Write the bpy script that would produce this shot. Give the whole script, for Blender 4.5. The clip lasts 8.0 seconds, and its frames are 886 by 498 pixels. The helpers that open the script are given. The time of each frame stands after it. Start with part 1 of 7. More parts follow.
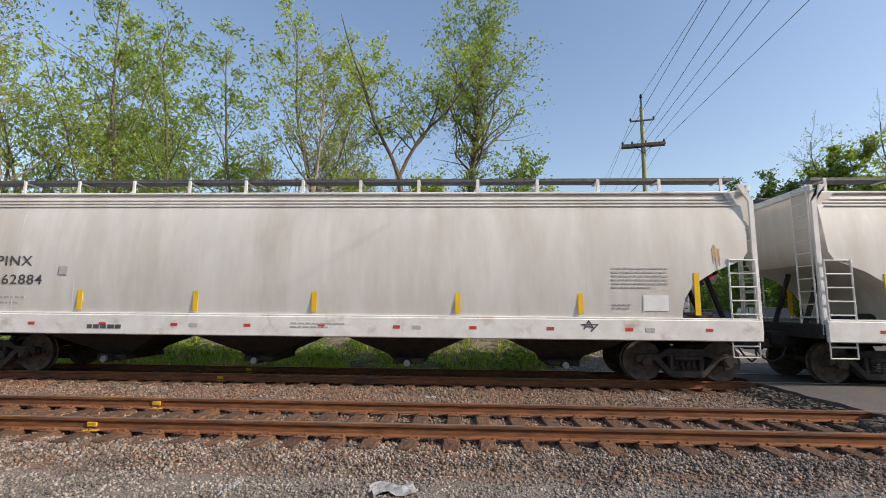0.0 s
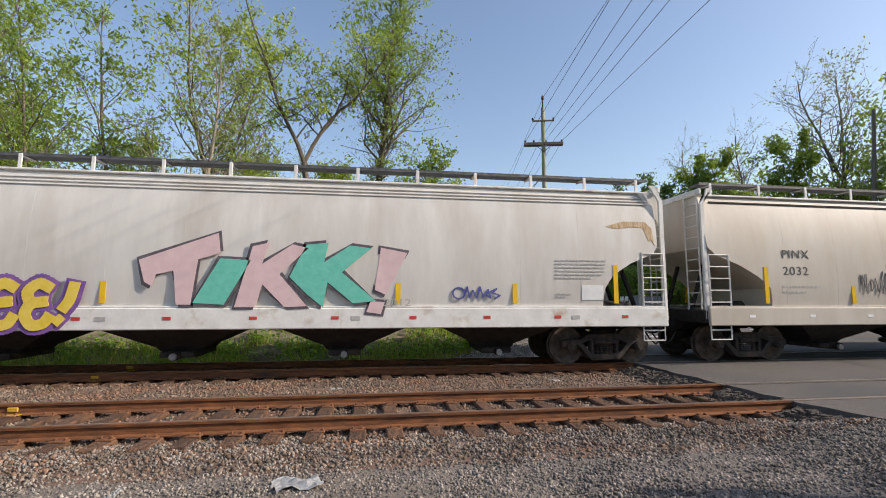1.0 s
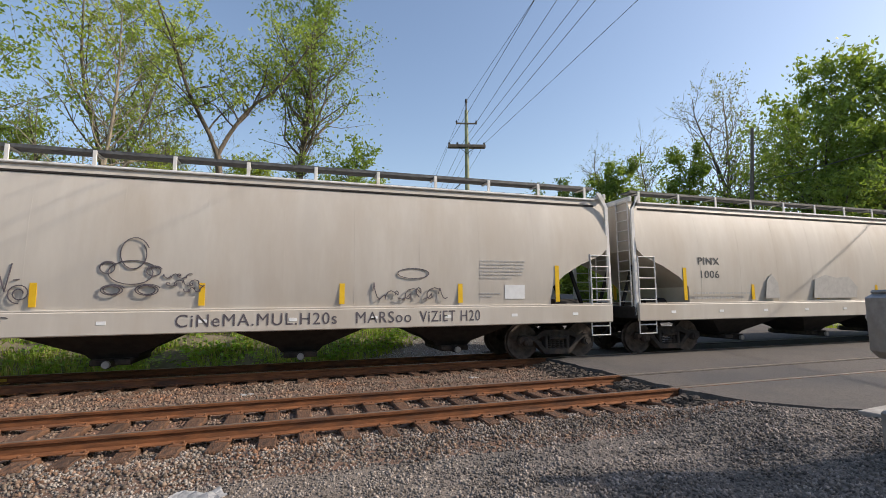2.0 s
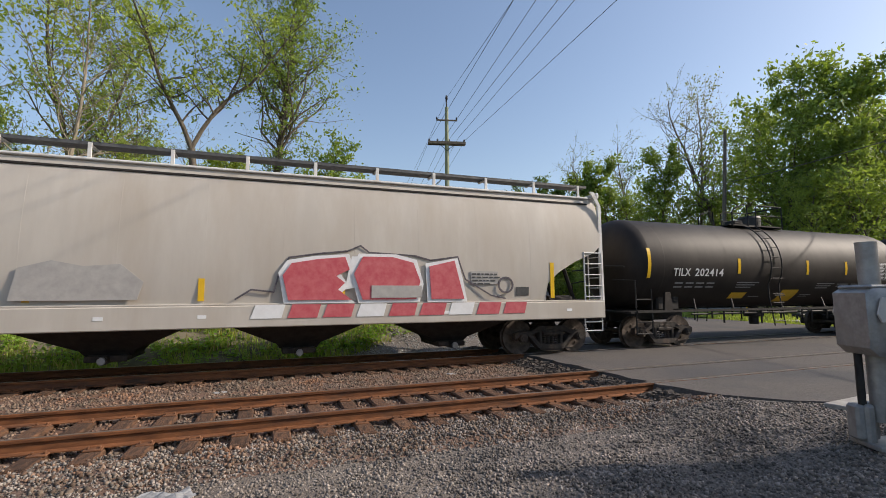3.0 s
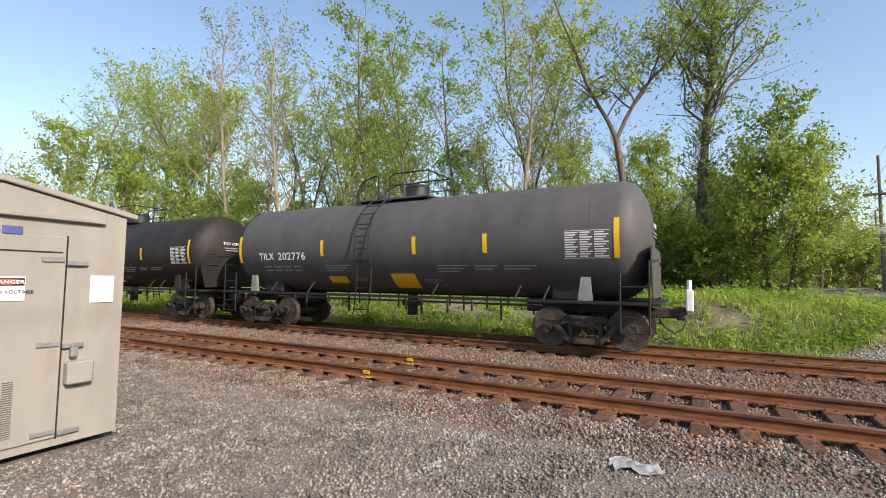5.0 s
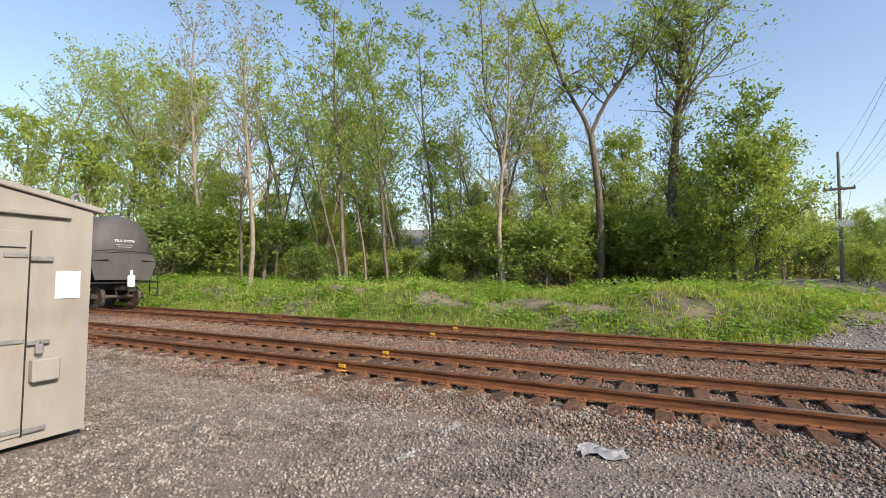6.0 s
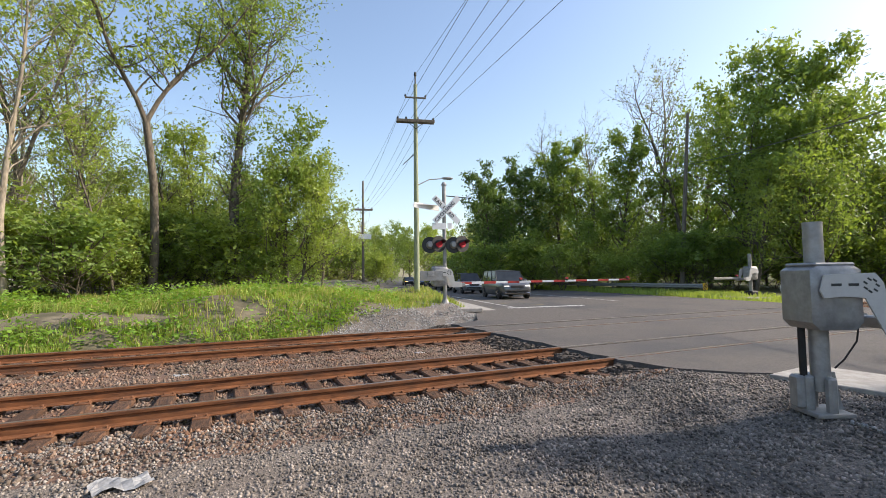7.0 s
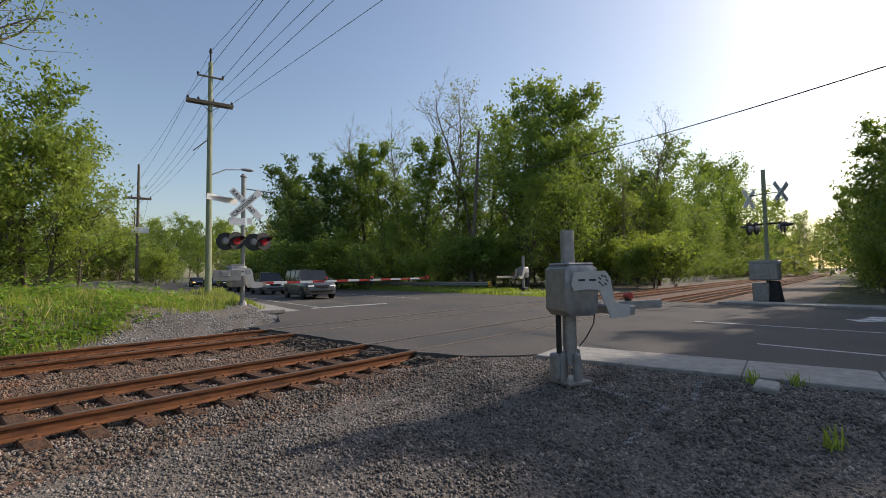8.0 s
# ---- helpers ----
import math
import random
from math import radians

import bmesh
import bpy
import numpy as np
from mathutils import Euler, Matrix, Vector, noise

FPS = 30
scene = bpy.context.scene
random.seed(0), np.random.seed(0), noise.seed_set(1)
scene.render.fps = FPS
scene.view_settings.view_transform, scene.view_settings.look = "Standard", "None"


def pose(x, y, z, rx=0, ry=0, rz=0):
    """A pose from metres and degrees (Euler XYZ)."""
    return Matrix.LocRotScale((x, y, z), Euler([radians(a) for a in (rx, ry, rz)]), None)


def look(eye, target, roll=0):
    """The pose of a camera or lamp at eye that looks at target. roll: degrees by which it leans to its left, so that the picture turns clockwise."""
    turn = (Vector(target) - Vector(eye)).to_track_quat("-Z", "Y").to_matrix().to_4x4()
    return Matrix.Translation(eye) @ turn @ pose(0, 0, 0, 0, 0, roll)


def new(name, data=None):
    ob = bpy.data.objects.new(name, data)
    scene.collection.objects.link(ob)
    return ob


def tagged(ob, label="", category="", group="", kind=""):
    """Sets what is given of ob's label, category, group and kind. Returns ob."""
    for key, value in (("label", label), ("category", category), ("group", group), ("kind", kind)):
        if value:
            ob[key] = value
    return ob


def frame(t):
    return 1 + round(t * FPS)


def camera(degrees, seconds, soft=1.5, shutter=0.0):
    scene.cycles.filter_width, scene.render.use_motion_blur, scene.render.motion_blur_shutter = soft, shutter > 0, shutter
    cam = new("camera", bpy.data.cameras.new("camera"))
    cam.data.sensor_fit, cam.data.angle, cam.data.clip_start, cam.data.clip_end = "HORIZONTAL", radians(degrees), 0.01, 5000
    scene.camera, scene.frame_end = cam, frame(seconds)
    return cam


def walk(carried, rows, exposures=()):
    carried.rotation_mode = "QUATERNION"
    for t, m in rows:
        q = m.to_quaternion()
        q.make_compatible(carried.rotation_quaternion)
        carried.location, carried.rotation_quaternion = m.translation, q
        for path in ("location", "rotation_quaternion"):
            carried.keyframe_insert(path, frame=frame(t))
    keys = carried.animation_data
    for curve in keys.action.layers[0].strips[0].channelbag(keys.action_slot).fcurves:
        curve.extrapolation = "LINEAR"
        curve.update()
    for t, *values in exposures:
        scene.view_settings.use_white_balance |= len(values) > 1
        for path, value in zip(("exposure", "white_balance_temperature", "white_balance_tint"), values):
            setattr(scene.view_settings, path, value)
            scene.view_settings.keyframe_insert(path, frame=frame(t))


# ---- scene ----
# World: x along the tracks, y away across them, z = 0 at the rail heads.
cam = camera(87.10, 8.0, soft=0.9)
# t, x, y, z, yaw, pitch, roll
PATH = [
    (0.00, -0.012, 0.027, 1.592, 2.66, 7.43, -0.52),
    (0.50, 0.041, 0.010, 1.584, -4.98, 6.74, -0.13),
    (1.00, -0.047, 0.004, 1.583, -8.75, 6.31, -0.09),
    (1.50, 0.052, -0.016, 1.574, -14.05, 6.19, 0.14),
    (2.00, 0.066, -0.064, 1.602, -17.86, 6.18, 0.49),
    (2.20, 0.056, -0.088, 1.599, -18.93, 6.53, 0.54),
    (2.50, 0.066, -0.064, 1.594, -20.40, 6.68, 0.51),
    (2.75, 0.084, -0.034, 1.583, -20.96, 6.38, 0.46),
    (3.00, 0.100, -0.005, 1.570, -20.38, 5.86, 0.42),
    (3.30, 0.106, 0.015, 1.562, -17.46, 5.14, 0.32),
    (3.50, 0.073, 0.007, 1.575, -14.57, 4.61, 0.10),
    (4.00, -0.004, 0.023, 1.570, -2.48, 4.06, -0.28),
    (4.50, -0.152, 0.044, 1.551, 13.15, 3.93, -0.48),
    (4.70, -0.189, 0.050, 1.546, 20.07, 3.91, -0.61),
    (5.00, -0.170, 0.052, 1.548, 28.65, 3.86, -0.62),
    (5.25, -0.142, 0.042, 1.551, 32.71, 3.73, -0.60),
    (5.50, -0.120, 0.030, 1.555, 33.62, 3.53, -0.54),
    (5.80, -0.108, 0.020, 1.557, 30.14, 3.19, -0.45),
    (6.00, -0.097, 0.006, 1.559, 25.91, 3.02, -0.37),
    (6.50, -0.034, 0.015, 1.562, 6.46, 2.78, -0.03),
    (7.00, 0.157, 0.006, 1.566, -24.11, 3.33, 0.70),
    (7.50, 0.052, -0.023, 1.530, -38.97, 3.51, 0.62),
    (8.00, 0.064, -0.026, 1.542, -47.76, 2.99, 0.84),
]
walk(cam, [(t, pose(x, y, z, 90 + p, r, w)) for t, x, y, z, w, p, r in PATH],
     exposures=[(t, v, 6900, 14) for t, v in ((0.0, 0.0), (1.5, 0.0), (3.5, -0.2), (4.5, 0.27), (5.8, 0.25), (6.5, 0.28), (7.0, 0.38), (7.5, 0.02), (8.0, -0.41))])
# ---- daylight ----
SUN_AZ, SUN_EL = radians(19), radians(32)   # the sun stands over +x, a little to the camera's side of the tracks
world = bpy.data.worlds.new("sky")
scene.world = world
world.use_nodes = True
wn = world.node_tree
sky = wn.nodes.new("ShaderNodeTexSky")
sky.sky_type, sky.sun_disc, sky.sun_elevation, sky.sun_rotation = "NISHITA", False, SUN_EL, radians(90) + SUN_AZ
sky.air_density, sky.dust_density, sky.ozone_density = 1.15, 1.5, 2.2
wn.nodes["Background"].inputs["Strength"].default_value = 0.205
wn.links.new(sky.outputs["Color"], wn.nodes["Background"].inputs["Color"])
lamp = bpy.data.lights.new("sun", "SUN")
lamp.energy, lamp.angle, lamp.color = 5.0, radians(0.6), (1.0, 0.93, 0.82)
sun = new("sun", lamp)
sun.matrix_world = look((60 * math.cos(SUN_AZ), -60 * math.sin(SUN_AZ), 60 * math.tan(SUN_EL)), (0, 0, 0))


# ---- materials ----
def mat(name, c1, c2=None, scale=8.0, rough=0.8, metal=0.0, bump=0.0, bscale=60.0, stretch=(1, 1, 1), c3=None, lo=0.35, hi=0.65, s3=1.2, lo3=0.5, hi3=0.7, rnd=0.0, spec=0.5, island=0.0, coat=0.0):
    """Two colours in a grain, a third in large stains, relief, and a shift in value from object to object or piece to piece."""
    m = bpy.data.materials.new(name)
    m.use_nodes = True
    t = m.node_tree
    b = t.nodes["Principled BSDF"]
    b.inputs["Roughness"].default_value, b.inputs["Metallic"].default_value = rough, metal
    b.inputs["Specular IOR Level"].default_value = spec
    b.inputs["Coat Weight"].default_value = coat
    co = t.nodes.new("ShaderNodeTexCoord")
    mp = t.nodes.new("ShaderNodeMapping")
    mp.inputs["Scale"].default_value = stretch
    t.links.new(co.outputs["Object"], mp.inputs["Vector"])

    def grain(s, detail=6.0, src=None):
        n = t.nodes.new("ShaderNodeTexNoise")
        n.inputs["Scale"].default_value, n.inputs["Detail"].default_value, n.inputs["Roughness"].default_value = s, detail, 0.62
        t.links.new(src or mp.outputs["Vector"], n.inputs["Vector"])
        return n.outputs["Fac"]

    def ramp(fac, a, z, p, q):
        r = t.nodes.new("ShaderNodeValToRGB")
        r.color_ramp.elements[0].position, r.color_ramp.elements[1].position = p, q
        r.color_ramp.elements[0].color, r.color_ramp.elements[1].color = (*a, 1), (*z, 1)
        t.links.new(fac, r.inputs["Fac"])
        return r.outputs["Color"]

    col = ramp(grain(scale), c1, c2 or c1, lo, hi)
    if c3:
        mx = t.nodes.new("ShaderNodeMix")
        mx.data_type = "RGBA"
        t.links.new(ramp(grain(s3, 5.0), (0, 0, 0), (1, 1, 1), lo3, hi3), mx.inputs["Factor"])
        t.links.new(col, mx.inputs[6])
        mx.inputs[7].default_value = (*c3, 1)
        col = mx.outputs[2]
    if rnd or island:
        hs = t.nodes.new("ShaderNodeHueSaturation")
        src = t.nodes.new("ShaderNodeObjectInfo").outputs["Random"] if rnd else t.nodes.new("ShaderNodeNewGeometry").outputs["Random Per Island"]
        k = rnd or island
        mr = t.nodes.new("ShaderNodeMapRange")
        mr.inputs["To Min"].default_value, mr.inputs["To Max"].default_value = 1 - k, 1 + k
        t.links.new(src, mr.inputs["Value"])
        t.links.new(mr.outputs["Result"], hs.inputs["Value"])
        t.links.new(col, hs.inputs["Color"])
        col = hs.outputs["Color"]
    t.links.new(col, b.inputs["Base Color"])
    if bump:
        bp = t.nodes.new("ShaderNodeBump")
        bp.inputs["Strength"].default_value, bp.inputs["Distance"].default_value = bump, 0.02
        t.links.new(grain(bscale, 4.0), bp.inputs["Height"])
        t.links.new(bp.outputs["Normal"], b.inputs["Normal"])
    return m


def leaf_mat(name, c1, c2, through_light=0.35):
    """A thin leaf: gloss, and light that passes through it."""
    m = mat(name, c1, c2, scale=0.5, rough=0.55, island=0.35, spec=0.3)
    t = m.node_tree
    b = t.nodes["Principled BSDF"]
    tr = t.nodes.new("ShaderNodeBsdfTranslucent")
    tr.inputs["Color"].default_value = (min(1, c2[0] * 1.9), min(1, c2[1] * 1.9), c2[2] * 0.9, 1)
    mix = t.nodes.new("ShaderNodeMixShader")
    mix.inputs["Fac"].default_value = through_light
    t.links.new(b.outputs["BSDF"], mix.inputs[1])
    t.links.new(tr.outputs["BSDF"], mix.inputs[2])
    t.links.new(mix.outputs["Shader"], t.nodes["Material Output"].inputs["Surface"])
    return m


def glow(name, color, strength):
    m = bpy.data.materials.new(name)
    m.use_nodes = True
    b = m.node_tree.nodes["Principled BSDF"]
    b.inputs["Base Color"].default_value = (*color, 1)
    b.inputs["Emission Color"].default_value = (*color, 1)
    b.inputs["Emission Strength"].default_value = strength
    return m


GRAVEL = mat("gravel", (0.085, 0.07, 0.057), (0.27, 0.225, 0.187), scale=38, rough=0.95, bump=1.0, bscale=45, c3=(0.16, 0.125, 0.10), s3=0.35, lo3=0.52, hi3=0.72)
GRAVEL_DARK = mat("dark_gravel", (0.072, 0.06, 0.051), (0.24, 0.205, 0.176), scale=40, rough=0.95, bump=1.0, bscale=48, c3=(0.10, 0.09, 0.08), s3=0.5, lo3=0.5, hi3=0.72)
BALLAST = mat("rusty_ballast", (0.065, 0.043, 0.033), (0.23, 0.155, 0.118), scale=36, rough=0.95, bump=1.0, bscale=40, c3=(0.19, 0.10, 0.06), s3=1.4, lo3=0.42, hi3=0.7)
STONE = mat("crushed_stone", (0.125, 0.108, 0.091), (0.305, 0.265, 0.226), scale=3, rough=0.9, island=0.55, c3=(0.20, 0.16, 0.13), s3=0.35, lo3=0.5, hi3=0.75)
STONE_DARK = mat("dark_crushed_stone", (0.09, 0.076, 0.065), (0.285, 0.24, 0.205), scale=3, rough=0.88, island=0.6, c3=(0.13, 0.115, 0.10), s3=0.6, lo3=0.5, hi3=0.75)
STONE_RUST = mat("rusty_stone", (0.105, 0.078, 0.056), (0.245, 0.186, 0.14), scale=3, rough=0.9, island=0.5, c3=(0.22, 0.105, 0.055), s3=1.1, lo3=0.45, hi3=0.7)
PALE_STONE = mat("pale_stone", (0.19, 0.185, 0.18), (0.34, 0.335, 0.325), scale=3, rough=0.9, island=0.35)
RAIL_RUST = mat("rail_rust", (0.12, 0.045, 0.017), (0.255, 0.098, 0.037), scale=9, rough=0.85, metal=0.15, bump=0.3, bscale=90, stretch=(0.4, 2, 2), c3=(0.07, 0.04, 0.028), s3=2.5)
RAIL_HEAD = mat("rail_head", (0.20, 0.14, 0.105), (0.33, 0.25, 0.20), scale=6, rough=0.38, metal=0.7, stretch=(0.15, 4, 1))
TIE = mat("tie_wood", (0.05, 0.027, 0.016), (0.16, 0.078, 0.04), scale=7, rough=0.95, bump=0.8, bscale=30, stretch=(6, 0.7, 3), rnd=0.3)
PLATE = mat("tie_plate", (0.12, 0.05, 0.022), (0.23, 0.10, 0.045), scale=14, rough=0.85, metal=0.1, bump=0.3)
ASPHALT = mat("asphalt", (0.07, 0.061, 0.054), (0.122, 0.107, 0.096), scale=30, rough=0.9, bump=0.35, bscale=120, c3=(0.065, 0.062, 0.062), s3=0.22, lo3=0.48, hi3=0.62)
ASPHALT_OLD = mat("broken_asphalt", (0.045, 0.036, 0.029), (0.115, 0.092, 0.074), scale=14, rough=0.95, bump=0.9, bscale=25)
CONCRETE = mat("concrete", (0.27, 0.25, 0.225), (0.39, 0.37, 0.335), scale=6, rough=0.9, bump=0.25, bscale=80, c3=(0.26, 0.24, 0.22), s3=0.8)
ROAD_PAINT = mat("road_paint", (0.50, 0.50, 0.48), (0.68, 0.68, 0.66), scale=12, rough=0.8, c3=(0.22, 0.21, 0.21), s3=3, lo3=0.5, hi3=0.6)
EARTH = mat("grassy_earth", (0.09, 0.08, 0.045), (0.21, 0.175, 0.115), scale=1.3, rough=1.0, bump=0.8, bscale=9, c3=(0.17, 0.13, 0.09), s3=0.28, lo3=0.55, hi3=0.66)
FOREST = mat("forest_floor", (0.06, 0.055, 0.03), (0.13, 0.14, 0.05), scale=1.5, rough=1.0, bump=0.8, bscale=7)
GRASS = leaf_mat("grass_blades", (0.145, 0.21, 0.04), (0.285, 0.35, 0.09))
STRAW = leaf_mat("dry_grass_blades", (0.30, 0.25, 0.12), (0.46, 0.38, 0.19))
WEED = leaf_mat("weed_leaves", (0.10, 0.20, 0.025), (0.22, 0.34, 0.055))
BARK = mat("bark", (0.075, 0.06, 0.045), (0.20, 0.165, 0.125), scale=9, rough=0.95, bump=0.8, bscale=22, stretch=(1, 1, 0.3), rnd=0.25)
BARK_PALE = mat("pale_bark", (0.16, 0.135, 0.10), (0.34, 0.29, 0.22), scale=8, rough=0.95, bump=0.6, bscale=22, stretch=(1, 1, 0.3))
LEAF_LIME = leaf_mat("young_leaves", (0.17, 0.232, 0.05), (0.295, 0.36, 0.09), 0.36)
LEAF_MID = leaf_mat("green_leaves", (0.105, 0.17, 0.04), (0.21, 0.285, 0.07), 0.34)
LEAF_DARK = leaf_mat("dark_leaves", (0.055, 0.105, 0.032), (0.115, 0.18, 0.052), 0.28)
LEAF_OLIVE = leaf_mat("budding_leaves", (0.13, 0.155, 0.065), (0.225, 0.245, 0.105), 0.3)
WHITE_CAR = mat("dirty_white_paint", (0.57, 0.545, 0.505), (0.65, 0.625, 0.585), scale=1.6, rough=0.55, stretch=(1, 1, 0.22), c3=(0.50, 0.46, 0.405), s3=1.1, lo3=0.46, hi3=0.72, bump=0.04, bscale=3)
BEIGE_CAR = mat("dirty_beige_paint", (0.485, 0.44, 0.382), (0.55, 0.505, 0.442), scale=1.6, rough=0.55, stretch=(1, 1, 0.22), c3=(0.45, 0.39, 0.32), s3=1.0, lo3=0.45, hi3=0.72, bump=0.04, bscale=3)
SILL_WHITE = mat("sill_paint", (0.62, 0.60, 0.57), (0.74, 0.73, 0.70), scale=3, rough=0.6, c3=(0.45, 0.37, 0.29), s3=2.0, lo3=0.56, hi3=0.74)
# shade under hopper bodies and eaves as a dark colour, with browner stains
CAR_SHADE = mat("shaded_steel", (0.012, 0.010, 0.009), (0.032, 0.027, 0.024), scale=5, rough=0.85, c3=(0.05, 0.035, 0.026), s3=2, lo3=0.55, hi3=0.75, bump=0.2, bscale=30)
TANK_BLACK = mat("black_tank_paint", (0.015, 0.012, 0.0105), (0.025, 0.020, 0.0175), scale=2.2, rough=0.6, stretch=(1, 1, 0.4), c3=(0.036, 0.030, 0.026), s3=0.9, lo3=0.48, hi3=0.75, bump=0.03, bscale=4, spec=0.3)
TANK_GREY = mat("grey_tank_paint", (0.068, 0.065, 0.065), (0.09, 0.086, 0.085), scale=2.2, rough=0.6, stretch=(1, 1, 0.4), c3=(0.095, 0.09, 0.088), s3=0.9, lo3=0.5, hi3=0.75, bump=0.03, bscale=4, spec=0.3)
DARK_STEEL = mat("dark_steel", (0.010, 0.009, 0.009), (0.026, 0.024, 0.023), scale=8, rough=0.65, metal=0.2, c3=(0.07, 0.045, 0.03), s3=3, lo3=0.62, hi3=0.82)
TRUCK = mat("dusty_cast_steel", (0.018, 0.014, 0.012), (0.055, 0.045, 0.038), scale=7, rough=0.85, c3=(0.10, 0.068, 0.05), s3=3, lo3=0.5, hi3=0.75, bump=0.3, bscale=40)
WHEEL = mat("wheel_steel", (0.06, 0.045, 0.037), (0.15, 0.12, 0.10), scale=6, rough=0.6, metal=0.5)
GALV = mat("galvanised_steel", (0.25, 0.245, 0.24), (0.36, 0.355, 0.35), scale=7, rough=0.5, metal=0.5, c3=(0.30, 0.28, 0.25), s3=2)
GRATE = mat("grating_steel", (0.085, 0.085, 0.085), (0.15, 0.15, 0.147), scale=6, rough=0.6, metal=0.4)
SURVEY_YELLOW = mat("survey_paint", (0.42, 0.25, 0.03), (0.58, 0.36, 0.03), scale=14, rough=0.7)
PALE_PANEL = mat("faded_panel", (0.46, 0.445, 0.42), (0.53, 0.51, 0.48), scale=6, rough=0.7)
YELLOW = mat("yellow_reflector", (0.72, 0.42, 0.01), (0.80, 0.50, 0.02), scale=5, rough=0.4)
RED = mat("red_paint", (0.45, 0.04, 0.03), (0.55, 0.06, 0.045), scale=6, rough=0.5)
WHITE = mat("white_paint", (0.74, 0.74, 0.73), (0.82, 0.82, 0.81), scale=6, rough=0.5)
BLACK = mat("black_paint", (0.018, 0.018, 0.018), (0.03, 0.03, 0.03), scale=6, rough=0.5)
INK = mat("faded_black_lettering", (0.05, 0.05, 0.05), (0.09, 0.09, 0.09), scale=9, rough=0.7)
INK_GREY = mat("grey_lettering", (0.36, 0.35, 0.33), (0.45, 0.43, 0.41), scale=12, rough=0.7)
LETTER_WHITE = mat("white_lettering", (0.62, 0.62, 0.62), (0.75, 0.75, 0.75), scale=12, rough=0.6)
BAR_WHITE = mat("pale_lettering", (0.22, 0.22, 0.22), (0.34, 0.34, 0.34), scale=30, rough=0.6, lo=0.45, hi=0.55)
SPRAY_PINK = mat("pink_spray", (0.62, 0.44, 0.45), (0.68, 0.50, 0.50), scale=5, rough=0.6)
SPRAY_TEAL = mat("teal_spray", (0.10, 0.46, 0.36), (0.15, 0.54, 0.43), scale=5, rough=0.6)
SPRAY_BLACK = mat("black_spray", (0.06, 0.05, 0.06), (0.13, 0.11, 0.12), scale=5, rough=0.6)
SPRAY_YELLOW = mat("yellow_spray", (0.66, 0.47, 0.04), (0.74, 0.55, 0.10), scale=5, rough=0.6)
SPRAY_PURPLE = mat("purple_spray", (0.15, 0.07, 0.25), (0.22, 0.10, 0.33), scale=5, rough=0.6)
SPRAY_BLUE = mat("blue_spray", (0.05, 0.06, 0.22), (0.09, 0.10, 0.30), scale=5, rough=0.6)
SPRAY_RED = mat("red_spray", (0.50, 0.07, 0.09), (0.58, 0.14, 0.15), scale=5, rough=0.6)
SPRAY_GREY = mat("grey_spray", (0.36, 0.34, 0.32), (0.44, 0.42, 0.39), scale=5, rough=0.7)
RUST_RUN = mat("rust_stain", (0.34, 0.19, 0.07), (0.55, 0.44, 0.30), scale=9, rough=0.8, stretch=(3, 1, 0.5))
POLE_WOOD = mat("pole_wood", (0.20, 0.23, 0.14), (0.34, 0.36, 0.25), scale=8, rough=0.95, bump=0.4, bscale=40, stretch=(3, 3, 0.2), rnd=0.1)
POLE_DARK = mat("weathered_pole_wood", (0.10, 0.085, 0.065), (0.20, 0.17, 0.14), scale=8, rough=0.95, bump=0.4, bscale=40, stretch=(3, 3, 0.2))
WIRE = mat("wire", (0.05, 0.05, 0.052), (0.08, 0.08, 0.085), scale=3, rough=0.6)
SHED_PAINT = mat("shed_paint", (0.27, 0.25, 0.22), (0.32, 0.30, 0.265), scale=2, rough=0.5, c3=(0.25, 0.215, 0.175), s3=1.6, lo3=0.55, hi3=0.8, stretch=(1, 1, 0.35))
RUBBER = mat("rubber", (0.018, 0.018, 0.018), (0.035, 0.034, 0.033), scale=20, rough=0.85)
GLASS = mat("car_glass", (0.02, 0.025, 0.03), (0.03, 0.035, 0.04), scale=2, rough=0.08, spec=0.4, coat=0.15)
CHROME = mat("chrome", (0.55, 0.55, 0.56), (0.65, 0.65, 0.66), scale=4, rough=0.15, metal=1.0)
LENS_RED = glow("red_lens", (0.4, 0.01, 0.025), 0.06)
LAMP_WHITE = glow("headlamp", (0.95, 0.93, 0.85), 0.5)
LAMP_AMBER = glow("indicator_lamp", (1.0, 0.42, 0.08), 4.0)
PAPER = mat("paper", (0.20, 0.20, 0.20), (0.37, 0.37, 0.365), scale=14, rough=0.8)
HOUSE_WHITE = mat("house_siding", (0.68, 0.69, 0.72), (0.76, 0.77, 0.80), scale=2, rough=0.7)
SHINGLE = mat("roof_shingles", (0.13, 0.12, 0.12), (0.22, 0.21, 0.20), scale=7, rough=0.9)


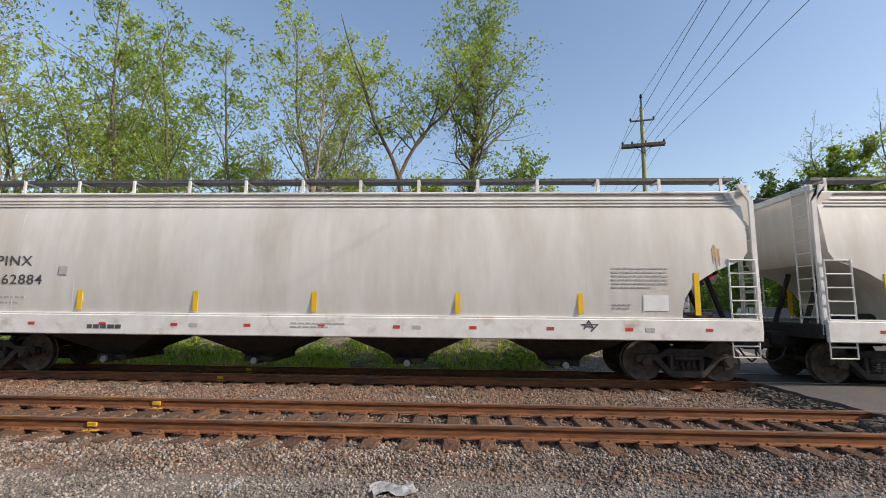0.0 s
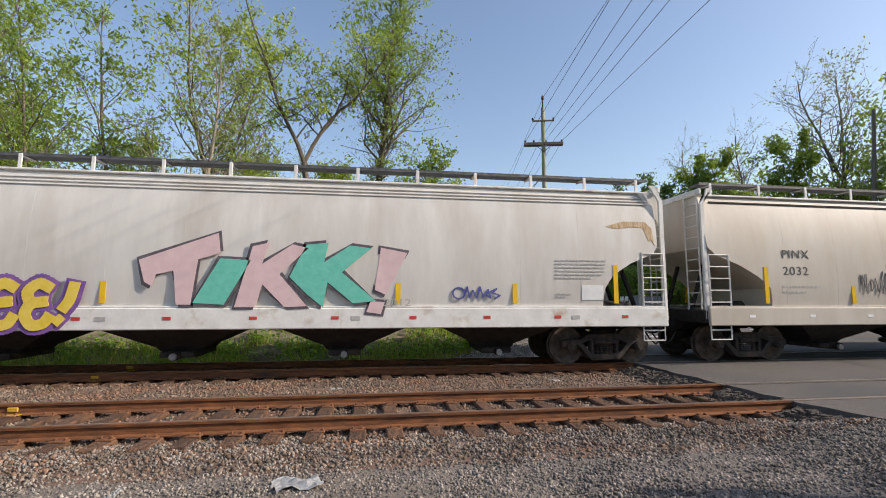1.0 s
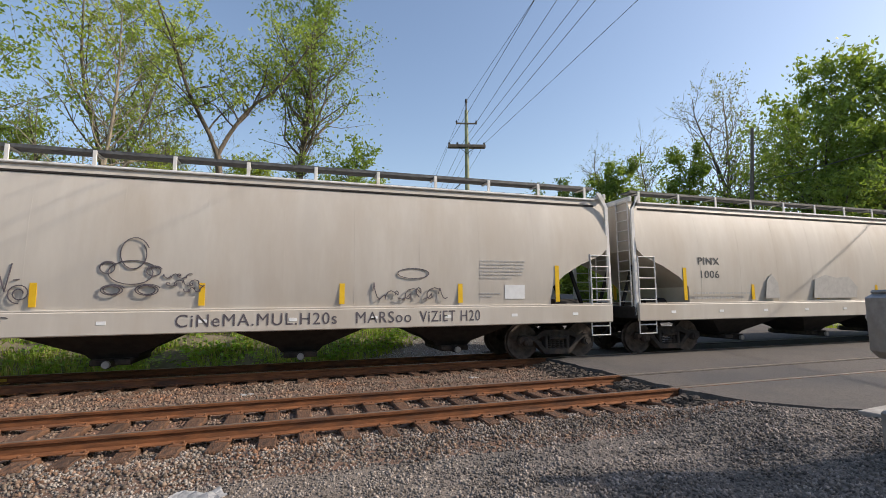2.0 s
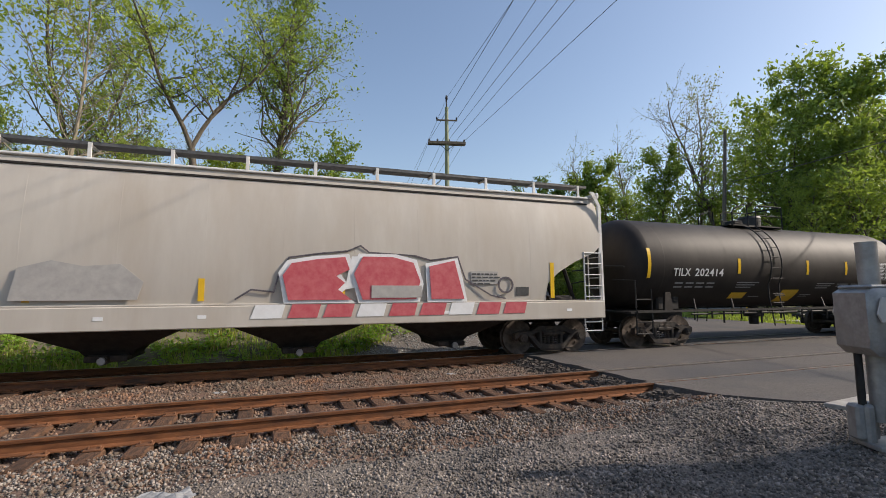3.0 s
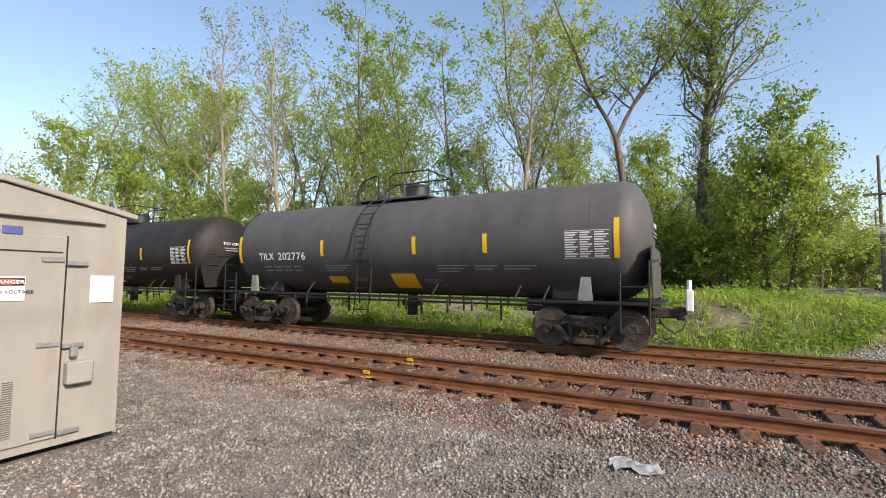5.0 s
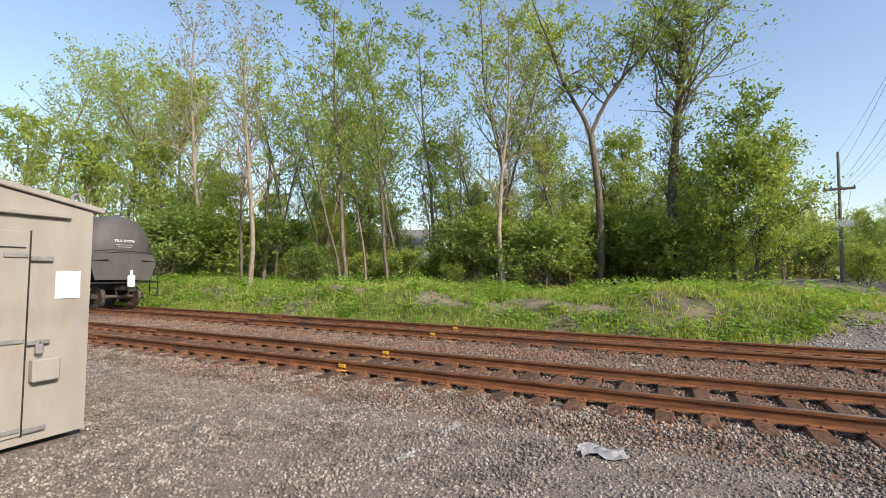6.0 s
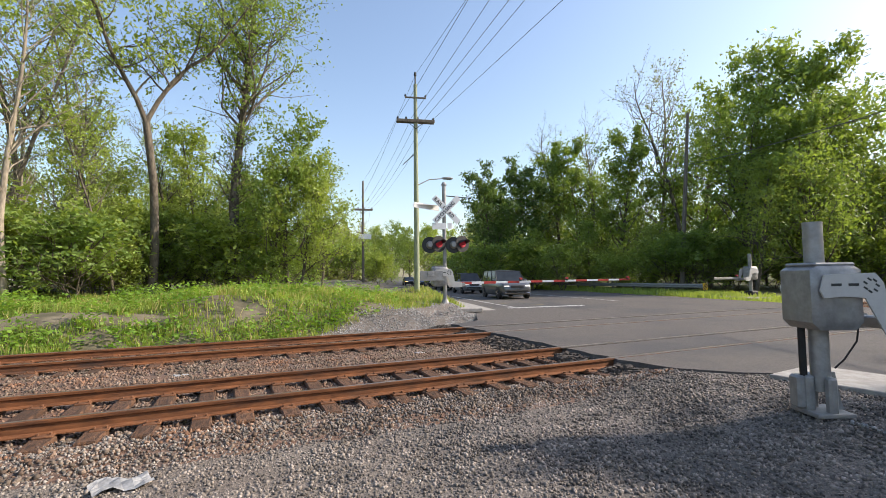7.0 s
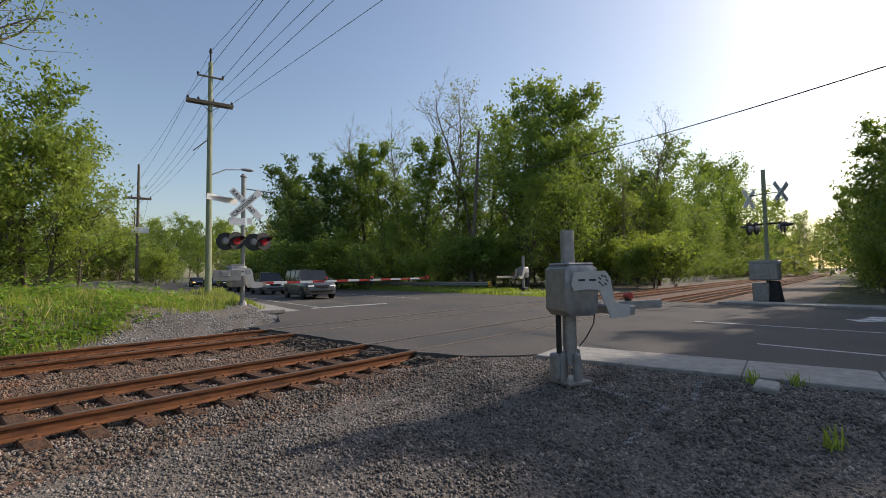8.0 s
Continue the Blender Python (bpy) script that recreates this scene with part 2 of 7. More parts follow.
# ---- mesh tools ----
class Shape:
    """Gathers simple solids into one mesh."""

    def __init__(self):
        self.v, self.f = [], []

    def add(self, verts, faces):
        n = len(self.v)
        self.v += [tuple(p) for p in verts]
        self.f += [tuple(i + n for i in f) for f in faces]
        return self

    def box(self, c, s, bevel=0.0, m=None):
        """A box of centre c and size s, its edges cut by bevel."""
        h = [a / 2 for a in s]
        b = min(bevel, min(h) * 0.9)
        if b <= 0:
            vs = [(x * h[0], y * h[1], z * h[2]) for x in (-1, 1) for y in (-1, 1) for z in (-1, 1)]
            fs = [(0, 1, 3, 2), (4, 6, 7, 5), (0, 4, 5, 1), (2, 3, 7, 6), (0, 2, 6, 4), (1, 5, 7, 3)]
        else:
            vs, idx = [], {}
            for sx in (-1, 1):
                for sy in (-1, 1):
                    for sz in (-1, 1):
                        for k in range(3):
                            p = [sx * h[0], sy * h[1], sz * h[2]]
                            for j in range(3):
                                if j != k:
                                    p[j] -= (sx, sy, sz)[j] * b
                            idx[sx, sy, sz, k] = len(vs)
                            vs.append(tuple(p))
            fs = []
            for k in range(3):
                i, j = (k + 1) % 3, (k + 2) % 3
                for s in (-1, 1):
                    quad = []
                    for a, e in ((-1, -1), (1, -1), (1, 1), (-1, 1)):
                        g = [0, 0, 0]
                        g[k], g[i], g[j] = s, a, e
                        quad.append(idx[(*g, k)])
                    fs.append(tuple(quad if s > 0 else quad[::-1]))
                for a in (-1, 1):
                    for e in (-1, 1):
                        g = [0, 0, 0]
                        g[i], g[j] = a, e
                        lo, hi = list(g), list(g)
                        lo[k], hi[k] = -1, 1
                        q = (idx[(*lo, i)], idx[(*hi, i)], idx[(*hi, j)], idx[(*lo, j)])
                        fs.append(q if a * e > 0 else q[::-1])
            for sx in (-1, 1):
                for sy in (-1, 1):
                    for sz in (-1, 1):
                        q = tuple(idx[sx, sy, sz, k] for k in range(3))
                        fs.append(q if sx * sy * sz > 0 else q[::-1])
        if m is not None:
            vs = [m @ Vector(p) for p in vs]
        return self.add([(p[0] + c[0], p[1] + c[1], p[2] + c[2]) for p in vs], fs)

    def tube(self, pts, r, n=8, caps=True):
        """A tube along pts; r is one radius or one for each point."""
        pts = [Vector(p) for p in pts]
        rr = r if isinstance(r, (list, tuple)) else [r] * len(pts)
        vs, fs = [], []
        for i, p in enumerate(pts):
            d = (pts[min(i + 1, len(pts) - 1)] - pts[max(i - 1, 0)]).normalized()
            u = d.orthogonal().normalized() if i == 0 else (u - d * u.dot(d)).normalized()
            w = d.cross(u)
            vs += [p + (u * math.cos(6.28318 * k / n) + w * math.sin(6.28318 * k / n)) * rr[i] for k in range(n)]
        for i in range(len(pts) - 1):
            for k in range(n):
                a, b = i * n + k, i * n + (k + 1) % n
                fs.append((a, b, b + n, a + n))
        if caps:
            fs += [tuple(range(n))[::-1], tuple(range(len(vs) - n, len(vs)))]
        return self.add(vs, fs)

    def prism(self, outline, y0, y1):
        """An outline in x and z, drawn out from y0 to y1."""
        n = len(outline)
        vs = [(x, y0, z) for x, z in outline] + [(x, y1, z) for x, z in outline]
        fs = [tuple(range(n)), tuple(range(n, 2 * n))[::-1]] + [(i, i + n, (i + 1) % n + n, (i + 1) % n) for i in range(n)]
        return self.add(vs, fs)

    def rings(self, rows, caps=True):
        """Skins a row of closed outlines of equal length."""
        n = len(rows[0])
        vs = [p for r in rows for p in r]
        fs = [(i * n + k, i * n + (k + 1) % n, (i + 1) * n + (k + 1) % n, (i + 1) * n + k) for i in range(len(rows) - 1) for k in range(n)]
        if caps:
            fs += [tuple(range(n))[::-1], tuple(range(len(vs) - n, len(vs)))]
        return self.add(vs, fs)


def mesh_of(name, shape, material, smooth=0.0):
    me = bpy.data.meshes.new(name)
    me.from_pydata(shape.v, [], shape.f)
    bm = bmesh.new()
    bm.from_mesh(me)
    bmesh.ops.recalc_face_normals(bm, faces=bm.faces)
    bm.to_mesh(me)
    bm.free()
    if smooth:
        me.shade_smooth()
        me.set_sharp_from_angle(angle=radians(smooth))
    me.materials.append(material)
    return me


def part(name, shape, material, parent=None, label="", smooth=0.0, kind=""):
    ob = new(name, mesh_of(name, shape, material, smooth))
    ob.parent = parent
    return tagged(ob, label, kind=kind)


def thing(name, label, category, m=None, group="", kind=""):
    ob = new(name)
    ob.empty_display_size = 0.2
    if m is not None:
        ob.matrix_basis = m
    return tagged(ob, label, category, group, kind)


def share(name, ob, parent, m):
    """Another piece on the mesh of ob."""
    o = new(name, ob.data)
    o.parent, o.matrix_basis = parent, m
    if "label" in ob:
        o["label"] = ob["label"]
    return o


def raw_mesh(name, verts, quads, material, n=4):
    """A mesh from arrays, for great numbers of faces of n corners each."""
    me = bpy.data.meshes.new(name)
    me.vertices.add(len(verts))
    me.vertices.foreach_set("co", np.ascontiguousarray(verts, dtype=np.float32).ravel())
    me.loops.add(quads.size)
    me.loops.foreach_set("vertex_index", quads.astype(np.int32).ravel())
    me.polygons.add(len(quads))
    me.polygons.foreach_set("loop_start", np.arange(0, quads.size, n, dtype=np.int32))
    me.update(calc_edges=True)
    me.materials.append(material)
    return me


def writing(name, words, size, material, parent, m, squeeze=1.0, bold=0.0):
    """Letters of the given height, as a thin mesh."""
    cu = bpy.data.curves.new(name, "FONT")
    cu.body, cu.size, cu.extrude, cu.offset, cu.space_character = words, size * 1.4, 0.002, bold * 0.6, 1.12
    tmp = new("text", cu)
    bpy.context.view_layer.update()
    me = bpy.data.meshes.new_from_object(tmp.evaluated_get(bpy.context.evaluated_depsgraph_get()))
    bpy.data.objects.remove(tmp)
    bpy.data.curves.remove(cu)
    me.transform(Matrix.Diagonal((squeeze, 1, 1, 1)))
    me.materials.clear()
    me.materials.append(material)
    ob = new(name, me)
    ob.parent, ob.matrix_basis = parent, m
    return ob


# ---- ground ----
N1, N2, F1, F2 = 6.80, 8.305, 11.44, 12.945      # the four rails
NEAR_C, FAR_C = (N1 + N2) / 2, (F1 + F2) / 2     # middles of the tracks


def step(a, b, v):
    s = np.clip((v - a) / (b - a), 0, 1)
    return s * s * (3 - 2 * s)


def road_left(y):
    return np.interp(y, [-80, 0, 4.6, 5.0, 6.0, 14.0, 14.6, 18.3, 25.1, 117, 424], [10, 8.55, 8.1, 7.3, 6.72, 6.75, 8.0, 9.9, 12.4, 31.5, 115])


def road_right(y):
    return np.interp(y, [-80, -0.5, 5.1, 14, 30, 116, 420], [18, 23.4, 24.3, 25.8, 28.8, 43, 134])


def ground_z(x, y):
    x, y = np.asarray(x, float), np.asarray(y, float)
    z = np.full(np.broadcast(x, y).shape, -0.30)
    z = z + 0.095 * step(5.4, 6.1, y) * (1 - step(14.0, 14.6, y))
    z = z + 0.26 * step(4.3, 7.0, x) * (1 - step(5.5, 6.3, y)) * (1 - step(0, 3, x - road_right(y)))
    for c in (NEAR_C, FAR_C):            # ballast lies low between the ties
        z = z - 0.04 * step(c - 1.1, c - 0.95, y) * (1 - step(c + 0.95, c + 1.1, y))
    near = step(14.3, 17.6, y) * (1 - step(2.5, 10.0, x - 0.25 * (y - 15)))
    z = z + near * (1.0 + 0.22 * np.sin(x * 0.45 + 1) + 0.12 * np.sin(x * 1.3 + y * 0.8))
    z = z + 0.28 * step(14.5, 22, y) * (1 - near) + near * 0.2 * step(22, 40, y)
    z = z + 0.38 * np.exp(-(((x - 8.6) / 2.2) ** 2 + ((y - 18.5) / 2.2) ** 2))
    z = z + 0.62 * np.exp(-(((x - 12.2) / 2.0) ** 2 + ((y - 30.4) / 6.0) ** 2))
    onroad = step(-1.2, -0.1, x - road_left(y)) * (1 - step(0.2, 2.0, x - road_right(y)))
    return z * (1 - onroad) + np.minimum(z, -0.05) * onroad


def ground():
    def axis(edges):
        return np.unique(np.concatenate([np.arange(a, b, s) for a, b, s in edges]))
    xs = axis([(-2500, -400, 300), (-400, -100, 30), (-100, -30, 4), (-30, 16, 0.5), (16, 60, 2), (60, 140, 10), (140, 400, 40), (400, 2600, 300)])
    ys = axis([(-1500, -200, 200), (-200, -20, 20), (-20, -4, 2), (-4, 6, 0.5), (6, 15, 0.3), (15, 34, 0.6), (34, 80, 3), (80, 200, 12), (200, 2600, 200)])
    X, Y = np.meshgrid(xs, ys)
    Z = ground_z(X, Y)
    Z += (np.abs(X) < 60) * (np.random.rand(*X.shape) - 0.5) * np.where(Y > 15, 0.10, 0.018)
    v = np.stack([X, Y, Z], -1).reshape(-1, 3)
    w = len(xs)
    i, j = np.meshgrid(np.arange(w - 1), np.arange(len(ys) - 1))
    a = (j * w + i).ravel()
    q = np.stack([a, a + 1, a + w + 1, a + w], -1)
    me = raw_mesh("ground", v, q, GRAVEL)
    for m in (BALLAST, EARTH, FOREST, GRAVEL_DARK):
        me.materials.append(m)
    cx, cy = v[q].mean(1)[:, 0], v[q].mean(1)[:, 1]
    edge = 14.4 + 0.25 * np.sin(cx * 1.7) + np.clip((cx - 2.0) * 0.62, 0, 5)
    idx = np.where(cy > edge, 2, np.where((cy > 5.5 + 0.25 * np.sin(cx * 2.1)) & (cy < 14.6), 1, 0))
    idx = np.where((idx == 0) & (cx + 0.35 * cy + 0.5 * np.sin(cy * 2.3) > 3.4) & (cx < 12) & (np.hypot(cx, cy) > 3.9), 4, idx)
    idx = np.where((cy > 24) & (cx < 8), 3, idx)
    idx = np.where((cx > 27) & ((cy > 20) | (cy < 2)), 3, idx)
    idx = np.where((np.abs(cx) > 90) & (idx == 0), 3, idx)
    me.polygons.foreach_set("material_index", idx.astype(np.int32))
    me.shade_smooth()
    tagged(new("ground", me), "grey trackside gravel giving way to a weedy green bank", "ground", kind="structure")


ground()


def stones(name, label, xy, size, material, sink=0.25):
    """Loose broken stones, each an uneven lump of eight faces."""
    rng = np.random.default_rng(len(xy))
    n = len(xy)
    base = np.array([(1, 0, 0), (-1, 0, 0), (0, 1, 0), (0, -1, 0), (0, 0, 1), (0, 0, -1)], float)
    tri = np.array([(0, 2, 4), (2, 1, 4), (1, 3, 4), (3, 0, 4), (2, 0, 5), (1, 2, 5), (3, 1, 5), (0, 3, 5)])
    p = base[None] * (0.65 + 0.7 * rng.random((n, 6, 1))) + (rng.random((n, 6, 3)) - 0.5) * 0.5
    q = rng.normal(size=(n, 4))
    q /= np.linalg.norm(q, axis=1)[:, None]
    w, x, y, z = q.T
    R = np.stack([1 - 2 * (y * y + z * z), 2 * (x * y - z * w), 2 * (x * z + y * w), 2 * (x * y + z * w), 1 - 2 * (x * x + z * z), 2 * (y * z - x * w),
                  2 * (x * z - y * w), 2 * (y * z + x * w), 1 - 2 * (x * x + y * y)], -1).reshape(n, 3, 3)
    s = size * (0.55 + 0.9 * rng.random((n, 1, 1)) ** 2)
    p = np.einsum("nij,nkj->nki", R, p) * s
    p[:, :, :2] += xy[:, None, :]
    p[:, :, 2] += ground_z(xy[:, 0], xy[:, 1])[:, None] + s[:, :, 0] * (1 - 2 * sink) * 0.6
    f = (tri[None] + 6 * np.arange(n)[:, None, None]).reshape(-1, 3)
    return tagged(new(name, raw_mesh(name, p.reshape(-1, 3), f, material, 3)), label, "gravel", kind="stuff")


def strew():
    rng = np.random.default_rng(3)
    xy = np.stack([rng.uniform(-19, 8.2, 210000), rng.uniform(-2.0, 6.5, 210000)], -1)
    d = np.hypot(xy[:, 0], xy[:, 1])
    keep = (d > 3.4) & (d < 20) & (xy[:, 1] > np.where(xy[:, 0] < 0, -0.2 * xy[:, 0], -1.5)) & (xy[:, 0] < road_left(xy[:, 1]) - 0.05) & ~((xy[:, 0] < -6.1) & (xy[:, 0] > -9.5) & (np.abs(xy[:, 1] - 1.95) < 1.2))
    xy = xy[keep]
    dark = xy[:, 0] + 0.35 * xy[:, 1] + rng.normal(0, 0.9, len(xy)) > 3.4
    stones("gravel", "loose crushed grey-brown stone beside the railway tracks", xy[~dark], 0.0165, STONE)
    stones("dark_gravel", "darker loose crushed stone near the crossing", xy[dark], 0.0185, STONE_DARK)
    xy = np.stack([rng.uniform(-19, 7.0, 60000), 5.6 + rng.random(60000) * 8.7], -1)
    stones("ballast", "rust-stained ballast stone between the ties", xy, 0.025, STONE_RUST)
    xy = np.stack([rng.uniform(0.5, 12, 26000), rng.uniform(13.9, 22, 26000)], -1)
    keep = (xy[:, 1] < 14.6 + np.clip((xy[:, 0] - 1.5) * 0.68, 0, 6)) & (xy[:, 0] < road_left(xy[:, 1]))
    stones("pale_gravel", "heap of pale grey gravel round the crossing signal", xy[keep], 0.026, PALE_STONE)


strew()


# ---- road, crossing and pavements ----
def road():
    rng = np.random.default_rng(5)
    ys = np.concatenate([np.arange(-80, 0, 8), np.arange(0, 26, 0.35), np.arange(26, 120, 6), np.arange(120, 420, 40)])
    k = 14
    rows = []
    for y in ys:
        a, b = road_left(y), road_right(y)
        a += (rng.random() - 0.5) * (0.16 if 5 < y < 14.4 else 0.05)
        xs = a + (b - a) * np.linspace(0, 1, k) ** 1.5
        rows.append([(x, y, -0.014 + 0.0015 * math.sin(x * 3 + y)) for x in xs])
    n = len(ys)
    s = Shape()
    top = [p for r in rows for p in r]
    fs = [(i * k + j, i * k + j + 1, (i + 1) * k + j + 1, (i + 1) * k + j) for i in range(n - 1) for j in range(k - 1)]
    low = len(top)
    top += [(r[0][0] - 0.05, r[0][1], -0.34) for r in rows] + [(r[-1][0] + 0.05, r[-1][1], -0.34) for r in rows]
    fs += [(i * k, (i + 1) * k, low + i + 1, low + i) for i in range(n - 1)]
    fs += [(i * k + k - 1, (i + 1) * k + k - 1, low + n + i + 1, low + n + i) for i in range(n - 1)]
    s.add(top, fs)
    ob = part("road", s, ASPHALT, None, "worn grey asphalt road over a level crossing", kind="structure")
    ob["category"] = "road"
    # broken edge of the crossing, beside and between the tracks
    for (y0, y1) in ((5.35, 6.6), (8.6, 11.2), (13.2, 14.5), (7.05, 8.1), (11.7, 12.7)):
        e = Shape()
        for _ in range(int((y1 - y0) * 130)):
            y = rng.uniform(y0, y1)
            off = abs(rng.normal(0, 0.34))
            e.box((6.64 - off, y, -0.10 - off * 0.16 - rng.random() * 0.03), (rng.uniform(0.04, 0.13), rng.uniform(0.04, 0.13), 0.09), 0,
                  Euler((rng.normal(0, 0.15), rng.normal(0.12, 0.15), rng.random() * 3)).to_matrix())
        part("broken_edge", e, ASPHALT_OLD, ob, "crumbling dark asphalt edge")
    # flangeways along the rails
    for r in (N1, N2, F1, F2):
        e = Shape().box((15.7, r + (0.085 if r in (N1, F1) else -0.085), -0.010), (18.2, 0.075, 0.012))
        part("flangeway", e, ASPHALT_OLD, ob, "dark groove beside the rail")
        part("worn_band", Shape().box((15.7, r, -0.004), (18.2, 0.07, 0.012)), GALV, ob, "polished rail head in the road")
    lines = Shape()
    for a, b, w in (((12.2, 19.4), (16.4, 18.9), 0.42),):
        d = Vector((b[0] - a[0], b[1] - a[1], 0)).normalized()
        p = Vector((-d.y, d.x, 0)) * w / 2
        lines.add([Vector((*a, -0.008)) - p, Vector((*b, -0.008)) - p, Vector((*b, -0.008)) + p, Vector((*a, -0.008)) + p], [(0, 1, 2, 3)])
    part("stop_line", lines, ROAD_PAINT, ob, "worn white stop line")
    for pts in (((11.63, 1.72), (10.95, -2.8)), ((15.6, 3.9), (14.9, -3)), ((12.6, 18.9), (15.5, 32.5)), ((20.7, 20.7), (23.3, 34.8)), ((23.3, 34.8), (38.4, 113))):
        (x0, y0), (x1, y1) = pts
        e = Shape().add([(x0 - 0.06, y0, -0.008), (x0 + 0.06, y0, -0.008), (x1 + 0.06, y1, -0.008), (x1 - 0.06, y1, -0.008)], [(0, 1, 2, 3)])
        part("lane_line", e, ROAD_PAINT, ob)
    part("turn_arrow", Shape().add([(x, y, -0.007) for x, y in ((17.9, 0.2), (18.6, 0.55), (18.55, 0.25), (20.0, -0.1), (19.9, -0.75), (18.5, -0.3), (18.45, -0.55))], [(0, 1, 2, 3, 4, 5, 6)]), ROAD_PAINT, ob, "worn white turn arrow")


road()


def sidewalk(label, pts, width, z):
    """Concrete slabs in a row along pts."""
    s = Shape()
    top = thing("pavement", label, "pavement", kind="structure")
    for (x0, y0), (x1, y1) in zip(pts, pts[1:]):
        n = max(1, round(math.hypot(x1 - x0, y1 - y0) / 1.5))
        for i in range(n):
            a, b = Vector((x0, y0, 0)).lerp(Vector((x1, y1, 0)), i / n), Vector((x0, y0, 0)).lerp(Vector((x1, y1, 0)), (i + 1) / n)
            d = (b - a)
            m = Euler((0, 0, math.atan2(d.y, d.x))).to_matrix()
            part("slab", Shape().box((a + b) / 2 + Vector((0, 0, z - 0.09)), (d.length - 0.012, width, 0.18), 0.012, m), CONCRETE, top)


sidewalk("pale concrete sidewalk ending at the crossing", [(8.27, 4.62), (8.77, -0.15), (9.4, -9)], 1.36, 0.02)
sidewalk("concrete sidewalk and kerb across the road", [(24.95, 5.0), (24.05, -1.0), (23.0, -9)], 1.3, 0.06)
sidewalk("concrete sidewalk behind the lowered gate", [(10.35, 18.7), (11.45, 23.0), (12.4, 27.0)], 1.5, 0.0)
sidewalk("pale concrete kerb by the guard rail", [(29.1, 17.9), (30.6, 26.9)], 1.6, 0.05)


# ---- railway tracks ----
def track(label, yc):
    top = thing("railway_track", label, "railway track", kind="structure", group="tracks")
    half = [(0.075, -0.172), (0.075, -0.160), (0.014, -0.140), (0.010, -0.055), (0.034, -0.040), (0.036, -0.008), (0.028, 0.0)]
    prof = half + [(-x, z) for x, z in half[::-1]]
    for dy in (-0.7525, 0.7525):
        rail = part("rail", Shape().rings([[(x, yc + dy + p, z) for p, z in prof] for x in (-260, -100, -40, -20, -8, 0, 7, 25, 60, 140, 300)]), RAIL_RUST, top, "rusty brown steel rail", 40)
        part("rail_head", Shape().box((20, yc + dy, 0.001), (560, 0.05, 0.004)), RAIL_HEAD, rail, "worn running surface")
        for x in (-13.4,):
            bar = Shape().box((x, yc + dy - 0.03, -0.09), (0.9, 0.035, 0.085), 0.012)
            for i in range(6):
                bar.box((x - 0.38 + i * 0.152, yc + dy - 0.055, -0.09), (0.035, 0.03, 0.035), 0.006)
            part("joint_bar", bar, RAIL_RUST, rail)
    rng = random.Random(int(yc * 10))
    tie = plate = None
    n = 0
    x = -34.0
    while x < 6.45:
        m = pose(x + rng.uniform(-0.03, 0.03), yc + rng.uniform(-0.05, 0.05), -0.262 + rng.uniform(-0.008, 0.004), rng.uniform(-0.5, 0.5), 0, rng.uniform(-1.2, 1.2))
        if tie is None:
            tie = part("tie", Shape().box((0, 0, 0), (0.23, 2.62, 0.18), 0.018), TIE, top)
            tie.matrix_basis = m
            s = Shape().box((0, 0, 0), (0.19, 0.36, 0.02), 0.005)
            for sx in (-0.06, 0.06):
                for sy in (-0.1, 0.1):
                    s.box((sx, sy, 0.02), (0.022, 0.05, 0.03), 0.004)
            plate = part("tie_plate", s, PLATE, top)
            plate.matrix_basis = pose(x, yc - 0.7525, -0.166)
        else:
            share("tie", tie, top, m)
        if x > -20:
            for dy in (-0.7525, 0.7525):
                share("tie_plate", plate, top, pose(x, yc + dy, -0.166))
        x += 0.52
    far = Shape()
    for a, b in ((-200, -34.5), (26, 150)):
        for i in range(int((b - a) / 0.52)):
            far.box((a + i * 0.52, yc, -0.262), (0.23, 2.62, 0.18))
    part("far_ties", far, TIE, top, kind="stuff")


track("rusty railway track on wooden ties, nearer the gravel", NEAR_C)
track("rusty railway track on wooden ties carrying the train", FAR_C)


# ---- rolling stock ----
def wheelset():
    """Two wheels on an axle along y, turning about its middle."""
    s = Shape()
    prof = [(0.0, 0.14), (0.09, 0.14), (0.12, 0.05), (0.32, 0.03), (0.38, 0.045), (0.455, 0.055), (0.457, -0.05), (0.485, -0.06), (0.487, -0.085), (0.38, -0.085), (0.33, -0.04), (0.12, -0.06), (0.0, -0.06)]
    for side in (-1, 1):
        n = 28
        s.rings([[(r * math.cos(6.28318 * k / n), side * (0.7525 + d), r * math.sin(6.28318 * k / n)) for k in range(n)] for r, d in prof if r > 0])
    s.tube([(0, -0.95, 0), (0, 0.95, 0)], 0.085, 12)
    for k in range(6):
        a = k * 1.0472
        s.box((0.22 * math.cos(a), -0.80, 0.22 * math.sin(a)), (0.05, 0.03, 0.05))
    return mesh_of("wheelset", s, WHEEL, 40)


WHEELSET = wheelset()


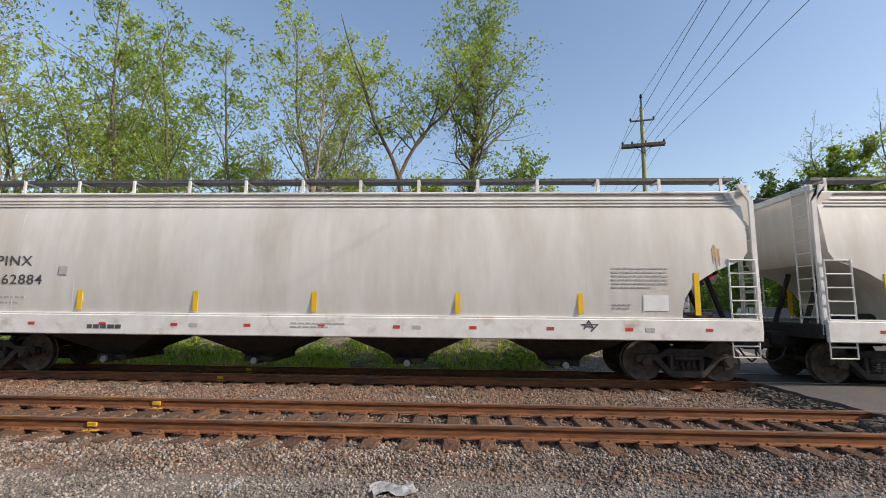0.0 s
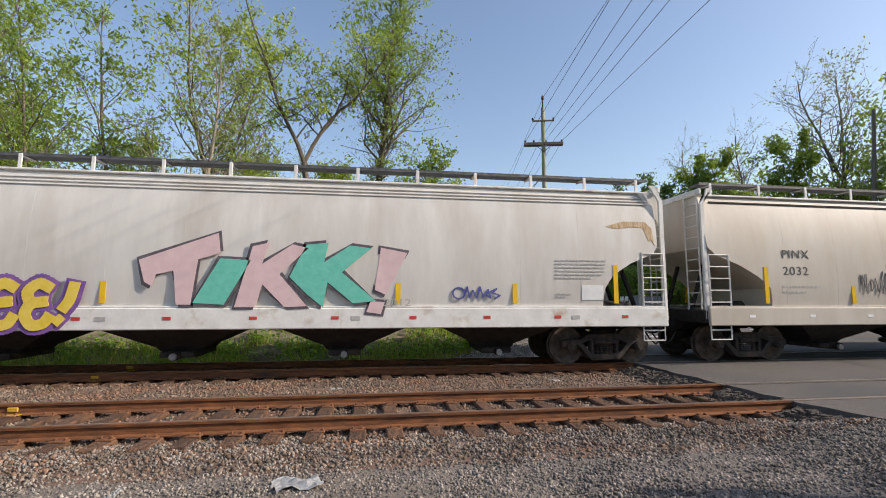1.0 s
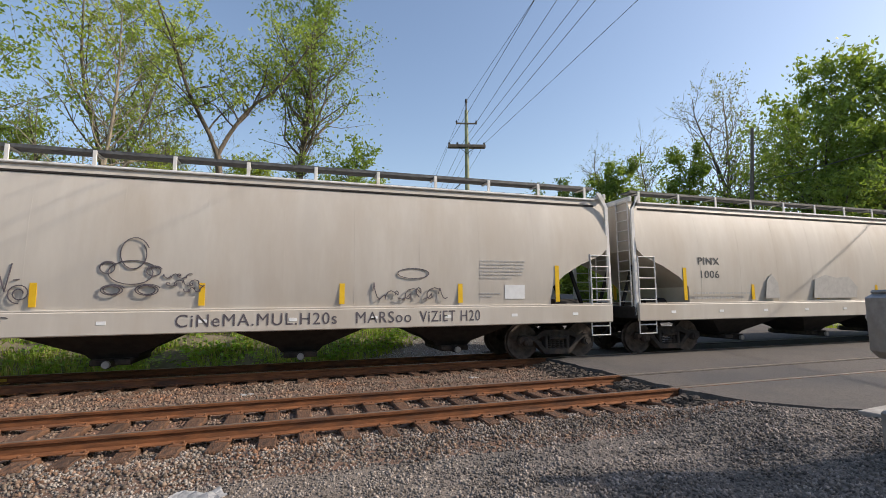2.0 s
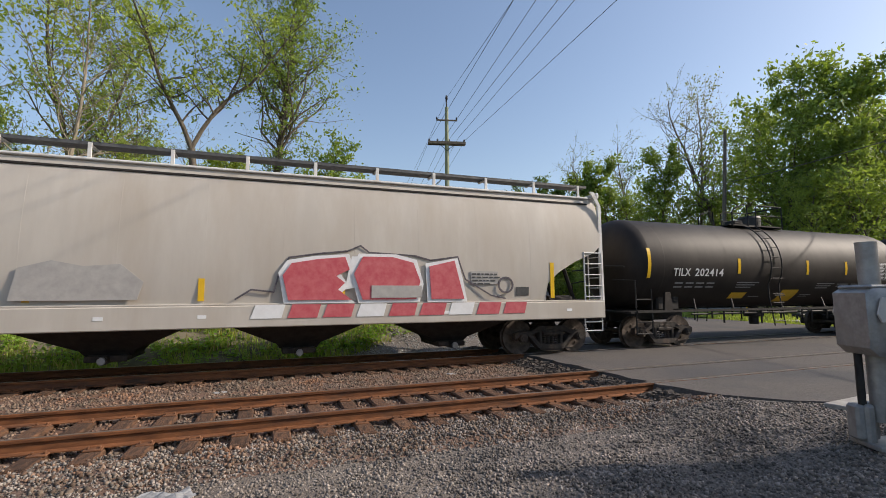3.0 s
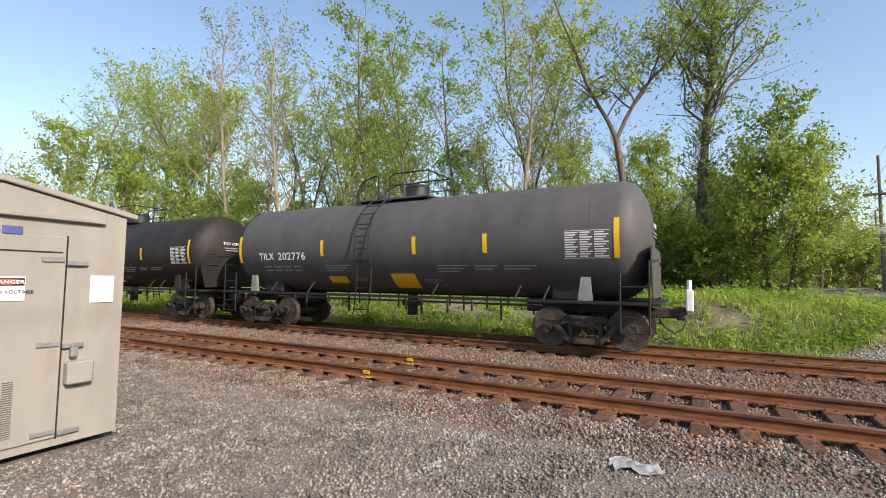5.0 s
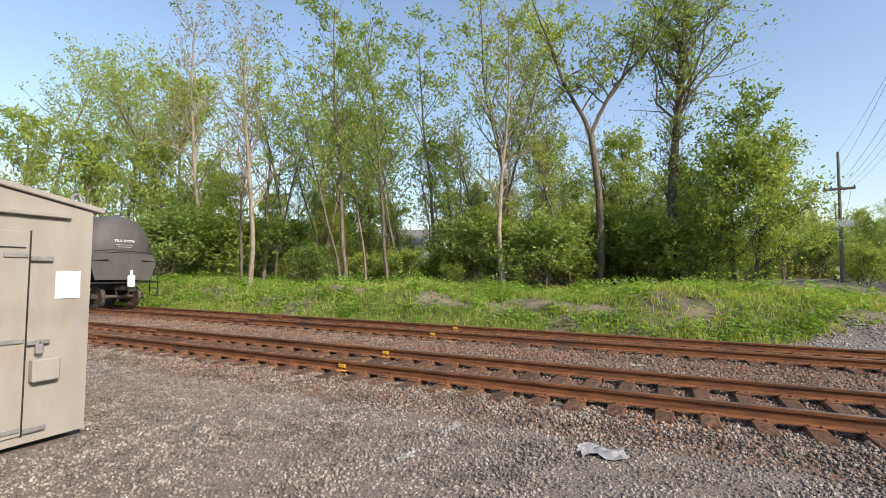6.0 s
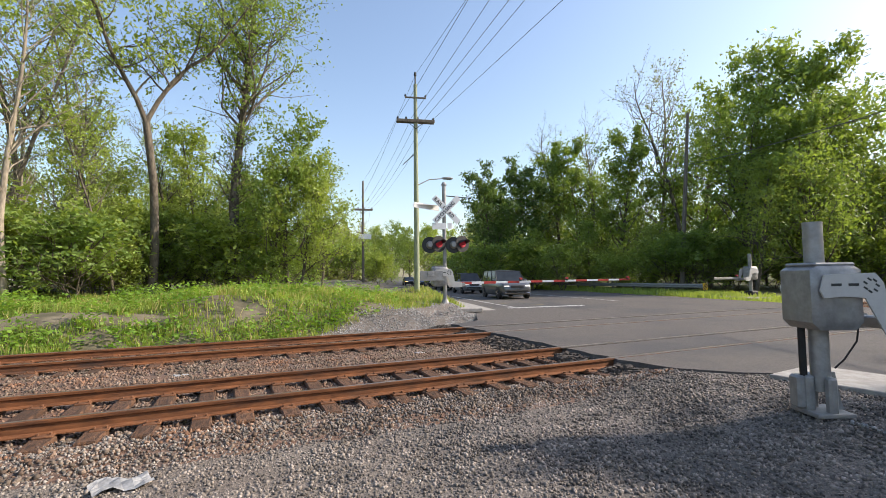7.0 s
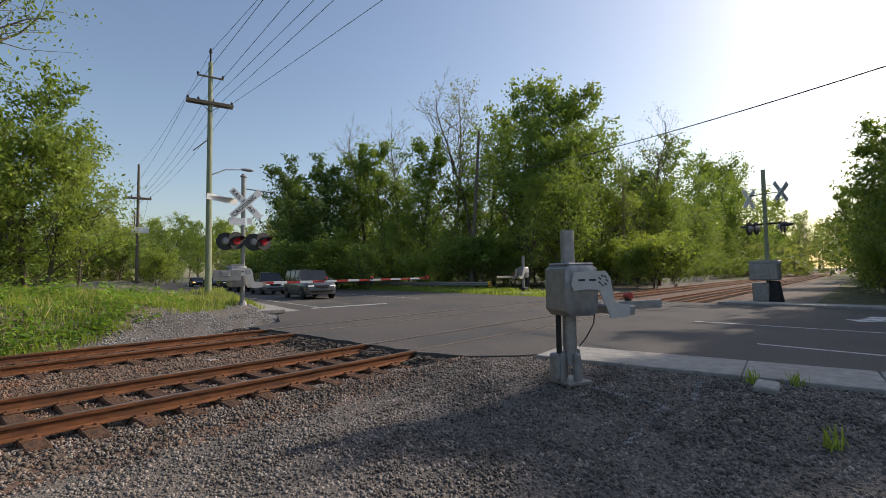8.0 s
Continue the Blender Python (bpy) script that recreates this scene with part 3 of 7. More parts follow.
def truck(parent, x, material):
    """A four-wheeled freight truck: two cast side frames, bolster, springs, bearing caps and two wheelsets."""
    tr = new("truck")
    tr.parent, tr.matrix_basis = parent, pose(x, 0, 0)
    for side in (-1, 1):
        y = side * 1.0
        s = Shape()
        s.prism([(-1.12, 0.42), (-1.12, 0.58), (-0.95, 0.63), (-0.62, 0.62), (-0.42, 0.76), (0.42, 0.76), (0.62, 0.62), (0.95, 0.63), (1.12, 0.58), (1.12, 0.42), (0.98, 0.50), (0.66, 0.50), (0.44, 0.60), (-0.44, 0.60), (-0.66, 0.50), (-0.98, 0.50)], y - 0.09, y + 0.09)
        s.prism([(-0.72, 0.50), (-0.46, 0.22), (-0.36, 0.13), (0.36, 0.13), (0.46, 0.22), (0.72, 0.50), (0.58, 0.52), (0.36, 0.27), (-0.36, 0.27), (-0.58, 0.52)], y - 0.11, y + 0.11)
        for sx in (-0.33, 0.33):
            s.box((sx, y, 0.44), (0.09, 0.2, 0.4), 0.02)
        sf = part("side_frame", s, material, tr, "dusty cast steel side frame", 35)
        sp = Shape()
        for k in range(4):
            cx = -0.19 + k * 0.127
            for j in range(5):
                sp.tube([(cx, y - side * -0.02, 0.285 + j * 0.05), (cx, y - side * -0.02, 0.315 + j * 0.05)], 0.052, 8)
        sp.box((0, y + side * 0.0, 0.56), (0.56, 0.3, 0.09), 0.02)
        part("spring_nest", sp, TRUCK, sf, "coil spring nest")
        for sx in (-0.89, 0.89):
            c = Shape().tube([(sx, y, 0.457), (sx, y + side * 0.17, 0.457)], 0.115, 14).tube([(sx, y + side * 0.17, 0.457), (sx, y + side * 0.2, 0.457)], 0.07, 10)
            for k in range(3):
                a = k * 2.094 + 0.5
                c.box((sx + 0.075 * math.cos(a), y + side * 0.185, 0.457 + 0.075 * math.sin(a)), (0.03, 0.04, 0.03))
            part("bearing_cap", c, TRUCK, sf, "", 40)
    part("bolster", Shape().box((0, 0, 0.6), (0.4, 2.2, 0.22), 0.03), material, tr)
    out = []
    for sx in (-0.89, 0.89):
        w = new("wheelset", WHEELSET)
        w.parent, w.matrix_basis = tr, pose(sx, 0, 0.457)
        tagged(w, "steel wheels with bright worn treads")
        out.append(w)
    return out


def ladder(parent, x0, x1, y, zs, posts, material, name="ladder", label="white steel side ladder"):
    s = Shape()
    for x in (x0, x1):
        s.tube([(x, y, posts[0]), (x, y, posts[1])], 0.022, 6)
    for z in zs:
        s.tube([(x0, y - 0.01, z), (x1, y - 0.01, z)], 0.016, 6)
    return part(name, s, material, parent, label)


WHEELS = []


def couplers(car, end):
    for side in (-1, 1):
        s = Shape().box((side * (end + 0.12), 0, 0.84), (0.75, 0.2, 0.22), 0.03)
        s.box((side * (end + 0.52), 0.03, 0.84), (0.24, 0.3, 0.3), 0.05)
        part("coupler", s, TRUCK, car, "rusty knuckle coupler", 35)
        h = Shape().tube([(side * (end + 0.05), -0.35, 0.78), (side * (end + 0.2), -0.37, 0.55), (side * (end + 0.38), -0.33, 0.42), (side * (end + 0.55), -0.25, 0.50), (side * (end + 0.62), -0.1, 0.7)], 0.022, 6)
        part("brake_hose", h, RUBBER, car, "hanging black brake hose")


def hopper_car(label, paint, style, L=19.6):
    """A covered hopper: bowed body, sills, roof walk, end cages and ladders, four outlets, two trucks."""
    car = thing("hopper_car", label, "train car", group="train cars")
    e = L / 2
    k_ = L / 19.6
    zs = [1.46, 1.6, 1.9, 2.2, 2.5, 2.75, 2.95, 3.3, 3.7, 4.0, 4.22, 4.34]
    ws = [1.50, 1.515, 1.54, 1.55, 1.55, 1.54, 1.53, 1.50, 1.44, 1.375, 1.32, 1.28]
    ins = [1.72, 1.72, 1.66, 1.46, 0.98, 0.36, 0.24, 0.22, 0.22, 0.22, 0.22, 0.22]
    if style == "plain":               # its ends come out over the ladders
        ins = [1.90, 1.90, 1.86, 1.52, 0.98, 0.34, 0.12, 0.08, 0.08, 0.08, 0.08, 0.08]
    rows = []
    for z, w, a in zip(zs, ws, ins):
        n = 10
        xs = [-(e - a) + 2 * (e - a) * k / n for k in range(n + 1)]
        rows.append([(x, -w, z) for x in xs] + [(x, w, z) for x in xs[::-1]])
    body = part("body", Shape().rings(rows), paint, car, "", 30)
    # roof, domed across, with eave strips
    rr = []
    for x in ((-(e - 0.34), e - 0.34) if style == "ribbed" else (-(e - 0.1), e - 0.1)):
        rr.append([(x, -1.30, 4.335), (x, -1.31, 4.375), (x, -0.8, 4.48), (x, 0, 4.53), (x, 0.8, 4.48), (x, 1.31, 4.375), (x, 1.30, 4.335)])
    part("roof", Shape().rings(rr), paint, car, "", 30)
    for side in (-1, 1):
        # ribs in body paint; on plain cars one dark strip paints the eave's shade
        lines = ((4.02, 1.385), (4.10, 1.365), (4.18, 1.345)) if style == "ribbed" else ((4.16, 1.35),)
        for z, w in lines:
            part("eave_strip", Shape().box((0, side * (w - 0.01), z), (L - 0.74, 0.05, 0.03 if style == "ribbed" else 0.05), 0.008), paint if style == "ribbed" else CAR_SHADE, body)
        part("eave_rail", Shape().box((0, side * 1.315, 4.345), (L - 0.6, 0.07, 0.055), 0.015), SILL_WHITE, body, "pale eave angle")
        # faint weld seams
        for k in range(11):
            x = (-7.5 + k * 1.5) * k_
            part("seam", Shape().rings([[(x - 0.012, side * (w + 0.0015), z), (x + 0.012, side * (w + 0.0015), z), (x + 0.02, side * (w - 0.02), z), (x - 0.02, side * (w - 0.02), z)] for z, w in list(zip(zs, ws))[:10]]), paint, body)
        # side sill
        s = Shape().box((0, side * 1.53, 1.19), (L - 0.1, 0.10, 0.46), 0.02).box((0, side * 1.48, 1.44), (L - 0.1, 0.16, 0.04), 0.01)
        sill = part("side_sill", s, SILL_WHITE if style == "ribbed" else paint, car, "pale side sill with rust")
        for k in range(11):
            x = (-8.6 + k * 1.72) * k_
            part("reflector", Shape().box((x, side * 1.583, 1.20), (0.16, 0.008, 0.07)), RED if style == "ribbed" else WHITE, sill, "small red reflector" if style == "ribbed" else "")
            if style == "ribbed" and k % 3 == 0:
                part("reflector", Shape().box((x + 0.45, side * 1.583, 1.19), (0.2, 0.008, 0.09)), INK_GREY, sill)
        for x, z1 in zip((-8.4, -5.8, -3.0, -0.2, 3.1, 5.85, 8.4) if style == "ribbed" else (-8.32, -5.7, -2.9, -0.04, 2.8, 5.63, 8.32), (2.46, 1.98, 1.98, 1.98, 1.98, 1.98, 2.46)):
            z0 = 1.52
            w = float(np.interp((z0 + z1) / 2, zs, ws))
            part("yellow_stripe", Shape().box((x, side * (w + 0.012), (z0 + z1) / 2), (0.115, 0.016, z1 - z0)), YELLOW, body, "yellow reflective stripe")
        # roof walk: grating boards on posts
        board = part("running_board", Shape().box((0, side * 0.98, 4.70), (L - 0.5, 0.42, 0.035)).box((0, side * 1.19, 4.70), (L - 0.5, 0.02, 0.07)), GRATE, car, "grey grating roof walk")
        bars = Shape()
        for k in range(120):
            bars.box((-e + 0.35 + k * (L - 0.7) / 119, side * 1.0, 4.722), (0.03, 0.40, 0.02))
        part("grating_bars", bars, GRATE, board)
        for k in range(14):
            x = -e + 0.55 + k * (L - 1.1) / 13
            part("walk_post", Shape().box((x, side * 1.215, 4.53), (0.075, 0.03, 0.36), 0.006).box((x, side * 1.0, 4.66), (0.06, 0.44, 0.03)), SILL_WHITE, board)
    # hatches along the roof
    part("hatch_trough", Shape().box((0, 0, 4.58), (L - 2.4, 0.6, 0.14), 0.03), GRATE, car)
    # end structure
    for sx in (-1, 1):
        x = sx * (e - 0.06)
        cage = new("end_cage")
        cage.parent = car
        cage["label"] = "white end posts and ladders"
        for side in (-1, 1):
            part("corner_post", Shape().prism([(x - 0.06, 1.12), (x + 0.06, 1.12), (x + 0.05, 4.1), (x - sx * 0.16, 4.5), (x - sx * 0.30, 4.5), (x - 0.05, 4.1)], side * 1.44, side * 1.50), SILL_WHITE, cage)
            if style == "ribbed":
                part("gusset", Shape().prism([(x, 3.55), (x - sx * 0.3, 3.95), (x - sx * 0.55, 4.33), (x, 4.36)], side * 1.30, side * 1.36), paint, cage)
            xa, xb = x - sx * 0.05, x - sx * 0.62
            ladder(cage, xa, xb, side * 1.545, [1.55 + 0.30 * k for k in range(5)], (1.15, 2.78), SILL_WHITE)
            st = Shape().tube([(xa, side * 1.5, 1.13), (xa, side * 1.5, 0.62), (xb, side * 1.5, 0.62), (xb, side * 1.5, 1.13)], 0.02, 6).tube([(xa, side * 1.5, 0.86), (xb, side * 1.5, 0.86)], 0.018, 6)
            part("stirrup_step", st, SILL_WHITE, cage)
        part("end_beam", Shape().box((x, 0, 4.42), (0.09, 2.9, 0.16), 0.02), SILL_WHITE, cage)
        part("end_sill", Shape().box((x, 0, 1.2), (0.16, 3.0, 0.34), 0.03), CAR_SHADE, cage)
        rungs = Shape()
        for k in range(11):
            rungs.tube([(x + sx * 0.05, -1.35, 1.5 + k * 0.29), (x + sx * 0.05, -0.85, 1.5 + k * 0.29)], 0.015, 6)
        for yy in (-1.35, -0.85):
            rungs.tube([(x + sx * 0.05, yy, 1.2), (x + sx * 0.05, yy, 4.45)], 0.02, 6)
        part("end_ladder", rungs, SILL_WHITE, cage)
        # end platform, sloping floor frame and brake gear, coloured dark for the shade there
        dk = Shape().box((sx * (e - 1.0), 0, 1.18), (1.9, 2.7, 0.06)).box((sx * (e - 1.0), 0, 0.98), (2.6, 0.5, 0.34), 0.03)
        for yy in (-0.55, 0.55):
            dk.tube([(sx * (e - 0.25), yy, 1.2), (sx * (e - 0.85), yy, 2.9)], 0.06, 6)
        part("end_platform", dk, CAR_SHADE, car, "steel end platform in a dark shade colour")
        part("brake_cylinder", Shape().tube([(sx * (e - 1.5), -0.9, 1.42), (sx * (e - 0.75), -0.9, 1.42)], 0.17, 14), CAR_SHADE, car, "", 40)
    # outlets, the shade below the body put into their colour
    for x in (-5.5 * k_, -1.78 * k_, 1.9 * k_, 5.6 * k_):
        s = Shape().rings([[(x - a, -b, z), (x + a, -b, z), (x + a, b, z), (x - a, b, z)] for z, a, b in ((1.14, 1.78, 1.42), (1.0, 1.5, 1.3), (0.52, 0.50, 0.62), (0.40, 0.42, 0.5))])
        hop = part("hopper_outlet", s, CAR_SHADE, car, "sloping discharge hopper with underside shade in its colour")
        g = Shape().box((x, 0, 0.36), (0.75, 1.5, 0.13), 0.02).tube([(x, -0.95, 0.34), (x, 0.95, 0.34)], 0.09, 10)
        part("gate", g, TRUCK, hop, "", 40)
        for side in (-1, 1):
            part("gate_cap", Shape().tube([(x, side * 0.95, 0.34), (x, side * 1.02, 0.34)], 0.075, 12), GALV, hop, "pale round outlet cap", 40)
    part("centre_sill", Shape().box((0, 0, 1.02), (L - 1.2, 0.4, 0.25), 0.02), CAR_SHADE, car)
    for x in (1.5 - e, e - 1.5):
        WHEELS.extend(truck(car, x, TRUCK))
    couplers(car, e)
    return car, body


def on_side(x, z, y=-1.56):
    """The pose of writing on the side that faces the camera."""
    return pose(x, y, z, 90, 0, 0)


def bars(name, parent, x, z, w, n, pitch, h, material, y=-1.565, seed=1):
    """Lines of small writing as plain bars."""
    r = random.Random(seed)
    s = Shape()
    for i in range(n):
        xx = x
        while xx < x + w * (1 if i < n - 1 else 0.7):
            k = r.uniform(0.05, 0.16)
            s.box((xx + k / 2, y, z - i * pitch), (k, 0.006, h))
            xx += k + 0.035
    return part(name, s, material, parent, "lines of small lettering", kind="stuff")


def flat(name, parent, outline, material, y=-1.57, label=""):
    """A thin sprayed patch of the given outline on the car's side."""
    return part(name, Shape().prism(outline, y, y + 0.012), material, parent, label)


def scribble(name, parent, pts, r, material, y=-1.575, label=""):
    s = Shape()
    for i, (a, b) in enumerate(zip(pts, pts[1:])):      # flat strokes lying on the paint, each a hair over the last
        d = Vector((b[0] - a[0], 0, b[1] - a[1]))
        if d.length > 1e-4:
            n = Vector((-d.z, 0, d.x)).normalized() * r
            e = d.normalized() * r * 0.6
            h = y - 0.0003 * i
            p, q = Vector((a[0], h, a[1])) - e, Vector((b[0], h, b[1])) + e
            s.add([p - n, q - n, q + n, p + n, p - n + Vector((0, 0.012, 0)), q - n + Vector((0, 0.012, 0)), q + n + Vector((0, 0.012, 0)), p + n + Vector((0, 0.012, 0))], [(0, 1, 2, 3), (0, 4, 5, 1), (1, 5, 6, 2), (2, 6, 7, 3), (3, 7, 4, 0)])
    return part(name, s, material, parent, label)


def tank_car(label, paint, words, soot):
    """A tank car: shell with domed heads, saddle sills, top fittings with rails, ladders, trucks."""
    car = thing("tank_car", label, "train car", group="train cars")
    R, zc, half = 1.43, 2.59, 6.8
    n = 56
    prof = [(-half + 0.02, 0.25), (-half + 0.06, 0.62), (-half + 0.16, 0.98), (-half + 0.32, 1.25), (-half + 0.5, 1.39), (-half + 0.68, R)]
    prof = prof + [(x, R) for x in (-4.0, -2.0, 0.0, 2.0, 4.0)] + [(-x, r) for x, r in prof[::-1]]
    rows = [[(x, r * math.cos(6.28318 * k / n), zc + r * math.sin(6.28318 * k / n)) for k in range(n)] for x, r in prof]
    shell = part("tank_shell", Shape().rings(rows), paint, car, "", 35)
    # thin dark cap: paints the shade on the head turned from the sun
    part("tank_head", Shape().rings([[(x - 0.006, p * 1.003, zc + (q - zc) * 1.003) for x, p, q in row] for row in rows[:6]]), TANK_BLACK, shell, "domed leading head with its shade painted dark", 35)
    for x in (-5.55, -2.95, 0.15, 2.9, 5.55):
        part("weld_band", Shape().rings([[(x + d, (R + 0.004) * math.cos(6.28318 * k / n), zc + (R + 0.004) * math.sin(6.28318 * k / n)) for k in range(n)] for d in (-0.02, 0.02)], False), paint, shell, "", 35)

    def skin(name, x0, x1, a0, a1, material, lift=0.008, lbl=""):
        """A patch that follows the shell on the camera's side, between two angles up from its waist."""
        k = 8
        vs = [(x, -(R + lift) * math.cos(a0 + (a1 - a0) * i / k), zc + (R + lift) * math.sin(a0 + (a1 - a0) * i / k)) for i in range(k + 1) for x in (x0, x1)]
        return part(name, Shape().add(vs, [(2 * i, 2 * i + 1, 2 * i + 3, 2 * i + 2) for i in range(k)]), material, shell, lbl)

    for x, a0, a1 in ((-6.135, -0.36, 0.27), (-2.42, -0.24, 0.10), (0.90, -0.24, 0.10), (3.0, -0.24, 0.10), (6.135, -0.36, 0.27)):
        skin("yellow_stripe", x - 0.06, x + 0.06, a0, a1, YELLOW, lbl="yellow reflective stripe")
    skin("placard", -2.43, -1.72, -0.92, -0.72, YELLOW, lbl="yellow placard")
    skin("placard", -0.05, 0.78, -1.08, -0.64, YELLOW, lbl="large yellow placard")
    for j in range(11):
        a = 0.055 - j * 0.038
        for q, (xa, xb) in enumerate(((5.0, 5.3), (5.34, 5.62), (5.66, 5.97))):
            skin("data_line", xa, xb - 0.05 * ((j + q) % 3), a - 0.010, a + 0.010, LETTER_WHITE)
    skin("data_rule", 4.97, 6.0, 0.082, 0.09, LETTER_WHITE)
    skin("data_rule", 4.97, 6.0, -0.36, -0.352, LETTER_WHITE)
    for x0, x1, a, m in ((-2.4, -1.4, -0.45, 3), (1.55, 2.5, -0.47, 3), (2.65, 3.3, -0.48, 2), (3.45, 4.3, -0.48, 2), (1.0, 1.6, -0.80, 2), (-1.5, -1.0, -0.85, 1)):
        for j in range(m):
            skin("small_lettering", x0, x1 - 0.15 * j, a - j * 0.06 - 0.012, a - j * 0.06 + 0.012, BAR_WHITE)
    for j, wdt in enumerate((1.75, 1.75)):
        a = -0.47 - j * 0.095
        for q in range(4):
            skin("small_lettering", -5.05 + q * 0.44, -5.05 + q * 0.44 + 0.33, a - 0.017, a + 0.017, BAR_WHITE)
    for word, x0, w in zip(words.split(), (-5.2, -4.33), (0.69, 1.2)):
        o = writing("lettering", word, 0.235, LETTER_WHITE, shell, pose(x0, -1.385, 2.16, 103, 0, 0), 1.0, 0.010)
        o.data.transform(Matrix.Diagonal((w / max(v.co.x for v in o.data.vertices), 1, 1, 1)))
    writing("end_lettering", words, 0.10, LETTER_WHITE, shell, pose(half + 0.005, -0.45, zc + 0.25, 90, 0, 90), 1.0, 0.004)
    s = Shape()
    for j in range(4):
        s.box((half - 0.0, -0.05, zc + 0.12 - j * 0.09 - (0.55 if j > 1 else 0)), (0.03, 0.7 - 0.1 * j, 0.035))
    part("end_lettering", s, BAR_WHITE, shell)
    # top fittings
    hood = Shape().tube([(0.12, 0, zc + R - 0.05), (0.12, 0, zc + R + 0.36)], 0.38, 20).tube([(0.12, 0, zc + R + 0.36), (0.12, 0, zc + R + 0.43)], [0.40, 0.36], 20)
    part("valve_hood", hood, BLACK, car, "black round valve housing", 40)
    plat = Shape().box((-0.4, 0, zc + R - 0.02), (2.7, 1.35, 0.045)).box((-0.95, -0.2, zc + R + 0.13), (0.45, 0.4, 0.14), 0.03)
    part("top_platform", plat, GRATE if paint is TANK_GREY else DARK_STEEL, car, "grating platform over the tank")
    s = Shape()
    t = zc + R
    for side in (-1, 1):
        y = side * 0.68
        s.tube([(-1.62, y, t - 0.1), (-1.62, y, t + 0.42), (-1.5, y, t + 0.56), (-1.05, y, t + 0.72), (-0.88, y, t + 0.70), (-0.85, y, t - 0.1)], 0.022, 6)
        s.tube([(-0.45, y, t - 0.1), (-0.45, y, t + 0.64), (-0.3, y, t + 0.72), (0.9, y, t + 0.72), (0.9, y, t - 0.1)], 0.022, 6)
        s.tube([(-0.45, y, t + 0.36), (0.9, y, t + 0.36)], 0.016, 6)
    s.tube([(0.9, -0.68, t + 0.72), (0.9, 0.68, t + 0.72)], 0.022, 6)
    part("top_rail", s, DARK_STEEL, car, "dark tubular safety rail")
    # middle ladders down the shell
    for side in (-1, 1):
        s = Shape()
        ang = [1.1 - 0.12 * k for k in range(14)]
        arc = [(side * (R + 0.10) * math.cos(a), zc + (R + 0.10) * math.sin(a)) for a in ang]
        low = [(arc[-1][0], 1.5), (side * 1.5, 0.55)]
        for x in (-1.07, -0.56):
            s.tube([(x, p, q) for p, q in arc + low], 0.022, 6)
        line = arc + [(side * (R + 0.1), 2.1 - 0.28 * k) for k in range(6)]
        rails = part("shell_ladder", s, DARK_STEEL, car, "dark steel ladder over the shell")
        for p, q in line[::2] + [(side * 1.5, 1.6), (side * 1.5, 1.3), (side * 1.5, 1.0), (side * 1.5, 0.7)]:
            part("rung", Shape().tube([(-1.07, p, q), (-0.56, p, q)], 0.016, 6), DARK_STEEL, rails)
        # side walk, stanchions and hanging pipes
        r = Shape().box((0, side * 1.50, 1.10), (2 * half - 0.1, 0.05, 0.07))
        for x in (-4.5, -2.9, 1.5, 3.8, 4.5):
            r.tube([(x, side * 1.5, 1.1), (x + 0.12, side * 1.33, 1.45)], 0.025, 6)
        for x in (-3.6, -3.1, -2.2, -1.4, 0.6, 1.1, 1.9, 2.6, 3.4):
            r.tube([(x, side * 1.3, 1.1), (x, side * 1.3, 0.72 + 0.15 * math.sin(x * 5))], 0.03, 6)
        r.tube([(-4.4, side * 1.25, 0.98), (4.4, side * 1.25, 0.98)], 0.03, 6)
        part("side_rail", r, DARK_STEEL, car, "low dark side rail and pipes")
        for sx in (-1, 1):
            b = Shape().prism([(sx * 5.27, 1.10), (sx * 5.6, 1.10), (sx * 5.55, 1.66), (sx * 5.35, 1.66)], side * 1.30, side * 1.38)
            part("saddle_brace", b, paint if soot else GALV, car, "upright saddle plate")
            g = Shape()
            xa, xb = sx * 6.78, sx * 6.2
            g.tube([(xa, side * 1.5, 0.45), (xa, side * 1.5, 2.0), (sx * 6.9, side * 0.7, 2.05)], 0.024, 6).tube([(xb, side * 1.5, 0.45), (xb, side * 1.5, 1.75)], 0.024, 6)
            for z in (0.47, 0.80, 1.12, 1.45):
                g.tube([(xa, side * 1.5, z), (xb, side * 1.5, z)], 0.018, 6)
            part("end_handrail", g, DARK_STEEL, car, "dark corner ladder and handrail")
    for sx in (-1, 1):
        d = Shape().box((sx * 6.5, 0, 1.08), (0.95, 3.0, 0.06)).box((sx * 5.2, 0, 0.95), (3.0, 0.55, 0.34), 0.03).box((sx * 5.0, 0, 1.35), (0.9, 1.9, 0.5), 0.05)
        part("end_platform", d, DARK_STEEL, car, "dark steel end platform")
        if sx > 0:
            part("head_shield", Shape().prism([(-1.15, 1.2), (1.15, 1.2), (1.35, 1.9), (1.2, 2.35), (-1.2, 2.35), (-1.35, 1.9)], 0, 0.03), paint, car).matrix_basis = pose(sx * 6.83, 0, 0, 0, 0, 90)
        part("end_rail", Shape().tube([(sx * 6.92, -1.25, 2.42), (sx * 6.92, -0.5, 2.48), (sx * 6.92, 0.5, 2.42), (sx * 6.92, 1.25, 2.42)], 0.022, 6), DARK_STEEL, car)
        WHEELS.extend(truck(car, sx * 5.37, TRUCK))
    part("bottom_valve", Shape().tube([(0, 0, 1.3), (0, 0, 0.5)], 0.16, 12).box((0, 0, 0.85), (0.5, 0.5, 0.15), 0.04), DARK_STEEL, car, "", 40)
    couplers(car, half)
    return car, shell


CARS = []        # car, and the place of its middle behind the first car's rear end


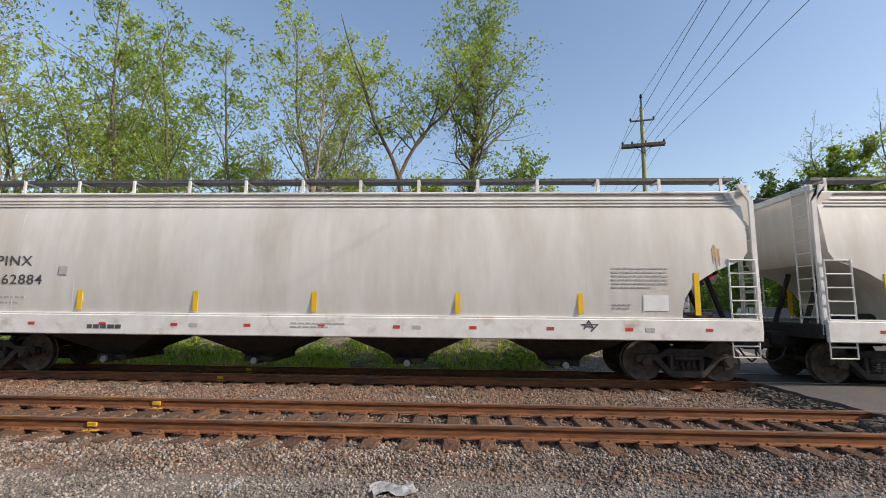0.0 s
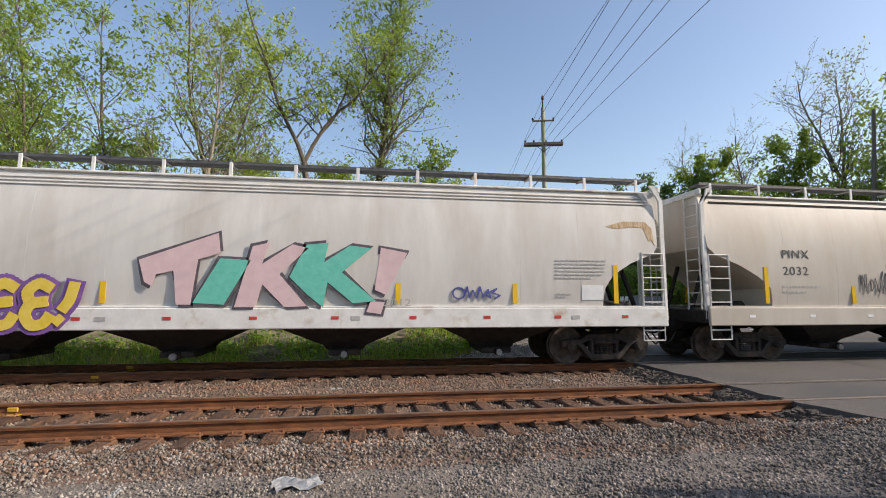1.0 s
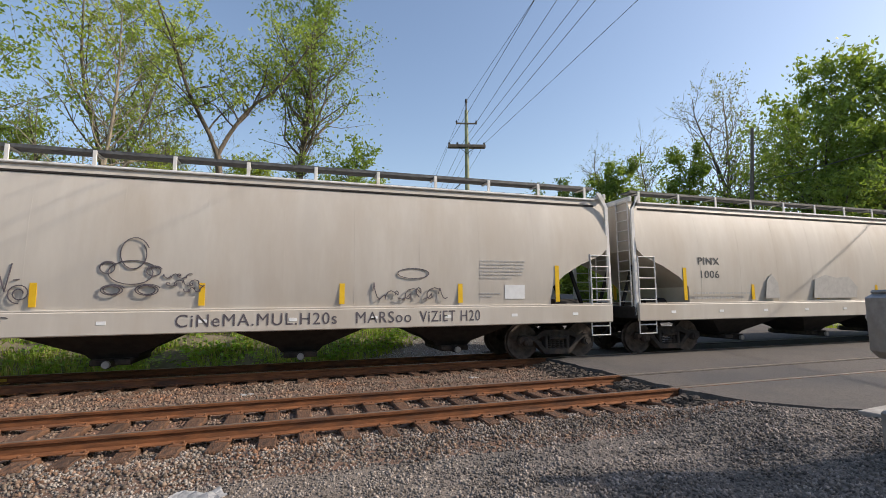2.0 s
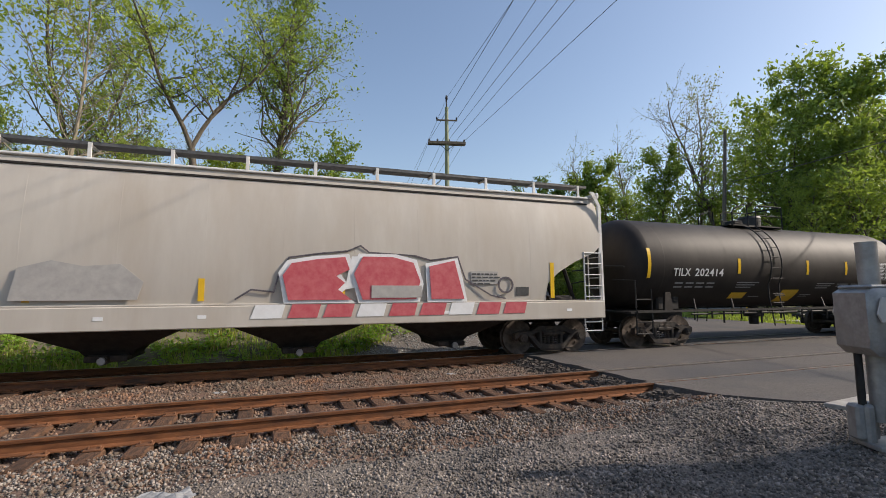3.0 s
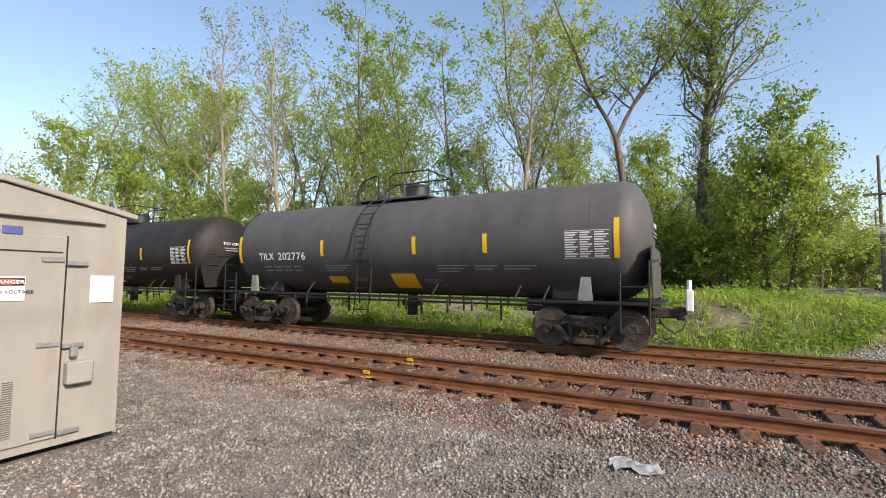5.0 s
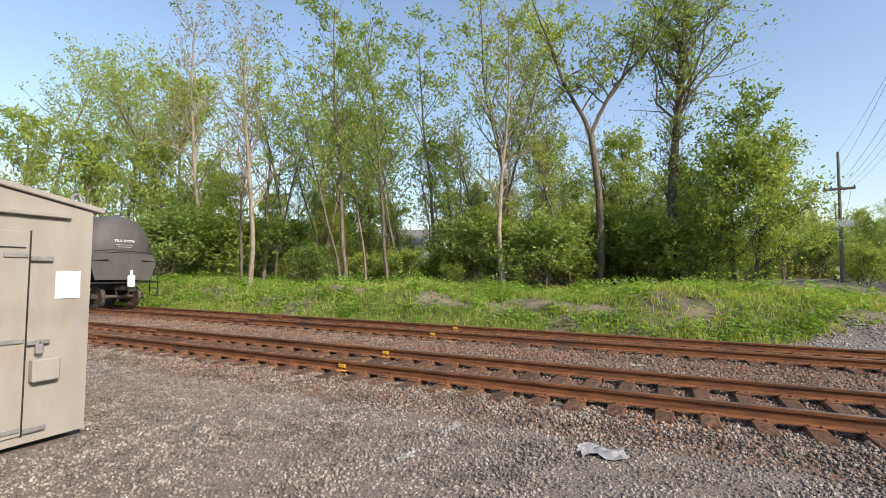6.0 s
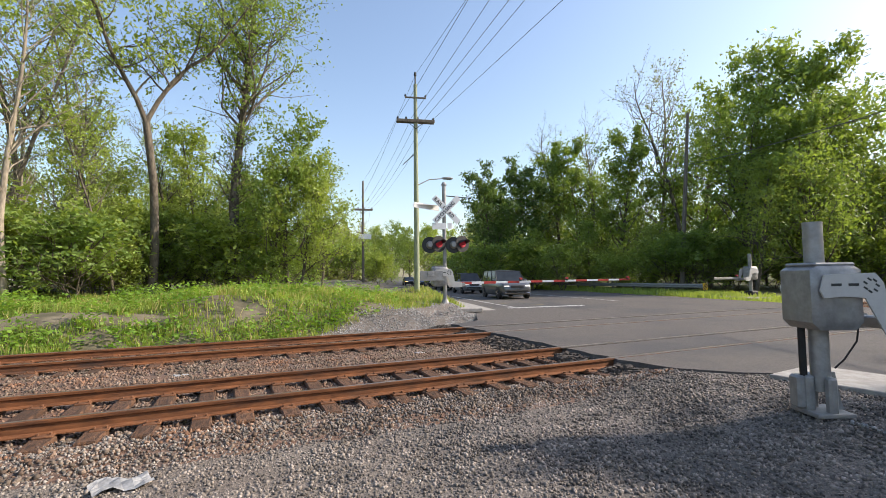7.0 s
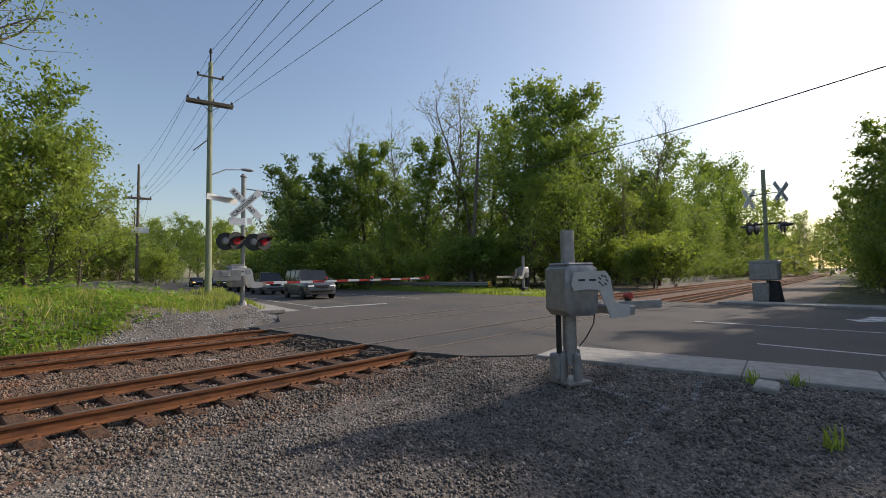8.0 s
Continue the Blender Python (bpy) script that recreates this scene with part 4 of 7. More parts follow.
def side_y(z):
    return -float(np.interp(z, [1.0, 1.475, 1.49, 1.6, 1.9, 2.2, 2.5, 2.95, 3.3, 3.7, 4.0], [1.582, 1.582, 1.51, 1.515, 1.54, 1.55, 1.55, 1.53, 1.50, 1.44, 1.375])) - 0.008


def wrap(ob, lift=0.0):
    """Lays a flat patch onto the bowed side."""
    low = min(v.co.z for v in ob.data.vertices) < 1.57
    for v in ob.data.vertices:
        v.co.y = (-1.586 if low else side_y(v.co.z)) - lift + (v.co.y + 1.57)
    return ob


def data_block(body, x, seed):
    wrap(bars("stencil", body, x, 2.55, 1.2, 6, 0.085, 0.035, INK_GREY, -1.57, seed))
    wrap(part("stencil", Shape().box((x + 0.95, -1.57, 1.78), (0.55, 0.006, 0.35)), WHITE, body, "pale painted panel"))
    wrap(bars("stencil", body, x, 1.74, 0.4, 2, 0.07, 0.03, INK_GREY, -1.57, seed + 1))


def train():
    h1, b1 = hopper_car("long dirty white covered hopper car with rust stains", WHITE_CAR, "ribbed")
    writing("lettering", "PINX", 0.24, INK, b1, on_side(-7.97, 2.55, -1.553), 1.1, 0.006)
    writing("lettering", "462884", 0.23, INK, b1, on_side(-7.99, 2.11, -1.556), 1.15, 0.006)
    wrap(bars("stencil", b1, -7.97, 1.80, 0.75, 2, 0.13, 0.045, INK_GREY))
    wrap(part("stencil_frame", Shape().box((-6.28, -1.57, 2.43), (0.22, 0.004, 0.22)).box((-6.28, -1.575, 2.43), (0.18, 0.004, 0.18)), INK_GREY, b1))
    data_block(b1, 6.55, 3)
    bars("sill_lettering", b1, -5.52, 1.14, 1.1, 1, 0.1, 0.09, INK, -1.585, 5)
    bars("sill_lettering", b1, -0.71, 1.26, 1.2, 2, 0.08, 0.03, INK_GREY, -1.585, 6)
    wrap(flat("rust_stain", b1, [(8.78, 3.0), (8.84, 3.1), (8.9, 3.0), (8.95, 3.02), (8.94, 2.62), (8.91, 2.85), (8.87, 2.5), (8.83, 2.8), (8.8, 2.66)], RUST_RUN, label="running rust stain"))
    scribble("scribble", b1, [(5.9, 1.2), (6.0, 1.38), (6.1, 1.22), (5.85, 1.3), (6.2, 1.3), (6.05, 1.15)], 0.012, SPRAY_BLACK, -1.59)
    CARS.append((h1, -10.17))

    h2, b2 = hopper_car("white covered hopper car sprayed with large graffiti letters", WHITE_CAR, "ribbed")
    wrap(part("stencil_ground", Shape().box((-7.38, -1.567, 2.73), (0.95, 0.004, 0.28)), PALE_PANEL, b2))
    writing("lettering", "PINX", 0.22, INK, b2, on_side(-7.79, 2.63, -1.556), 1.1, 0.006)
    writing("lettering", "462510", 0.22, INK, b2, on_side(-7.83, 2.23, -1.556), 1.15, 0.006)
    wrap(bars("stencil", b2, -7.9, 1.88, 0.95, 2, 0.14, 0.05, INK_GREY))
    wrap(part("stencil_frame", Shape().box((-6.08, -1.57, 2.70), (0.22, 0.004, 0.22)), INK_GREY, b2))
    data_block(b2, 6.85, 9)
    wrap(flat("rust_stain", b2, [(8.2, 3.42), (8.7, 3.56), (9.3, 3.56), (9.45, 3.4), (8.9, 3.42), (8.5, 3.36)], RUST_RUN, label="running rust stain"))
    wrap(flat("rust_stain", b2, [(9.2, 3.42), (9.45, 3.4), (9.5, 2.95), (9.42, 3.1), (9.35, 3.05)], RUST_RUN))
    # yellow bubble letters with a purple outline
    def bend(pts, n=5):
        """A smooth line through pts."""
        out = []
        for i in range(len(pts) - 1):
            a, b, c, d = pts[max(i - 1, 0)], pts[i], pts[i + 1], pts[min(i + 2, len(pts) - 1)]
            for k in range(n):
                f = k / n
                out.append(tuple(0.5 * (2 * b[j] + (c[j] - a[j]) * f + (2 * a[j] - 5 * b[j] + 4 * c[j] - d[j]) * f * f + (3 * b[j] - a[j] - 3 * c[j] + d[j]) * f ** 3) for j in (0, 1)))
        return out + [pts[-1]]
    ess = [(0.24, 0.36), (0.02, 0.42), (-0.2, 0.34), (-0.18, 0.12), (0.08, 0.02), (0.22, -0.16), (0.14, -0.38), (-0.1, -0.40), (-0.24, -0.32)]
    ee = [(0.22, 0.34), (0.0, 0.42), (-0.22, 0.26), (-0.14, 0.06), (0.14, 0.06), (-0.14, 0.0), (-0.24, -0.2), (-0.1, -0.40), (0.14, -0.38), (0.26, -0.24)]
    marks = [(ess, -6.06), (ess, -5.42), (ee, -4.78), (ee, -4.14), ([(0.14, 0.40), (0.06, 0.1), (-0.06, -0.08)], -3.62), ([(-0.16, -0.30), (-0.12, -0.33)], -3.62)]
    for y, r, m, nm, lb in ((-1.586, 0.185, SPRAY_PURPLE, "graffiti_outline", "purple sprayed outline"), (-1.607, 0.105, SPRAY_YELLOW, "graffiti_letter", "yellow sprayed bubble letter")):
        for k, (pts, cx) in enumerate(marks):
            scribble(nm, b2, bend([(cx + q * 0.86, 1.49 + z) for q, z in pts]), r, m, y - 0.0011 * k, lb)
    for pts in ([(-7.0, 1.52), (-6.9, 1.6), (-6.85, 1.42), (-6.78, 1.58)], [(-6.72, 1.45), (-6.6, 1.6), (-6.55, 1.45), (-6.68, 1.5), (-6.5, 1.62), (-6.46, 1.42)]):
        scribble("purple_tag", b2, bend(pts), 0.014, SPRAY_PURPLE, -1.592, "purple sprayed tag")
    # tall pink and teal letters
    def quad(name, pts, m, lift):
        pts = [(-2.33 + (x + 1.25) * 0.86, 1.28 + (z - 1.36) * 1.1) for x, z in pts]
        return wrap(flat(name, b2, pts, m, label="pink sprayed letter" if m is SPRAY_PINK else "teal sprayed letter" if m is SPRAY_TEAL else ""), lift)
    letters = (
        ([(-1.25, 2.40), (0.55, 2.95), (0.62, 2.55), (0.10, 2.42), (-0.02, 1.55), (-0.35, 1.55), (-0.45, 2.20), (-0.85, 2.12), (-0.92, 1.90), (-1.1, 1.98)], SPRAY_PINK),
        ([(0.62, 2.45), (1.35, 2.42), (0.75, 1.55), (0.02, 1.58)], SPRAY_TEAL),
        ([(1.38, 2.70), (1.80, 2.78), (1.62, 2.35), (2.35, 2.75), (2.75, 2.68), (2.05, 2.15), (2.75, 1.52), (2.2, 1.5), (1.65, 1.95), (1.5, 1.5), (1.0, 1.5)], SPRAY_PINK),
        ([(2.7, 2.75), (3.25, 2.8), (3.15, 2.4), (3.8, 2.75), (4.35, 2.7), (3.6, 2.2), (4.5, 1.62), (3.9, 1.58), (3.25, 2.0), (3.15, 1.5), (2.75, 1.75), (2.3, 2.1)], SPRAY_TEAL),
        ([(4.6, 2.72), (5.3, 2.62), (4.75, 1.75), (4.45, 1.85)], SPRAY_PINK),
        ([(4.35, 1.62), (4.72, 1.60), (4.62, 1.36), (4.25, 1.40)], SPRAY_PINK),
    )
    for pts, m in letters:
        cx, cz = sum(p[0] for p in pts) / len(pts), sum(p[1] for p in pts) / len(pts)
        grown = [(x + 0.06 * math.copysign(1, x - cx), z + 0.05 * math.copysign(1, z - cz)) for x, z in pts]
        quad("graffiti_outline", grown, SPRAY_BLACK, 0.004)
        quad("graffiti_letter", pts, m, 0.012)
    writing("graffiti_date", "2012", 0.16, SPRAY_GREY, b2, on_side(2.78, 1.46, -1.59), 1.25, 0.004)
    # blue tag
    tag = [(6.55 - 0.55 + 0.14 * math.cos(a), 1.75 + 0.13 * math.sin(a)) for a in np.linspace(0, 6.0, 12)]
    tag += [(6.2, 1.9), (6.25, 1.65), (6.33, 1.82), (6.42, 1.64), (6.5, 1.9), (6.58, 1.66), (6.7, 1.84), (6.75, 1.64), (6.62, 1.74), (6.9, 1.86), (6.8, 1.76), (6.98, 1.7), (6.85, 1.62)]
    scribble("blue_tag", b2, [(x - 1.5, z) for x, z in tag], 0.018, SPRAY_BLUE, -1.55, "blue sprayed tag")
    CARS.append((h2, 10.69))

    h3, b3 = hopper_car("beige covered hopper car with black scribbled graffiti", BEIGE_CAR, "plain", 20.1)
    writing("lettering", "PINX", 0.22, INK, b3, on_side(-7.82, 2.70, -1.549), 1.1, 0.004)
    writing("lettering", "2032", 0.22, INK, b3, on_side(-7.82, 2.26, -1.554), 1.15, 0.004)
    wrap(bars("stencil", b3, -7.85, 1.95, 1.0, 2, 0.14, 0.05, INK_GREY))
    r = random.Random(4)
    def tagline(x0, z0, n, w, h, rr=0.008, y=-1.568, loop=0.75):
        """A run of looping hand strokes with short breaks."""
        pts = []
        for i in range(n * 8):
            a = i * 0.785
            if i % 8 == 0:
                up, wd = r.uniform(0.45, 1.0), r.uniform(0.3, 1.3)
            pts.append((x0 + w * i / (n * 8) + loop * wd * w / n * 0.5 * math.cos(a), z0 + h * 0.5 * up * (1 + math.sin(a * (1 if i % 16 < 8 else -1)))))
            if len(pts) > 10 and r.random() < 0.14:
                scribble("black_tag", b3, pts, rr, SPRAY_BLACK, y, "black sprayed scribble")
                pts = []
        if len(pts) > 1:
            scribble("black_tag", b3, pts, rr, SPRAY_BLACK, y, "black sprayed scribble")

    def strokes(x0, z0, w, h, rows):
        for row in rows:
            scribble("black_tag", b3, [(x0 + w * p, z0 + h * q) for p, q in row], 0.009, SPRAY_BLACK, -1.568, "black sprayed scribble")

    strokes(-5.5, 1.72, 1.25, 0.62, (((0.02, 0.9), (0.05, 0.25), (0.07, 0.9), (0.16, 0.15), (0.17, 0.95)), ((0.3, 0.7), (0.25, 0.45), (0.28, 0.2), (0.35, 0.4), (0.31, 0.7)),
                                     ((0.40, 0.75), (0.46, 0.15), (0.60, 1.05)), ((0.55, 0.1), (0.68, 1.0), (0.72, 0.2), (0.56, 0.45)), ((0.9, 0.7), (0.78, 0.6), (0.95, 0.3), (0.78, 0.15), (1.0, 0.12))))
    strokes(-4.05, 1.72, 0.85, 0.62, (((0.0, 0.8), (0.15, 0.1), (0.3, 0.95)), ((0.35, 0.1), (0.38, 0.9), (0.55, 0.7), (0.4, 0.45), (0.6, 0.05)), ((0.65, 0.1), (0.68, 0.95), (0.85, 0.15), (0.95, 1.0)), ((1.0, 0.5), (1.1, 0.52))))
    scribble("black_tag", b3, [(-3.1 + (0.06 + 0.012 * a) * math.cos(a), 1.78 + (0.06 + 0.012 * a) * math.sin(a)) for a in np.linspace(0, 11, 24)], 0.009, SPRAY_BLACK, -1.568)
    tagline(-0.78, 2.08, 4, 0.55, 0.13)
    tagline(-0.7, 1.92, 5, 0.7, 0.13)
    tagline(-0.4, 1.80, 4, 0.4, 0.11)
    tagline(3.45, 1.62, 7, 1.85, 0.40, 0.010)
    scribble("black_tag", b3, [(4.45 + 0.38 * math.cos(a), 2.22 + 0.12 * math.sin(a)) for a in np.linspace(0.3, 6.6, 18)], 0.009, SPRAY_BLACK, -1.568)
    tagline(-4.46, 1.20, 8, 1.2, 0.22, 0.007, -1.592)
    for words, x0, w in (("CiNeMA.MUL.H20s", -0.51, 3.2), ("MARSoo", 3.09, 1.3), ("ViZiET H20", 4.6, 1.52)):
        t = writing("black_tag", words, 0.26, SPRAY_BLACK, b3, on_side(x0, 1.09, -1.585))
        t.data.transform(Matrix.Diagonal((w / max(v.co.x for v in t.data.vertices), 1, 1, 1)))
        tagged(t, "black hand lettering along the sill")
    # a sprayed drawing, kept to plain loops
    for cx, cz, ra, rb, n in ((-1.3, 2.18, 0.46, 0.26, 7), (-1.28, 2.56, 0.27, 0.34, 7), (-1.62, 1.84, 0.22, 0.11, 14), (-1.02, 1.84, 0.24, 0.12, 14), (-1.72, 2.28, 0.15, 0.13, 9), (-0.92, 2.22, 0.15, 0.11, 9)):
        scribble("sprayed_loop", b3, [(cx + ra * math.cos(a) * (1 - a / 30), cz + rb * math.sin(a) * (1 - a / 40)) for a in np.linspace(0.4, n, 3 * n)], 0.009, SPRAY_BLACK, -1.568, "black sprayed loops")
    data_block(b3, 6.15, 21)
    CARS.append((h3, 31.585))

    h4, b4 = hopper_car("beige covered hopper car with red graffiti along the bottom", BEIGE_CAR, "plain", 20.1)
    writing("lettering", "PINX", 0.22, INK, b4, on_side(-7.81, 2.56, -1.552), 1.1, 0.004)
    writing("lettering", "1006", 0.22, INK, b4, on_side(-7.78, 2.17, -1.555), 1.15, 0.004)
    wrap(bars("stencil", b4, -8.05, 1.72, 2.15, 2, 0.14, 0.05, INK_GREY))
    for pts in ([(-4.1, 1.55), (-4.0, 2.1), (-3.8, 2.3), (-3.55, 2.05), (-3.5, 1.55)], [(-2.0, 1.55), (-1.9, 2.15), (-1.4, 2.3), (-0.9, 2.2), (-0.3, 2.25), (0.1, 1.9), (0.0, 1.55)]):
        wrap(flat("faded_graffiti", b4, pts, SPRAY_GREY, label="faded grey graffiti"))
    red = (
        [(0.75, 1.52), (0.62, 2.05), (0.8, 2.32), (1.35, 2.42), (1.95, 2.48), (2.05, 2.2), (1.75, 2.05), (1.95, 1.9), (1.8, 1.75), (2.1, 1.52)],
        [(2.35, 1.52), (2.15, 2.1), (2.35, 2.5), (3.05, 2.5), (3.55, 2.38), (3.72, 1.95), (3.62, 1.52)],
        [(4.0, 1.52), (3.95, 2.3), (4.6, 2.45), (4.72, 2.0), (4.85, 1.52)])
    for pts in red:
        cx, cz = sum(p[0] for p in pts) / len(pts), sum(p[1] for p in pts) / len(pts)
        wrap(flat("graffiti_outline", b4, [(x + 0.09 * math.copysign(1, x - cx), z + 0.07 * math.copysign(1, z - cz)) for x, z in pts], WHITE), 0.004)
        wrap(flat("graffiti_letter", b4, pts, SPRAY_RED, label="red sprayed letter"), 0.030)
    for pts in ([(1.95, 1.75), (2.25, 1.8), (2.35, 2.5), (2.1, 2.5)], [(1.5, 1.95), (1.95, 1.85), (1.95, 1.98), (1.5, 2.1)], [(2.6, 1.9), (2.85, 1.95), (2.8, 2.1), (2.6, 2.08)]):
        wrap(flat("graffiti_stroke", b4, pts, WHITE), 0.040)
    wrap(flat("paint_over", b4, [(2.55, 1.56), (3.75, 1.56), (3.75, 1.84), (2.55, 1.84)], SPRAY_GREY, label="grey painted-over panel"), 0.044)
    scribble("graffiti_outline", b4, [(-0.3, 1.55), (0.0, 1.75), (0.45, 1.7), (0.55, 2.1), (0.75, 2.45), (1.4, 2.55), (2.0, 2.62), (2.3, 2.75), (2.5, 2.6), (3.6, 2.55), (4.0, 2.45), (4.7, 2.55), (4.9, 2.0), (5.6, 1.6), (6.0, 1.52)], 0.018, SPRAY_BLACK, -1.57)
    for i in range(9):
        x = 0.0 + i * 0.74
        part("sill_graffiti", Shape().prism([(x, 1.14), (x + 0.62, 1.14), (x + 0.70, 1.43), (x + 0.1, 1.43)], -1.592, -1.582), SPRAY_RED if i % 3 else WHITE, b4, "red spray over the sill")
    wrap(flat("paint_over", b4, [(5.05, 1.88), (5.8, 1.88), (5.8, 2.2), (5.05, 2.2)], SPRAY_GREY), 0.014)
    wrap(bars("stencil", b4, 5.98, 2.13, 0.66, 4, 0.08, 0.035, INK, -1.59, 30))
    scribble("sprayed_ring", b4, [(6.02 + 0.2 * math.cos(a), 1.86 + 0.19 * math.sin(a)) for a in np.linspace(0, 6.4, 18)], 0.025, SPRAY_BLACK, -1.57, "black sprayed ring")
    wrap(part("stencil", Shape().box((7.42, -1.57, 1.70), (0.38, 0.006, 0.22)), INK, b4))
    for o in b4.children:
        if o.name.split(".")[0] in ("graffiti_outline", "graffiti_letter", "graffiti_stroke", "paint_over", "sprayed_ring", "sill_graffiti"):
            o.location.x = 0.9
        if o.name.startswith("faded_graffiti"):
            o.location.x = -1.15
    CARS.append((h4, 52.445))

    t1, s1 = tank_car("black tank car with yellow stripes and white lettering", TANK_BLACK, "TILX 202414", True)
    CARS.append((t1, 70.37))
    t2, s2 = tank_car("dark grey tank car at the end of the train", TANK_GREY, "TILX 202776", False)
    eot = Shape().box((7.5, -0.1, 1.15), (0.16, 0.26, 0.5), 0.03).tube([(7.5, -0.1, 1.4), (7.5, -0.1, 1.62)], 0.05, 8)
    part("end_marker", eot, WHITE, t2, "white end-of-train marker lamp")
    CARS.append((t2, 85.57))


train()

# place of the first car's rear end along the track, by the second
TRAIN = [(0.0, 6.9), (0.5, -3.24), (1.0, -13.23), (1.5, -23.21), (2.0, -33.25), (2.75, -48.32), (3.5, -63.4), (4.0, -73.47), (4.5, -83.54), (4.7, -87.57), (5.25, -98.65), (5.8, -109.7), (6.5, -123.8), (8.0, -154.0)]


# ---- trees and undergrowth ----
def make_tree(name, seed, height, radius, bark, leaf, first=0.35, limbs=14, angle=45, reach=0.32, twigs=5, leaves=6, size=0.17, spread=0.5, fork=0, lean=0.04, vine=0, split=0.5, wob=0.035):
    """A trunk with limbs and twigs, and a crown of single leaves gathered round the twigs. Built at the origin, kept as two meshes."""
    rng = np.random.default_rng(seed)
    wood, tips = Shape(), []

    def stem(p, d, length, r0, r1, n, wob, sides):
        pts, rr = [Vector(p)], [r0]
        d = Vector(d).normalized()
        for i in range(n):
            d = (d + Vector(rng.normal(0, wob, 3)) + Vector((0, 0, 0.06))).normalized()
            pts.append(pts[-1] + d * length / n)
            rr.append(r0 + (r1 - r0) * (i + 1) / n)
        wood.tube(pts, rr, sides, False)
        return pts, rr

    def limb(p, d, length, r):
        pts, rr = stem(p, d, length, r, r * 0.25, 5, 0.2, 5)
        for k in range(twigs):
            i = 1 + int(rng.integers(0, 5))
            q = pts[i]
            t = (Vector(d) * 0.6 + Vector(rng.normal(0, 0.55, 3)) + Vector((0, 0, 0.35))).normalized()
            ln = length * rng.uniform(0.25, 0.5)
            tp, _ = stem(q, t, ln, rr[i] * 0.5, 0.008, 3, 0.2, 4)
            tips.append((tp[-1], ln))
            tips.append((tp[2], ln * 0.8))
        tips.append((pts[-1], length * 0.3))

    trunks = []
    if fork:
        pts, rr = stem((0, 0, -0.3), (lean, 0, 1), height * split, radius, radius * 0.75, 6, 0.05, 8)
        for k in range(fork):
            a = k * 6.28318 / fork + 0.2
            trunks.append(stem(pts[-1], (0.42 * math.cos(a), 0.25 * math.sin(a), 1), height * (1.02 - split), radius * 0.6, 0.02, 8, 0.12, 6))
    else:
        trunks.append(stem((0, 0, -0.3), (lean, lean * 0.5, 1), height, radius, 0.025, 12, wob, 8))
    for pts, rr in trunks:
        m = len(pts) - 1
        for k in range(limbs):
            f = (first if not fork else 0.12) + (0.98 - first) * (k + rng.random()) / limbs
            f = min(f, 0.98)
            i = int(f * m)
            p = pts[i].lerp(pts[min(i + 1, m)], f * m - i)
            az = k * 2.4 + rng.uniform(-0.5, 0.5)
            el = radians(90 - angle * rng.uniform(0.7, 1.25))
            d = (math.cos(az) * math.cos(el), math.sin(az) * math.cos(el), math.sin(el))
            limb(p, d, height * reach * (1.15 - 0.75 * f) * rng.uniform(0.7, 1.2), max(0.02, rr[i] * 0.45))
    if vine:
        for k in range(vine):
            f = rng.uniform(0.12, 0.9)
            pts, rr = trunks[0]
            i = int(f * (len(pts) - 1))
            a = rng.uniform(0, 6.28)
            tp, _ = stem(pts[i], (math.cos(a) * 0.6, math.sin(a) * 0.6, 0.9), rng.uniform(0.8, 2.2), 0.02, 0.006, 4, 0.25, 4)
            if rng.random() < 0.5:
                tips.append((tp[-1], 0.8))
    me_w = mesh_of("trunk", wood, bark, 60)
    c = np.repeat(np.array([tuple(t[0]) for t in tips]), leaves, 0)
    s = np.repeat(np.array([max(0.25, t[1] * spread) for t in tips]), leaves)
    c = c + rng.normal(0, 0.5, c.shape) * s[:, None]
    n = len(c)
    u = rng.normal(size=(n, 3))
    u /= np.linalg.norm(u, axis=1)[:, None]
    w = np.cross(u, rng.normal(size=(n, 3)) + np.array([0, 0, 0.6]))
    w /= np.linalg.norm(w, axis=1)[:, None] + 1e-9
    k = size * rng.uniform(0.55, 1.25, (n, 1))
    nn = np.cross(u, w)
    v = np.stack([c - u * k, c - w * k * 0.45 + nn * k * 0.18, c + u * k, c + w * k * 0.45 + nn * k * 0.18], 1).reshape(-1, 3)
    me_l = raw_mesh("crown", v, np.arange(4 * n).reshape(-1, 4), leaf)
    return me_w, me_l, height


